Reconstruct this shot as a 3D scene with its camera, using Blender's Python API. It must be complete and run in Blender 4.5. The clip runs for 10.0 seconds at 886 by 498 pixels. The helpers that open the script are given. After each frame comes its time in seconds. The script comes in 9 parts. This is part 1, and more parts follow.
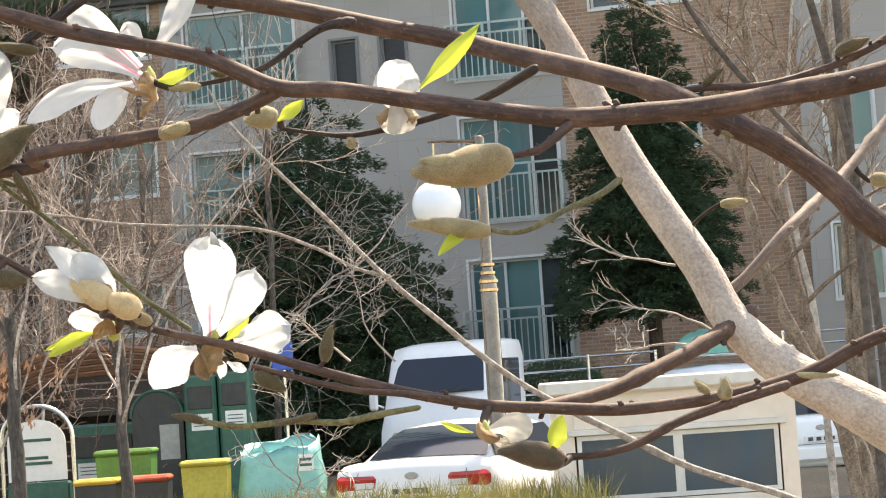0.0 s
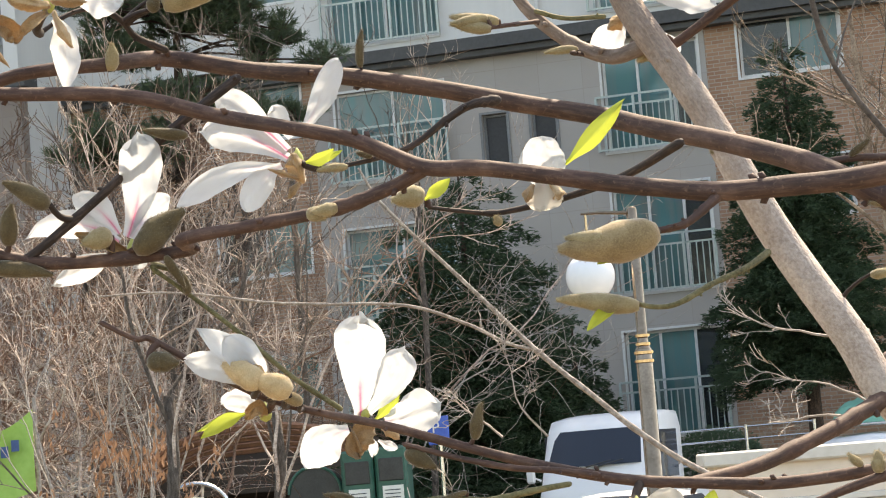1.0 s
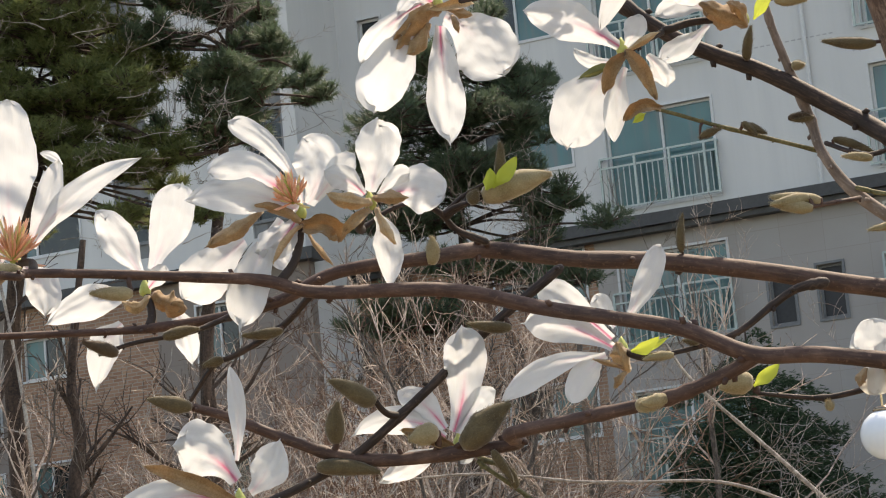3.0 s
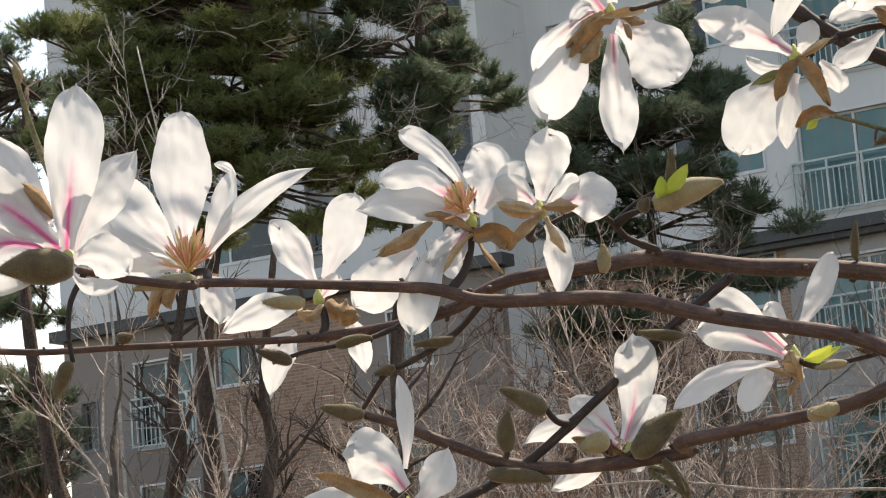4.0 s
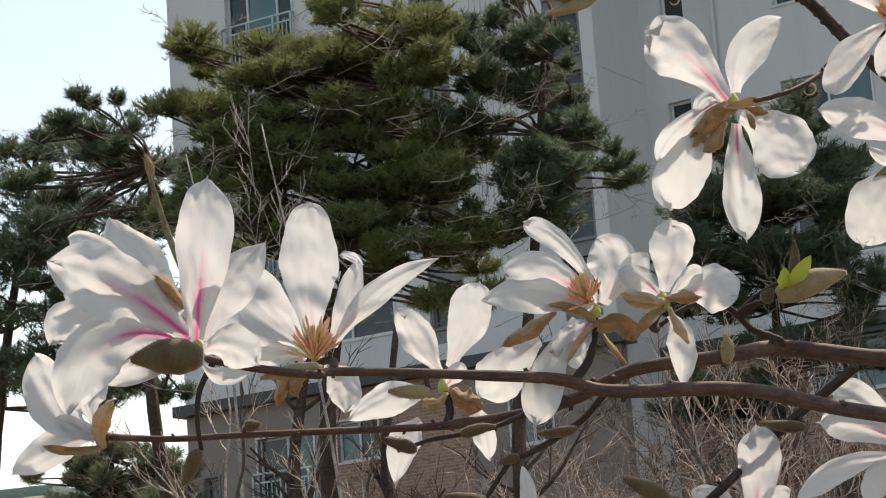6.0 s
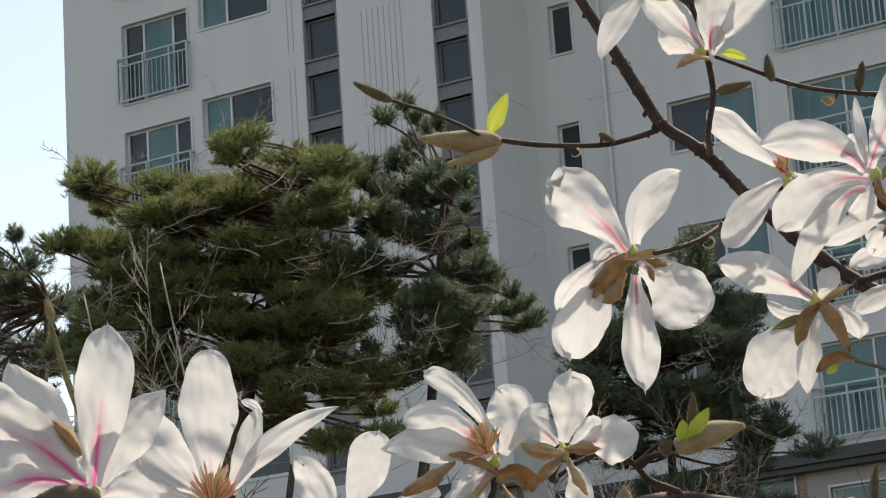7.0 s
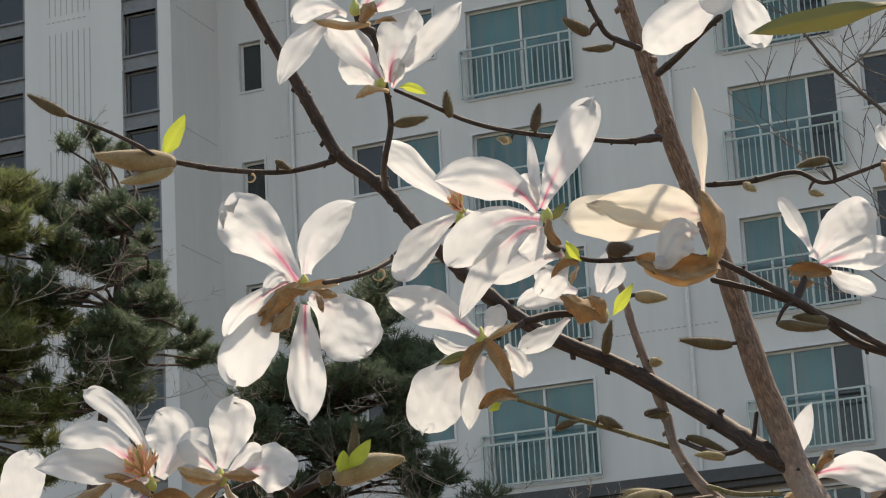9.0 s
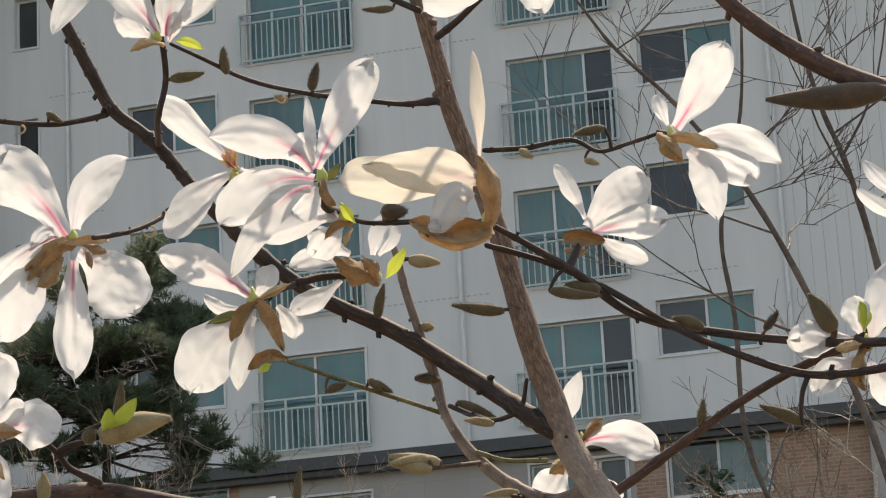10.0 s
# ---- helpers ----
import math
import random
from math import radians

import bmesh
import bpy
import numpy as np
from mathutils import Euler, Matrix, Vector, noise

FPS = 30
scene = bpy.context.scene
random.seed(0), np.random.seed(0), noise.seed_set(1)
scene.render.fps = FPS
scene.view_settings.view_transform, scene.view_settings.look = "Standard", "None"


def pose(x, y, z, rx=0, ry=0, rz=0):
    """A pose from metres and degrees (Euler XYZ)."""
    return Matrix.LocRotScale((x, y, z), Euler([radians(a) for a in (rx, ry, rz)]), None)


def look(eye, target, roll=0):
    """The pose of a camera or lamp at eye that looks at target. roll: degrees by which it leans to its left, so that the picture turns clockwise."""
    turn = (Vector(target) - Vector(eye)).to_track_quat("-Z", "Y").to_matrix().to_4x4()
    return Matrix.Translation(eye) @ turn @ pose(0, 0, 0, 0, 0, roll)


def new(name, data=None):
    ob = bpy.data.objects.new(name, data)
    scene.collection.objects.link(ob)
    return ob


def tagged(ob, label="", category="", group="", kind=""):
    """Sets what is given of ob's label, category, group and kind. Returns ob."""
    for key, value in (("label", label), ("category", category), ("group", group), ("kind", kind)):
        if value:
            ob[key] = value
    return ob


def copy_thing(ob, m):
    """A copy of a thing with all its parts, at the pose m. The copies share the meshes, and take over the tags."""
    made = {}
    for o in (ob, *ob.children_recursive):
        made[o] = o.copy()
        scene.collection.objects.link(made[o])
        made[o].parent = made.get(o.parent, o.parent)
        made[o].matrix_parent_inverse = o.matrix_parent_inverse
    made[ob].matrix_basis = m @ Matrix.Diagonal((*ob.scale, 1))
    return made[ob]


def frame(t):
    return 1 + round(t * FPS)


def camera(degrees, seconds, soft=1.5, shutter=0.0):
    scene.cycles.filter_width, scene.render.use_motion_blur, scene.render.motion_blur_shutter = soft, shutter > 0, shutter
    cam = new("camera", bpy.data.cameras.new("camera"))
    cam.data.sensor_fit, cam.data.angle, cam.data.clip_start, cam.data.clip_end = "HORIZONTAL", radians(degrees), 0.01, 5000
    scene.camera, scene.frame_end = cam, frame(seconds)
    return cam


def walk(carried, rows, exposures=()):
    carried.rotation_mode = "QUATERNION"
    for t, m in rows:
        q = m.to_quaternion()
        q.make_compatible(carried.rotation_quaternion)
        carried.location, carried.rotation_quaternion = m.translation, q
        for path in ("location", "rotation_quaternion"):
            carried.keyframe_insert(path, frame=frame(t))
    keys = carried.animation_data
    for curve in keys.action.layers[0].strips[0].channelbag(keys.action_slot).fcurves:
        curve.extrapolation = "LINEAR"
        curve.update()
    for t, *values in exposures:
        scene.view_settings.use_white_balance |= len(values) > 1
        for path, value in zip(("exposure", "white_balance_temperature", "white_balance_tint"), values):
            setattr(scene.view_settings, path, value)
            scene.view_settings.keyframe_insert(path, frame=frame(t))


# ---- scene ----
# camera
cam = camera(20.46, 10.0, soft=1.1)
ROWS = [
    (0, look((0.0062, 0.0037, 1.6338), (-0.0015, 9.9873, 2.2071), -3.826)),
    (0.5, look((0.0073, 0.0045, 1.6359), (-0.2900, 9.9750, 2.3427), -4.298)),
    (1, look((0.0114, -0.0007, 1.6362), (-0.5997, 9.9387, 2.5498), -4.557)),
    (1.5, look((-0.0037, 0.0076, 1.6431), (-0.9371, 9.9076, 2.7002), -4.795)),
    (2, look((-0.0188, 0.0110, 1.6548), (-1.1587, 9.8567, 2.9828), -5.005)),
    (2.2, look((-0.0216, -0.0022, 1.6572), (-1.2801, 9.8102, 3.1180), -5.186)),
    (3.3, look((-0.0154, 0.0232, 1.6626), (-1.9106, 9.6941, 3.3602), -5.124)),
    (3.5, look((-0.0072, 0.0224, 1.6619), (-2.0718, 9.6535, 3.3882), -4.926)),
    (4, look((-0.0037, 0.0173, 1.6623), (-2.4403, 9.5559, 3.4169), -4.763)),
    (4.5, look((-0.0004, 0.0079, 1.6645), (-2.7999, 9.4387, 3.4597), -4.408)),
    (5, look((0.0061, 0.0044, 1.6623), (-2.9268, 9.3914, 3.4743), -4.222)),
    (5.2, look((0.0043, 0.0019, 1.6632), (-2.9227, 9.3893, 3.4822), -4.259)),
    (6.3, look((0.0004, -0.0053, 1.6702), (-2.8065, 9.3182, 3.9491), -3.899)),
    (6.5, look((0.0026, -0.0107, 1.6689), (-2.7000, 9.3111, 4.0773), -3.863)),
    (7, look((0.0005, -0.0079, 1.6736), (-2.4007, 9.3378, 4.2990), -3.940)),
    (7.5, look((0.0001, -0.0117, 1.6719), (-2.1484, 9.3536, 4.4421), -3.726)),
    (8, look((-0.0023, -0.0041, 1.6709), (-1.9307, 9.4038, 4.4589), -3.597)),
    (8.5, look((0.0008, -0.0071, 1.6655), (-1.5905, 9.4737, 4.4191), -3.387)),
    (9, look((0.0049, 0.0087, 1.6669), (-1.1089, 9.5714, 4.3715), -3.132)),
    (9.5, look((0.0045, 0.0185, 1.6672), (-0.6472, 9.6507, 4.2743), -3.057)),
    (10, look((0.0037, 0.0273, 1.6662), (-0.2051, 9.6992, 4.1981), -3.045)),
]

walk(cam, ROWS, exposures=[(0, 1.92, 9250, 12), (1.5, 1.64, 9100, 12), (3.5, 1.18, 8850, 13.5), (4.0, 1.14, 8800, 13.5), (4.5, 0.85, 8750, 13.5), (7.5, 0.80, 8800, 11.5), (9.0, 0.90, 9000, 13), (10, 1.00, 9150, 14)])

# world and sun
SUN_DIR = Vector((0.22, 0.50, 0.84)).normalized()
world = bpy.data.worlds.new("sky")
scene.world = world
world.use_nodes = True
wn = world.node_tree.nodes
sky = wn.new("ShaderNodeTexSky")
sky.sky_type = "NISHITA"
sky.sun_disc = False
sky.sun_elevation = math.asin(SUN_DIR.z)
sky.sun_rotation = math.atan2(SUN_DIR.x, SUN_DIR.y)
sky.air_density, sky.dust_density, sky.ozone_density = 1.0, 1.0, 1.0
wn["Background"].inputs["Strength"].default_value = 0.15
world.node_tree.links.new(sky.outputs["Color"], wn["Background"].inputs["Color"])
sun_data = bpy.data.lights.new("sun", "SUN")
sun_data.energy, sun_data.angle, sun_data.color = 3.0, radians(1.0), (1.0, 0.975, 0.945)
sun = new("sun", sun_data)
sun.matrix_world = look(SUN_DIR * 80, (0, 0, 0))


# ---- mesh helpers ----
class Build:
    """Collects vertices and faces of one mesh."""

    def __init__(self):
        self.v, self.f, self.uv, self.smooth = [], [], {}, False

    def quad(self, a, b, c, d):
        n = len(self.v)
        self.v += [tuple(a), tuple(b), tuple(c), tuple(d)]
        self.f.append((n, n + 1, n + 2, n + 3))

    def tri(self, a, b, c):
        n = len(self.v)
        self.v += [tuple(a), tuple(b), tuple(c)]
        self.f.append((n, n + 1, n + 2))

    def box(self, x0, y0, z0, x1, y1, z1, m=None, bevel=0.0):
        n, b = len(self.v), bevel
        if b <= 0:
            pts = [(x, y, z) for z in (z0, z1) for x, y in ((x0, y0), (x1, y0), (x1, y1), (x0, y1))]
            faces = [(0, 3, 2, 1), (4, 5, 6, 7), (0, 1, 5, 4), (1, 2, 6, 5), (2, 3, 7, 6), (3, 0, 4, 7)]
        else:
            rings = ((z0, b), (z0 + b, 0), (z1 - b, 0), (z1, b))
            pts, faces = [], []
            for z, i in rings:
                c = b
                pts += [(x0 + c, y0 + i, z), (x1 - c, y0 + i, z), (x1 - i, y0 + c, z), (x1 - i, y1 - c, z),
                        (x1 - c, y1 - i, z), (x0 + c, y1 - i, z), (x0 + i, y1 - c, z), (x0 + i, y0 + c, z)]
            for r in range(3):
                faces += [(r * 8 + k, r * 8 + (k + 1) % 8, r * 8 + 8 + (k + 1) % 8, r * 8 + 8 + k) for k in range(8)]
            faces += [tuple(range(7, -1, -1)), tuple(range(24, 32))]
        if m is not None:
            pts = [tuple(m @ Vector(p)) for p in pts]
        self.v += pts
        self.f += [tuple(n + k for k in f) for f in faces]

    def tube(self, pts, radii, sides=8, cap=True, uv=False):
        pts = [Vector(p) for p in pts]
        run = 0.0
        if len(pts) < 2:
            return
        n0, up = len(self.v), None
        for k, p in enumerate(pts):
            d = (pts[min(k + 1, len(pts) - 1)] - pts[max(k - 1, 0)])
            d = d.normalized() if d.length > 1e-9 else Vector((0, 0, 1))
            if up is None:
                up = d.orthogonal().normalized()
            up = (up - d * up.dot(d))
            up = up.normalized() if up.length > 1e-6 else d.orthogonal().normalized()
            side = d.cross(up)
            run += (p - pts[k - 1]).length if k else 0.0
            for s in range(sides):
                a = 2 * math.pi * s / sides
                if uv:
                    self.uv[len(self.v)] = (abs(2 * s / sides - 1) * 3.14 * radii[k], run)
                self.v.append(tuple(p + (up * math.cos(a) + side * math.sin(a)) * radii[k]))
        for k in range(len(pts) - 1):
            for s in range(sides):
                a, b = n0 + k * sides + s, n0 + k * sides + (s + 1) % sides
                self.f.append((a, b, b + sides, a + sides))
        if cap:
            self.f.append(tuple(n0 + s for s in range(sides - 1, -1, -1)))
            e = n0 + (len(pts) - 1) * sides
            self.f.append(tuple(e + s for s in range(sides)))

    def lathe(self, profile, m, sides=16):
        """profile: rows of (radius, height) turned round the z axis of m."""
        n0 = len(self.v)
        for r, z in profile:
            for s in range(sides):
                a = 2 * math.pi * s / sides
                self.v.append(tuple(m @ Vector((r * math.cos(a), r * math.sin(a), z))))
        for k in range(len(profile) - 1):
            for s in range(sides):
                a, b = n0 + k * sides + s, n0 + k * sides + (s + 1) % sides
                self.f.append((a, b, b + sides, a + sides))
        self.f.append(tuple(n0 + s for s in range(sides - 1, -1, -1)))
        e = n0 + (len(profile) - 1) * sides
        self.f.append(tuple(e + s for s in range(sides)))

    def mesh(self, name, material):
        me = bpy.data.meshes.new(name)
        me.from_pydata(self.v, [], self.f)
        if material:
            me.materials.append(material)
        if self.smooth:
            me.polygons.foreach_set("use_smooth", [True] * len(me.polygons))
        if self.uv:
            layer = me.uv_layers.new(name="UVMap")
            flat = np.zeros((len(me.loops), 2))
            for k, loop in enumerate(me.loops):
                flat[k] = self.uv.get(loop.vertex_index, (0, 0))
            layer.data.foreach_set("uv", flat.ravel())
        me.update()
        return me


def part(name, b, material, parent=None, label="", local=False):
    """Links a Build as one mesh object under a thing or a part; local: its points are in the parent's own space."""
    ob = new(name, b.mesh(name, material) if isinstance(b, Build) else b)
    if parent is not None:
        ob.parent = parent
        if not local and parent.parent is None:
            ob.matrix_parent_inverse = parent.matrix_basis.inverted()
    if label:
        tagged(ob, label)
    return ob


def thing(name, label, category, group="", kind="", at=(0, 0, 0)):
    ob = new(name)
    ob.location = at
    ob.empty_display_size = 0.1
    bpy.context.view_layer.update()
    return tagged(ob, label, category, group, kind)


def solid(name, b, material, label, category, group="", kind=""):
    return tagged(part(name, b, material), label, category, group, kind)


def spline(pts, n):
    """A smooth run of points through the given ones (Catmull-Rom), rows of any width."""
    p = [np.array(q, float) for q in pts]
    p = [2 * p[0] - p[1]] + p + [2 * p[-1] - p[-2]]
    out = []
    for k in range(1, len(p) - 2):
        for s in range(n):
            t = s / n
            out.append(0.5 * ((2 * p[k]) + (p[k + 1] - p[k - 1]) * t + (2 * p[k - 1] - 5 * p[k] + 4 * p[k + 1] - p[k + 2]) * t * t
                              + (3 * p[k] - p[k - 1] - 3 * p[k + 1] + p[k + 2]) * t ** 3))
    out.append(p[-2])
    return out


# ---- materials ----
class Nodes:
    def __init__(self, name, rough=0.6, metal=0.0):
        self.m = bpy.data.materials.new(name)
        self.m.use_nodes = True
        self.t = self.m.node_tree
        self.b = self.t.nodes["Principled BSDF"]
        self.b.inputs["Roughness"].default_value = rough
        self.b.inputs["Metallic"].default_value = metal
        self.coord = self.t.nodes.new("ShaderNodeTexCoord")

    def add(self, kind, **values):
        n = self.t.nodes.new(kind)
        for k, v in values.items():
            n.inputs[k].default_value = v
        return n

    def link(self, a, b):
        self.t.links.new(a, b)

    def noise(self, scale, detail=4.0, rough=0.6, stretch=None, space="Object"):
        n = self.add("ShaderNodeTexNoise", Scale=scale, Detail=detail, Roughness=rough)
        src = self.coord.outputs[space]
        if stretch:
            mp = self.add("ShaderNodeMapping")
            mp.inputs["Scale"].default_value = stretch
            self.link(src, mp.inputs["Vector"])
            src = mp.outputs["Vector"]
        self.link(src, n.inputs["Vector"])
        return n.outputs["Fac"]

    def ramp(self, fac, stops):
        r = self.t.nodes.new("ShaderNodeValToRGB")
        while len(r.color_ramp.elements) < len(stops):
            r.color_ramp.elements.new(0.5)
        for e, (p, c) in zip(r.color_ramp.elements, stops):
            e.position, e.color = p, (*c, 1)
        self.link(fac, r.inputs["Fac"])
        return r.outputs["Color"]

    def mix(self, fac, a, b, mode="MIX"):
        n = self.t.nodes.new("ShaderNodeMix")
        n.data_type, n.blend_type = "RGBA", mode
        for sock, val in ((n.inputs["Factor"], fac), (n.inputs["A"], a), (n.inputs["B"], b)):
            if isinstance(val, (int, float)):
                sock.default_value = val
            elif isinstance(val, tuple):
                sock.default_value = (*val, 1)
            else:
                self.link(val, sock)
        return n.outputs["Result"]

    def bump(self, fac, strength, distance):
        n = self.add("ShaderNodeBump", Strength=strength, Distance=distance)
        self.link(fac, n.inputs["Height"])
        self.link(n.outputs["Normal"], self.b.inputs["Normal"])

    def color(self, c):
        if isinstance(c, tuple):
            self.b.inputs["Base Color"].default_value = (*c, 1)
        else:
            self.link(c, self.b.inputs["Base Color"])
        return self


def mottled(name, dark, light, scale, rough=0.6, metal=0.0, bump=0.0, dist=0.01, stretch=None, fine=8.0):
    n = Nodes(name, rough, metal)
    big = n.noise(scale, 4, 0.6, stretch)
    small = n.noise(scale * fine, 3, 0.6, stretch)
    c = n.mix(0.5, n.ramp(big, [(0.3, dark), (0.7, light)]), n.ramp(small, [(0.3, dark), (0.7, light)]))
    n.color(c)
    if bump:
        n.bump(small, bump, dist)
    return n.m


def foliage(name, dark, light, scale, through_amount=0.3):
    n = Nodes(name, 0.55)
    info = n.t.nodes.new("ShaderNodeNewGeometry")
    c = n.mix(n.noise(scale, 3), n.ramp(info.outputs["Random Per Island"], [(0.0, dark), (1.0, light)]), light)
    n.color(c)
    n.b.inputs["Specular IOR Level"].default_value = 0.3
    tr = n.t.nodes.new("ShaderNodeBsdfTranslucent")
    n.link(c, tr.inputs["Color"])
    mx = n.t.nodes.new("ShaderNodeMixShader")
    mx.inputs[0].default_value = through_amount
    n.link(n.b.outputs[0], mx.inputs[1])
    n.link(tr.outputs[0], mx.inputs[2])
    n.link(mx.outputs[0], n.t.nodes["Material Output"].inputs["Surface"])
    return n.m


def paint_wall():
    n = Nodes("white_wall_paint", 0.75)
    streak = n.noise(0.35, 5, 0.65, (3.0, 3.0, 0.25))
    c = n.ramp(streak, [(0.25, (0.55, 0.55, 0.545)), (0.6, (0.62, 0.615, 0.60)), (0.8, (0.65, 0.645, 0.63))])
    drip = n.noise(2.2, 5, 0.7, (6.0, 6.0, 0.12))
    c = n.mix(n.ramp(drip, [(0.55, (0, 0, 0)), (0.8, (0.22, 0.22, 0.22))]), c, (0.46, 0.455, 0.44))
    n.color(c)
    n.bump(n.noise(9, 4), 0.15, 0.01)
    return n.m


def brick_wall():
    n = Nodes("tan_brick", 0.85)
    mp = n.add("ShaderNodeMapping")
    mp.inputs["Rotation"].default_value = (radians(90), 0, 0)
    n.link(n.coord.outputs["Object"], mp.inputs["Vector"])
    b = n.add("ShaderNodeTexBrick", Scale=1.0)
    b.inputs["Brick Width"].default_value, b.inputs["Row Height"].default_value = 0.24, 0.075
    b.inputs["Mortar Size"].default_value = 0.008
    b.inputs["Color1"].default_value = (0.29, 0.145, 0.09, 1)
    b.inputs["Color2"].default_value = (0.41, 0.24, 0.155, 1)
    b.inputs["Mortar"].default_value = (0.38, 0.33, 0.28, 1)
    n.link(mp.outputs["Vector"], b.inputs["Vector"])
    n.color(n.mix(n.ramp(n.noise(0.6, 5), [(0.35, (0, 0, 0)), (0.8, (0.6, 0.6, 0.6))]), b.outputs["Color"], (0.33, 0.22, 0.155)))
    n.bump(b.outputs["Fac"], 0.4, -0.01)
    return n.m


def stone_wall(name, tint):
    n = Nodes(name, 0.7)
    r, g, bl = tint
    mp = n.add("ShaderNodeMapping")
    mp.inputs["Rotation"].default_value = (radians(90), 0, 0)
    n.link(n.coord.outputs["Object"], mp.inputs["Vector"])
    b = n.add("ShaderNodeTexBrick", Scale=1.0)
    b.offset = 0.0
    b.inputs["Brick Width"].default_value, b.inputs["Row Height"].default_value = 0.9, 0.6
    b.inputs["Mortar Size"].default_value = 0.008
    b.inputs["Color1"].default_value = (0.375 * r, 0.34 * g, 0.315 * bl, 1)
    b.inputs["Color2"].default_value = (0.40 * r, 0.38 * g, 0.36 * bl, 1)
    b.inputs["Mortar"].default_value = (0.325 * r, 0.300 * g, 0.282 * bl, 1)
    n.link(mp.outputs["Vector"], b.inputs["Vector"])
    n.color(n.mix(n.noise(0.5, 6), b.outputs["Color"], (0.31 * r, 0.28 * g, 0.258 * bl)))
    return n.m


def glass_teal(name, c, rough=0.06):
    n = Nodes(name, rough)
    tone = n.ramp(n.noise(0.45, 2), [(0.3, tuple(v * 0.60 for v in c)), (0.7, tuple(v * 1.08 for v in c))])
    grey = sum(c) / 3
    folds = n.ramp(n.noise(1.3, 4, 0.6, (3.2, 1.0, 0.30)), [(0.42, (0, 0, 0)), (0.66, (0.75, 0.75, 0.75))])
    n.color(n.mix(folds, tone, (grey * 0.92, grey * 1.04, grey * 1.02)))
    n.b.inputs["Transmission Weight"].default_value = 0.45
    n.b.inputs["IOR"].default_value = 1.45
    return n.m


def bark(name, dark, mid, light, scale, bump=0.5, dist=0.002, stretch=None, rough=0.8):
    n = Nodes(name, rough)
    a = n.noise(scale, 5, 0.65, stretch)
    f = n.noise(scale * 7, 3, 0.7)
    c = n.mix(0.45, n.ramp(a, [(0.36, dark), (0.5, mid), (0.64, light)]), n.ramp(f, [(0.36, dark), (0.64, light)]))
    n.color(c)
    m = n.add("ShaderNodeMath")
    n.link(a, m.inputs[0])
    n.link(f, m.inputs[1])
    n.bump(m.outputs[0], bump, dist)
    return n.m


M_WALL, M_BRICK, M_STONE = paint_wall(), brick_wall(), stone_wall("grey_stone_cladding", (1.0, 1.0, 1.0))
# browner stone, darkened as well for the shade on the left block
M_SHADED_BROWN_STONE = stone_wall("shaded_brown_stone", (0.72, 0.64, 0.59))
M_LEDGE = mottled("dark_ledge_metal", (0.03, 0.03, 0.032), (0.06, 0.06, 0.06), 1.5, 0.5)
M_GLASS = glass_teal("teal_window_glass", (0.15, 0.36, 0.37))
M_GLASS_DARK = glass_teal("dark_window_glass", (0.075, 0.092, 0.098))
M_FRAME = mottled("white_window_frame", (0.52, 0.53, 0.525), (0.66, 0.66, 0.655), 3, 0.45)
M_RAIL = mottled("pale_green_rail", (0.30, 0.36, 0.345), (0.42, 0.48, 0.46), 4, 0.4, 0.3)
M_GROOVE = mottled("grey_groove_sealant", (0.34, 0.34, 0.335), (0.46, 0.455, 0.45), 2.0, 0.8)
# dark wall colour carries the dimness of unlit interiors
M_UNLIT_ROOM = mottled("unlit_room_backing", (0.10, 0.13, 0.13), (0.20, 0.22, 0.22), 0.7, 0.9)
M_BLIND = mottled("pale_curtain", (0.34, 0.52, 0.50), (0.74, 0.80, 0.78), 1.2, 0.8, stretch=(7, 7, 0.15))
M_ASPHALT = mottled("asphalt", (0.045, 0.045, 0.047), (0.085, 0.083, 0.08), 0.5, 0.9, bump=0.3, fine=60)
M_SOIL = mottled("dry_soil", (0.11, 0.08, 0.055), (0.22, 0.17, 0.11), 0.8, 0.95, bump=0.6, dist=0.03, fine=20)
M_CURB = mottled("concrete_curb", (0.30, 0.29, 0.28), (0.44, 0.43, 0.41), 2, 0.85)
M_GRASS = foliage("dry_green_grass", (0.12, 0.11, 0.03), (0.30, 0.27, 0.10), 2.0)
M_SPRUCE = foliage("spruce_needles", (0.018, 0.040, 0.022), (0.066, 0.108, 0.056), 0.8, 0.3)
M_PINE = foliage("pine_needles", (0.070, 0.114, 0.042), (0.225, 0.255, 0.098), 0.6, 0.5)
M_PINE_DARK = foliage("dark_pine_needles", (0.048, 0.088, 0.055), (0.125, 0.172, 0.100), 0.6, 0.45)
M_PINE_SOFT = foliage("grey_green_pine_needles", (0.085, 0.115, 0.072), (0.20, 0.235, 0.150), 0.6, 0.5)
M_PINE_BARK = bark("pine_bark", (0.018, 0.011, 0.008), (0.066, 0.039, 0.028), (0.165, 0.105, 0.075), 5.0, 1.0, 0.05, (2, 2, 0.5))
M_GREY_BARK = bark("grey_twig_bark", (0.17, 0.14, 0.12), (0.33, 0.285, 0.245), (0.55, 0.49, 0.43), 6.0, 0.5, 0.005)
M_YOUNG_BARK = bark("brown_grey_young_bark", (0.060, 0.044, 0.034), (0.150, 0.117, 0.094), (0.33, 0.27, 0.225), 38.0, 1.0, 0.03, (1, 1, 0.3))
# dark bark for unlit and backlit twigs, their shade put into the colour
M_SHADED_BARK = bark("shaded_budding_bark", (0.035, 0.027, 0.023), (0.078, 0.062, 0.053), (0.15, 0.122, 0.103), 6.0, 0.5, 0.005)
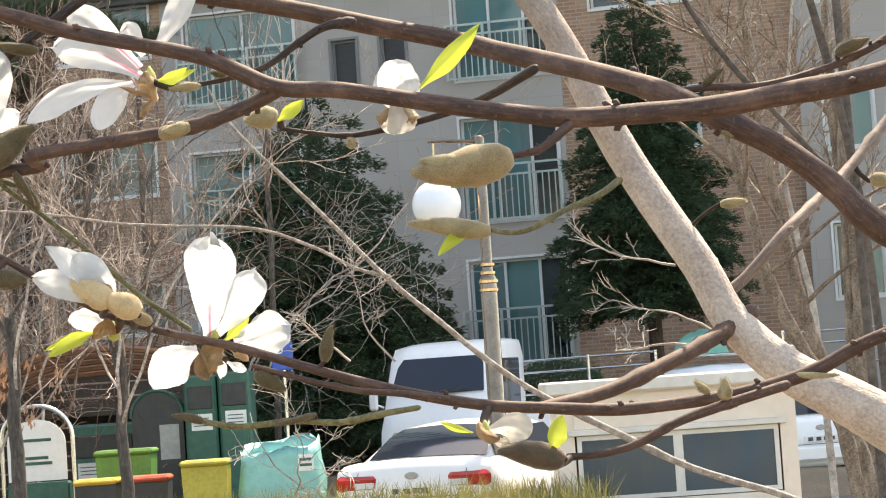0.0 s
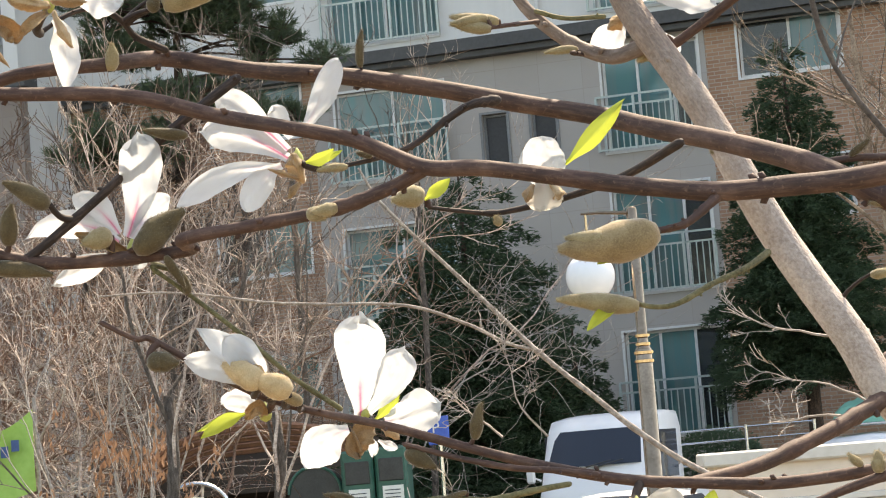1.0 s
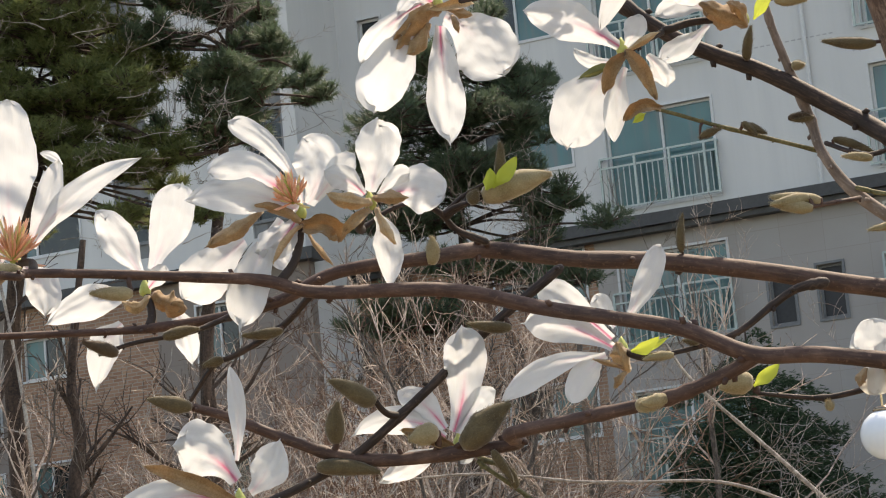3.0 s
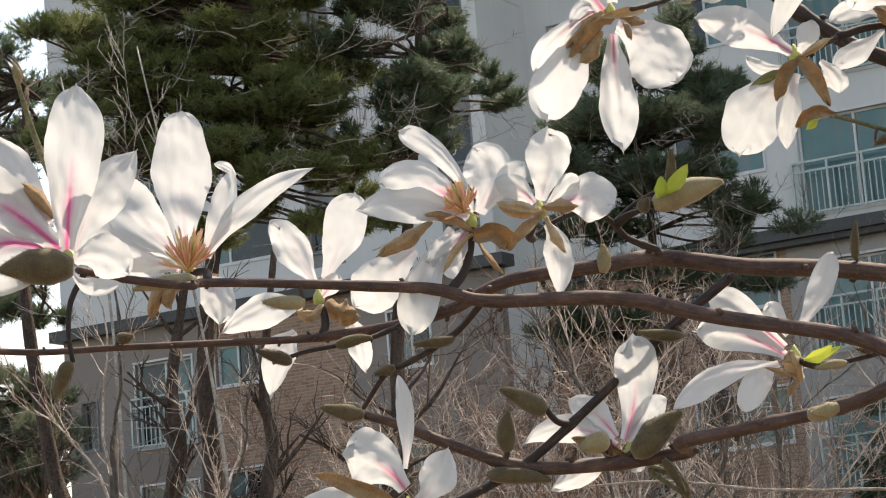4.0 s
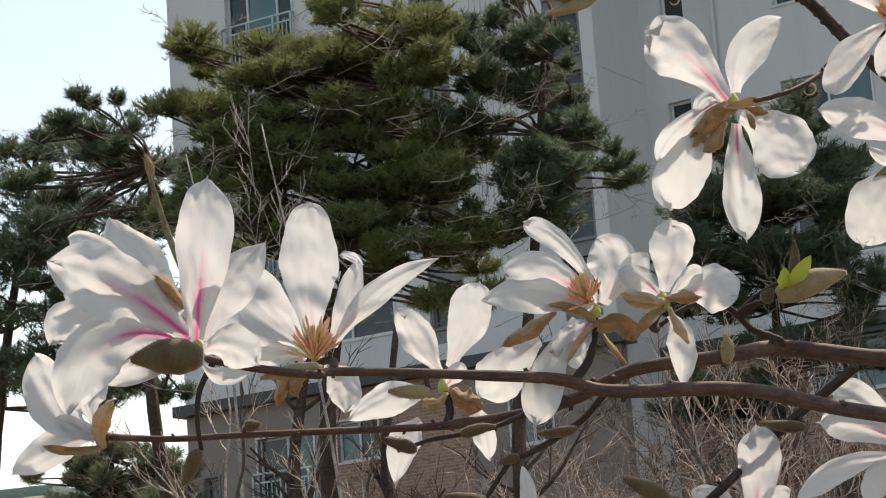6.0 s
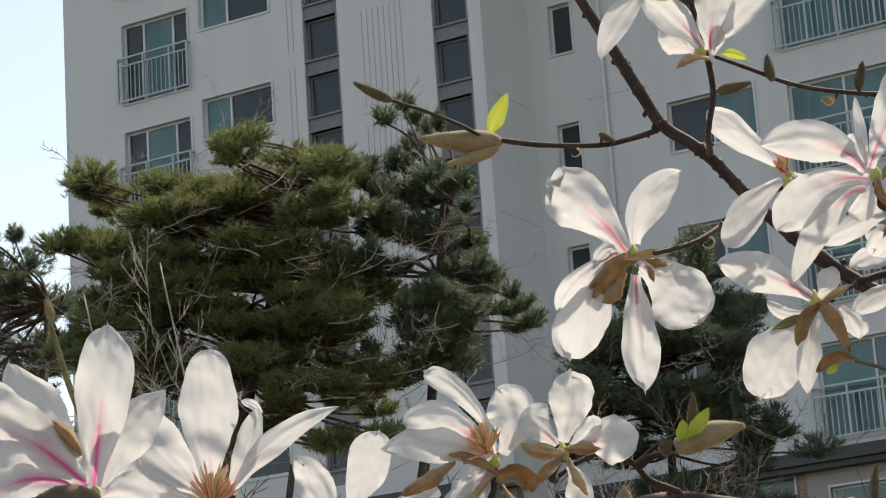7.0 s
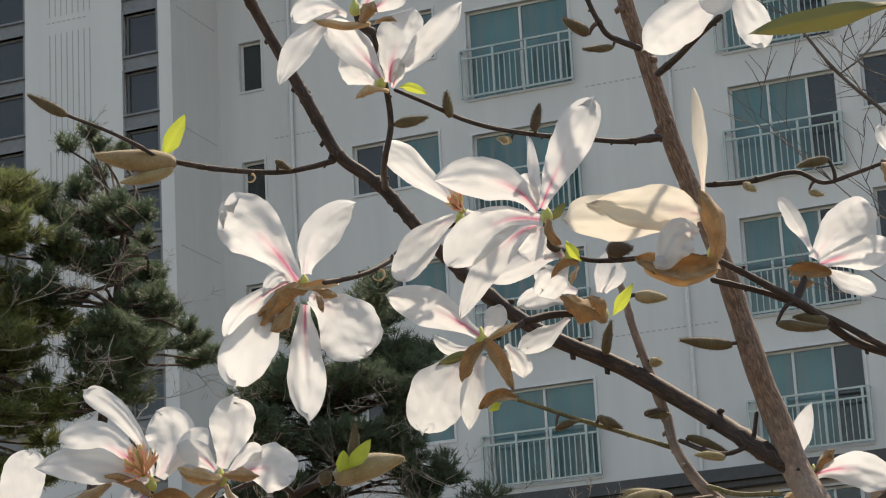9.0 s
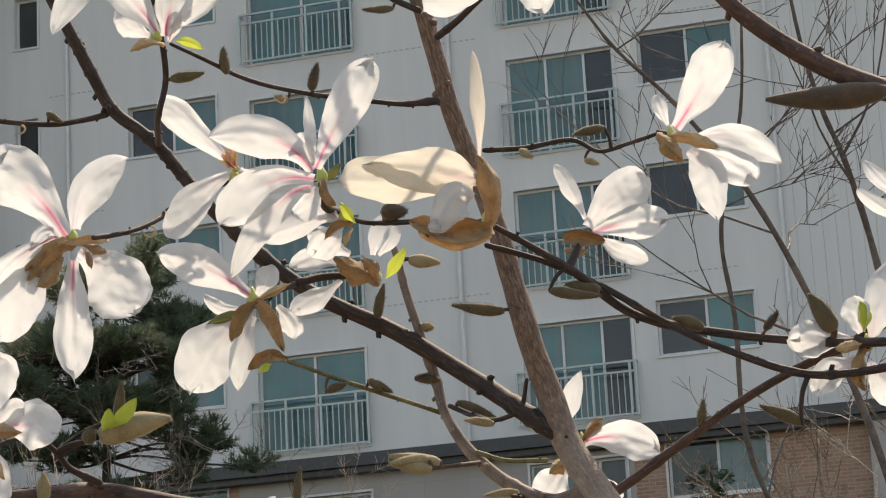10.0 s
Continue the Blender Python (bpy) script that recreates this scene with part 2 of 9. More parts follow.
M_SPECKLE = bark("speckled_grey_twig", (0.10, 0.08, 0.065), (0.24, 0.20, 0.17), (0.50, 0.45, 0.40), 110.0, 0.6, 0.001)
# rust for shaded twigs, tan for sunlit ones: the light is in the colours
M_SHADED_RUST_BARK = bark("shaded_rust_twig_bark", (0.065, 0.033, 0.022), (0.17, 0.092, 0.062), (0.33, 0.20, 0.14), 6.0, 0.5, 0.005)
M_LIT_TAN_TWIG = bark("lit_pinkish_tan_twig_bark", (0.13, 0.075, 0.055), (0.40, 0.285, 0.225), (0.78, 0.65, 0.55), 6.0, 0.5, 0.005)
M_FLAKY_BARK = bark("flaky_tan_bark", (0.075, 0.046, 0.030), (0.20, 0.138, 0.096), (0.44, 0.345, 0.26), 16.0, 1.0, 0.012, (1, 1, 0.5))
def fissured(name, dark, mid, light, across=750.0, along=42.0, bump=0.8, dist=0.0010, pale=None, blend=0.35, edge=0.14):
    """Bark with fine cracks that run along the branch; pale: lower-trunk colours that hold the bright light there."""
    n = Nodes(name, 0.72)
    a = n.noise(1.0, 4, 0.6, (across, along, 1.0), "UV")
    g = n.noise(26, 5, 0.65)
    p = n.noise(300, 3, 0.6)
    c = n.mix(blend, n.ramp(a, [(0.5 - edge, dark), (0.5, mid), (0.5 + edge, light)]), n.ramp(g, [(0.3, dark), (0.55, mid), (0.78, light)]))
    c = n.mix(n.ramp(p, [(0.60, (0, 0, 0)), (0.72, (0.6, 0.6, 0.6))]), c, light)
    # smooth pale lower trunk: its strong light is put into the colour by height
    if pale:
        smooth = n.mix(0.5, n.ramp(n.noise(38, 4), [(0.3, pale[0]), (0.7, pale[1])]), n.ramp(n.noise(330, 3), [(0.3, pale[0]), (0.65, pale[1])]))
        sep = n.t.nodes.new("ShaderNodeSeparateXYZ")
        n.link(n.coord.outputs["Object"], sep.inputs[0])
        wob = n.add("ShaderNodeMath")
        wob.operation = "MULTIPLY_ADD"
        wob.inputs[1].default_value = 0.16
        n.link(g, wob.inputs[0])
        n.link(sep.outputs["Z"], wob.inputs[2])
        scale = n.add("ShaderNodeMapRange")
        scale.inputs["From Min"].default_value, scale.inputs["From Max"].default_value = 1.86, 2.16
        n.link(wob.outputs[0], scale.inputs["Value"])
        c = n.mix(scale.outputs["Result"], smooth, c)
    n.color(c)
    m = n.add("ShaderNodeMath")
    n.link(a, m.inputs[0])
    n.link(p, m.inputs[1])
    n.bump(m.outputs[0], bump, dist)
    return n.m


M_TRUNK = fissured("magnolia_trunk_bark", (0.050, 0.029, 0.021), (0.150, 0.092, 0.066), (0.34, 0.235, 0.178), 520.0, 95.0, 0.9, 0.0018, ((0.28, 0.215, 0.18), (0.66, 0.575, 0.51)), 0.35, 0.16)
M_TWIG = fissured("brown_magnolia_bark", (0.022, 0.010, 0.007), (0.072, 0.036, 0.027), (0.185, 0.112, 0.082), 420.0, 60.0, 0.5, 0.0006, blend=0.72)
# darker copy of the brown bark; the shade of backlit branches is in its colour
M_BACKLIT_TWIG = fissured("backlit_magnolia_bark", (0.008, 0.004, 0.003), (0.027, 0.015, 0.011), (0.085, 0.053, 0.042), 420.0, 60.0, 0.5, 0.0006, blend=0.45, edge=0.11)
M_PALE_TWIG = fissured("pale_grey_magnolia_bark", (0.085, 0.058, 0.047), (0.20, 0.15, 0.125), (0.40, 0.33, 0.28), 420.0, 60.0, 0.5, 0.0006, blend=0.75)
M_OLIVE = bark("olive_shoot_bark", (0.05, 0.048, 0.018), (0.12, 0.108, 0.045), (0.23, 0.20, 0.10), 60.0, 0.4, 0.0008)


# ---- apartment building ----
M_SCREEN = mottled("dark_insect_screen", (0.018, 0.019, 0.021), (0.035, 0.036, 0.040), 2.0, 0.5)
M_SPANDREL = mottled("grey_spandrel_panel", (0.12, 0.125, 0.13), (0.20, 0.205, 0.21), 1.2, 0.4)
STOREY = 2.81
ANCHOR = pose(-5.145, 49.53, 0, 0, 0, -15)


def wall_run(s0, s1, z0, z1, holes, y0, y1):
    """A wall from s0 to s1, z0 to z1 and y0 to y1 thick, with openings through it, as one connected mesh."""
    inside = [h for h in holes if h[0] < s1 and h[1] > s0 and h[2] < z1 and h[3] > z0]
    ss = sorted({s0, s1} | {min(max(h[k], s0), s1) for h in inside for k in (0, 1)})
    zs = sorted({z0, z1} | {min(max(h[k], z0), z1) for h in inside for k in (2, 3)})
    b = Build()
    na, nb = len(ss), len(zs)
    for y in (y0, y1):
        b.v += [(s, y, z) for z in zs for s in ss]
    back = na * nb

    def full(i, j):
        if not (0 <= i < na - 1 and 0 <= j < nb - 1):
            return False
        s, z = (ss[i] + ss[i + 1]) / 2, (zs[j] + zs[j + 1]) / 2
        return not any(h[0] < s < h[1] and h[2] < z < h[3] for h in inside)

    for j in range(nb - 1):
        for i in range(na - 1):
            if full(i, j):
                p, q, r, t = j * na + i, j * na + i + 1, (j + 1) * na + i + 1, (j + 1) * na + i
                b.f += [(p, q, r, t), (p + back, t + back, r + back, q + back)]
                for e, di, dj in (((p, q), 0, -1), ((q, r), 1, 0), ((r, t), 0, 1), ((t, p), -1, 0)):
                    if not full(i + di, j + dj):
                        b.f.append((e[1], e[0], e[0] + back, e[1] + back))
    return b


def ring_mesh(s0, s1, z0, z1, w, d0, d1):
    """A rectangular frame as one connected mesh."""
    b = Build()
    for d in (d0, d1):
        b.v += [(s0, d, z0), (s1, d, z0), (s1, d, z1), (s0, d, z1), (s0 + w, d, z0 + w), (s1 - w, d, z0 + w), (s1 - w, d, z1 - w), (s0 + w, d, z1 - w)]
    for k in range(4):
        n = (k + 1) % 4
        b.f += [(k, n, n + 4, k + 4), (k + 8, k + 12, n + 12, n + 8), (k, k + 8, n + 8, n), (k + 4, n + 4, n + 12, k + 12)]
    return b


def window_part(parent, s0, s1, z0, z1, y, split, glass, blind, frame_mat=None):
    """A framed window set back in its opening: frame, casing, mullions, panes, sill and a curtain behind."""
    w = 0.05
    fm = frame_mat or M_FRAME
    d0, d1 = y + 0.10, y + 0.17
    win = part("window", ring_mesh(s0, s1, z0, z1, w, d0, d1), fm, parent, local=True)
    part("casing", ring_mesh(s0 - 0.05, s1 + 0.05, z0 - 0.05, z1 + 0.05, 0.048, y - 0.03, y - 0.003), fm, win)
    cuts = [s0 + w] + [s0 + (s1 - s0) * c for c in split] + [s1 - w]
    for c in cuts[1:-1]:
        b = Build()
        b.box(c - w / 2, d0 - 0.01, z0 + w, c + w / 2, d1 - 0.01, z1 - w)
        part("mullion", b, fm, win)
    for k, (a, c) in enumerate(zip(cuts, cuts[1:])):
        p = Build()
        p.box(a, d0 + 0.03, z0 + w, c, d0 + 0.038, z1 - w)
        part("pane", p, glass[k % len(glass)], win)
    if blind:
        p = Build()
        n = 14
        for k in range(n + 1):
            a, o = s0 + (s1 - s0) * k / n, 0.03 * (k % 2)
            p.v += [(a, d1 + 0.2 + o, z0), (a, d1 + 0.2 + o, z1)]
        p.f = [(2 * k, 2 * k + 2, 2 * k + 3, 2 * k + 1) for k in range(n)]
        part("curtain", p, M_BLIND, win)
    return win


BAR = {}


def bar_mesh(dx, dy, dz):
    """A shared box mesh of the given half sizes."""
    key = (round(dx, 3), round(dy, 3), round(dz, 3))
    if key not in BAR:
        b = Build()
        b.box(-dx, -dy, -dz, dx, dy, dz)
        BAR[key] = b.mesh("bar", M_RAIL)
    return BAR[key]


def rail_part(parent, s0, s1, z0, z1, y, out=0.14):
    """A balcony railing: top rail, two lower rails, balusters."""
    b = Build()
    b.box(s0, y - out - 0.02, z1 - 0.02, s1, y - out + 0.02, z1 + 0.02)
    top = part("balcony_rail", b, M_RAIL, parent, "painted steel balcony railing", local=True)
    for z in (z0 + 0.03, z1 - 0.20):
        part("lower_rail", bar_mesh((s1 - s0) / 2, 0.018, 0.018), None, top).location = ((s0 + s1) / 2, y - out, z)
    n = max(3, round((s1 - s0) / 0.125))
    for k in range(n + 1):
        x = s0 + (s1 - s0) * k / n
        if k % 6 == 0 or k == n:
            part("post", bar_mesh(0.024, 0.024, (z1 - z0) / 2 - 0.01), None, top).location = (x, y - out, (z0 + z1) / 2 - 0.01)
        else:
            part("baluster", bar_mesh(0.010, 0.010, (z1 - z0 - 0.2) / 2), None, top).location = (x, y - out, (z0 + z1 - 0.2) / 2)
    for x in (s0, s1):
        part("bracket", bar_mesh(0.02, out / 2, 0.02), None, top).location = (x, y - out / 2, z1 - 0.005)
    return top


def apartment_building():
    house = thing("apartment_building", "tall white apartment block with brick and stone lower floors", "building")
    house.matrix_basis = ANCHOR
    bpy.context.view_layer.update()
    rng = random.Random(5)
    top = 26.6
    floors = [10.48 + STOREY * k for k in range(-3, 6)]
    holes, left = [], []
    columns = []
    for k, z in enumerate(floors):
        low = k < 3
        columns += [("rail", 0.15, 2.48, z, z + (2.0 if not low else 1.85), (0.52,)),
                    ("rail", 5.8, 8.04 if not low else 7.74, z, z + 2.05, (0.36, 0.72)),
                    ("plain", -2.64, -0.62, z + 1.12, z + 2.24, (0.5,)),
                    ("plain", 8.56, 10.52, z + 1.14, z + 2.25, (0.5,))]
        if not low:
            columns.append(("slot", -5.31, -4.77, z + 1.17, z + 2.32, ()))
    columns += [("slot", 3.26, 3.78, floors[2] - 0.02, floors[2] + 1.05, ()), ("slot", 4.28, 4.80, floors[2] - 0.02, floors[2] + 1.05, ())]
    for z in (2.86, 5.67, 8.48):
        columns.append(("plain", 12.95, 13.85, z, z + 1.4, (0.5,)))
    holes = [c[1:5] for c in columns]
    # upper painted wall, lower stone bay and brick bays
    part("wall", wall_run(-5.9, 14.8, 10.25, top, holes, 0, 0.3), M_WALL, house, "white painted concrete wall", local=True)
    part("wall", wall_run(-0.35, 7.9, 0, 10.0, holes, 0, 0.3), M_STONE, house, "grey stone clad wall", local=True)
    part("wall", wall_run(-5.9, -0.35, 0, 10.0, holes, 0.02, 0.3), M_BRICK, house, "tan brick wall", local=True)
    part("wall", wall_run(7.9, 12.5, 0, 10.0, holes, 0.02, 0.3), M_BRICK, house, "tan brick wall", local=True)
    part("wall", wall_run(12.5, 20.0, 0, 10.0, holes, -0.25, 0.3), M_STONE, house, "grey stone clad wall", local=True)
    b = Build()
    b.box(-5.9, -0.42, 10.0, 20.0, 0.3, 10.25)
    b.box(-5.9, -0.30, 9.88, 20.0, -0.002, 10.0)
    part("ledge", b, M_LEDGE, house, "dark metal ledge between the floors", local=True)
    # unseen room backs; the darkness of the unlit rooms is in their colour
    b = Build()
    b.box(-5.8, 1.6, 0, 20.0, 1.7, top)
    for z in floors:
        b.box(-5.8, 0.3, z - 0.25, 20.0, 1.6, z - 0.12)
    part("room_backing", b, M_UNLIT_ROOM, house, local=True)
    for kind, s0, s1, z0, z1, split in columns:
        if kind == "slot":
            window_part(house, s0, s1, z0, z1, 0, split, [M_SCREEN if z0 < 10 else M_GLASS_DARK], False, M_SPANDREL if z0 < 10 else None)
        elif kind == "rail":
            window_part(house, s0, s1, z0, z1, 0, split, [M_GLASS, M_GLASS, M_GLASS_DARK], rng.random() < 0.75)
            rail_part(house, s0 - 0.13, s1 + 0.06, z0, z0 + 1.08, 0)
        else:
            window_part(house, s0, s1, z0, z1, 0 if z0 > 10 else 0.02 if s0 < 12 else -0.25, split, [M_GLASS_DARK, M_GLASS], rng.random() < 0.4)
    # protruding block
    yb = -2.2
    cols2 = []
    for k in range(-3, 4):
        z = 18.0 + 2.69 * k
        cols2 += [("rail", -15.55, -13.65, z, z + 1.97, (0.3, 0.75)), ("plain", -13.3, -11.37, z + 1.33, z + 2.29, (0.38,))]
    for k in range(-2, 12):
        z = 10.8 + 1.345 * k
        if z > 10.6:
            cols2 += [("strip", -10.45, -9.52, z, z + 1.345, ()), ("strip", -7.07, -6.17, z, z + 1.345, ())]
    for z in (7.47, 4.7, 1.9):
        cols2 += [("rail", -15.3, -13.75, z, z + 1.9, (0.5,)), ("plain", -13.1, -12.0, z + 1.1, z + 2.0, (0.5,)),
                  ("plain", -8.6, -7.6, z + 0.9, z + 2.1, (0.5,))]
    cols2.append(("slot", -16.87, -16.45, 7.6, 8.68, ()))
    cols2 = [c for c in cols2 if (c[3] > 10.5 or c[4] < 9.7) and c[4] < top - 0.3]
    holes2 = [c[1:5] for c in cols2]
    part("wall", wall_run(-17.3, -5.85, 10.4, top, holes2, yb, yb + 0.3), M_WALL, house, "white painted concrete wall", local=True)
    part("wall", wall_run(-17.3, -13.4, 0, 10.15, holes2, yb + 0.02, yb + 0.3), M_SHADED_BROWN_STONE, house, "brownish stone clad wall", local=True)
    part("wall", wall_run(-13.4, -9.6, 0, 10.15, holes2, yb + 0.03, yb + 0.3), M_BRICK, house, "tan brick wall", local=True)
    part("wall", wall_run(-9.6, -5.85, 0, 10.15, holes2, yb + 0.02, yb + 0.3), M_SHADED_BROWN_STONE, house, "brownish stone clad wall", local=True)
    b = Build()
    b.box(-17.5, yb - 0.25, 10.15, -5.6, yb + 0.3, 10.4)
    part("ledge", b, M_LEDGE, house, "dark metal ledge between the floors", local=True)
    for box in ((-6.1, yb + 0.3, -5.85, 0.0), (-17.3, yb + 0.3, -17.05, 9.0), (19.75, 0.3, 20.0, 9.0), (-17.05, 8.75, 19.75, 9.0)):
        b = Build()
        b.box(box[0], box[1], 0, box[2], box[3], top)
        part("wall", b, M_WALL, house, "white painted concrete wall", local=True)
    # same added backing, its colour dark for the unlit rooms of this block
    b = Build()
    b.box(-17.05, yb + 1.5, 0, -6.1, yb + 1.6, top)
    part("room_backing", b, M_UNLIT_ROOM, house, local=True)
    b = Build()
    b.box(-17.5, yb - 0.2, top, 20.2, 9.2, top + 0.35)
    part("roof", b, M_LEDGE, house, "flat dark roof slab", local=True)
    for kind, s0, s1, z0, z1, split in cols2:
        if kind == "strip":
            p = Build()
            p.box(s0, yb + 0.06, z0, s1, yb + 0.2, z0 + 0.33)
            part("spandrel", p, M_SPANDREL, house, local=True)
            window_part(house, s0 + 0.05, s1 - 0.05, z0 + 0.35, z1 - 0.03, yb + 0.03, split, [M_GLASS_DARK], False, M_SPANDREL)
        elif kind == "slot":
            window_part(house, s0, s1, z0, z1, yb + 0.02, split, [M_GLASS_DARK], False, M_SPANDREL)
        elif kind == "rail":
            window_part(house, s0, s1, z0, z1, yb if z0 > 10 else yb + 0.02, split, [M_GLASS_DARK, M_GLASS, M_GLASS_DARK], rng.random() < 0.4)
            rail_part(house, s0 - 0.06, s1 + 0.06, z0, z0 + 1.1, yb)
        else:
            window_part(house, s0, s1, z0, z1, yb if z0 > 10 else yb + 0.02, split, [M_GLASS, M_GLASS_DARK], rng.random() < 0.5)
    # grooves and dashed joints in the painted wall
    def groove(s, z0, z1, y, w=0.012):
        b = Build()
        b.box(s - w, y - 0.005, z0, s + w, y + 0.02, z1)
        part("groove", b, M_GROOVE, house, local=True)

    def joint(s0, s1, z, y):
        b = Build()
        for k in range(int((s1 - s0) / 0.13)):
            b.box(s0 + 0.13 * k, y - 0.005, z - 0.014, s0 + 0.13 * k + 0.08, y + 0.02, z + 0.014)
        part("joint", b, M_GROOVE, house, local=True)

    for k in range(-2, 3):
        z = 18.98 + 2.72 * k
        joint(-8.95, -7.8, z - 0.02, yb)
        for q in range(8):
            groove(-8.88 + 0.145 * q, z + 0.12, z + 2.42, yb)
        for s in (-10.86, -10.72):
            groove(s, z - 0.85, z + 1.5, yb)
        joint(-4.5, -3.1, z - 0.12, 0)
        joint(2.75, 5.3, z - 0.25, 0)
        joint(8.6, 10.4, z - 0.3, 0)
        b = Build()
        for q in range(14):
            b.box(-5.852, yb + 0.25 + 0.13 * q, z - 0.12, -5.845, yb + 0.33 + 0.13 * q, z - 0.092)
        part("joint", b, M_GROOVE, house, local=True)
    for q in range(13):
        groove(11.45 + 0.26 * q, 10.4, top - 0.4, 0, 0.005)
    # drain pipes on the painted wall
    for s in (-4.05, 4.6, 11.2):
        b = Build()
        b.tube([(s, -0.07, 10.3), (s, -0.07, top)], [0.045, 0.045], 8)
        part("drain_pipe", b, M_FRAME, house, local=True)
    return house


apartment_building()

# ---- ground ----
b = Build()
b.box(-900, -300, -0.4, 900, 2500, 0.0)
solid("ground", b, M_ASPHALT, "grey asphalt parking ground", "ground", kind="structure")


def planting_bed(x0, y0, x1, y1, h, seed):
    """A low mound of soil with an uneven top."""
    b = Build()
    b.smooth = True
    nx, ny = 40, 14
    for j in range(ny + 1):
        for i in range(nx + 1):
            x, y = x0 + (x1 - x0) * i / nx, y0 + (y1 - y0) * j / ny
            e = min(1, 4 * min(i / nx, 1 - i / nx), 3 * min(j / ny, 1 - j / ny))
            z = h * math.sin(e * math.pi / 2) * (0.85 + 0.3 * noise.noise(Vector((x * 0.5, y * 0.5, seed))))
            b.v.append((x, y, z - 0.02))
    for j in range(ny):
        for i in range(nx):
            a = j * (nx + 1) + i
            b.f.append((a, a + 1, a + nx + 2, a + nx + 1))
    return b


solid("planting_bed", planting_bed(-14, 21.5, 6, 26.0, 0.38, 1.0), M_SOIL, "low mound of dry soil beside the parking lot", "planting bed", kind="structure")
solid("planting_bed", planting_bed(-24, 30.5, 8, 46.0, 0.5, 2.0), M_SOIL, "low mound of dry soil below the building", "planting bed", kind="structure")
solid("planting_bed", planting_bed(-6, -3, 6, 9.0, 0.1, 3.0), M_SOIL, "flat bed of dry soil under the magnolia", "planting bed", kind="structure")


def grass_patch(x0, y0, x1, y1, base, count, h, seed):
    rng = random.Random(seed)
    b = Build()
    for _ in range(count):
        x, y = rng.uniform(x0, x1), rng.uniform(y0, y1)
        hh, a = h * rng.uniform(0.4, 1.15), rng.uniform(0, 6.283)
        lean = rng.uniform(0.1, 0.6) * hh
        w = rng.uniform(0.005, 0.011)
        p = Vector((x, y, base - 0.1))
        side = Vector((math.cos(a), math.sin(a), 0)) * w
        mid = p + Vector((math.sin(a) * lean * 0.35, math.cos(a) * lean * 0.35, hh * 0.65))
        tip = p + Vector((math.sin(a) * lean, math.cos(a) * lean, hh))
        b.quad(p - side, p + side, mid + side * 0.7, mid - side * 0.7)
        b.tri(mid - side * 0.7, mid + side * 0.7, tip)
    return b


solid("grass", grass_patch(-6, 22.6, 1.4, 24.8, 0.33, 7500, 0.52, 4), M_GRASS, "dry yellow-green grass tufts on the bed", "grass", kind="stuff")


# ---- trees of the background ----
def twig_mesh(b, p, d, length, r, level, rng, spread=0.6, sides=4, rise=0.1, kids=(2, 4), steps=4, droop=0.0, crook=0.17, least=0.0025, ratio=(0.4, 0.7)):
    """A bare branch with its side branches."""
    pts, rr, q, v = [p.copy()], [r], p.copy(), d.normalized()
    for k in range(steps):
        v = (v + Vector((rng.uniform(-1, 1), rng.uniform(-1, 1), rng.uniform(-1, 1))) * crook + Vector((0, 0, rise - droop * k / steps))).normalized()
        q = q + v * (length / steps)
        pts.append(q.copy())
        rr.append(max(r * (1 - 0.72 * (k + 1) / steps), least * 0.6))
    b.tube(pts, rr, sides if level > 1 else 3, False)
    if level <= 0:
        return
    for _ in range(rng.randint(*kids)):
        t = rng.uniform(0.3, 1.0)
        k = min(int(t * steps), steps - 1)
        at = pts[k].lerp(pts[k + 1], t * steps - k)
        n = Vector((rng.uniform(-1, 1), rng.uniform(-1, 1), rng.uniform(-0.6, 1)))
        dv = (pts[k + 1] - pts[k]).normalized()
        twig_mesh(b, at, (dv + n * spread).normalized(), length * rng.uniform(*ratio), max(rr[k] * 0.55, least), level - 1, rng, spread, sides, rise, kids, max(3, steps * 2 // 3 if steps > 6 else steps - 1), droop, crook, least, ratio)


def bare_shrub(base, height, stems, seed, material=None, lean=0.35, level=2, r=0.022, kids=(7, 11)):
    rng = random.Random(seed)
    t = thing("bare_shrub", "leafless grey-brown shrub of many crooked stems", "shrub", "leafless shrubs", at=base)
    for _ in range(stems):
        b = Build()
        d = Vector((rng.uniform(-lean, lean), rng.uniform(-lean, lean), 1))
        p = Vector(base) + Vector((rng.uniform(-0.25, 0.25), rng.uniform(-0.25, 0.25), -0.05))
        twig_mesh(b, p, d, height * rng.uniform(0.75, 1.05), r * rng.uniform(0.7, 1.2), level, rng, 2.2, 5, 0.02, kids, 15, 0.0, 0.42, 0.0062, (0.18, 0.5))
        # each stem draws a sunlit (tan, grey) or shaded (rust) bark colour
        part("stem", b, material or rng.choice((M_LIT_TAN_TWIG, M_LIT_TAN_TWIG, M_SHADED_RUST_BARK, M_SHADED_RUST_BARK, M_GREY_BARK)), t)
    return t


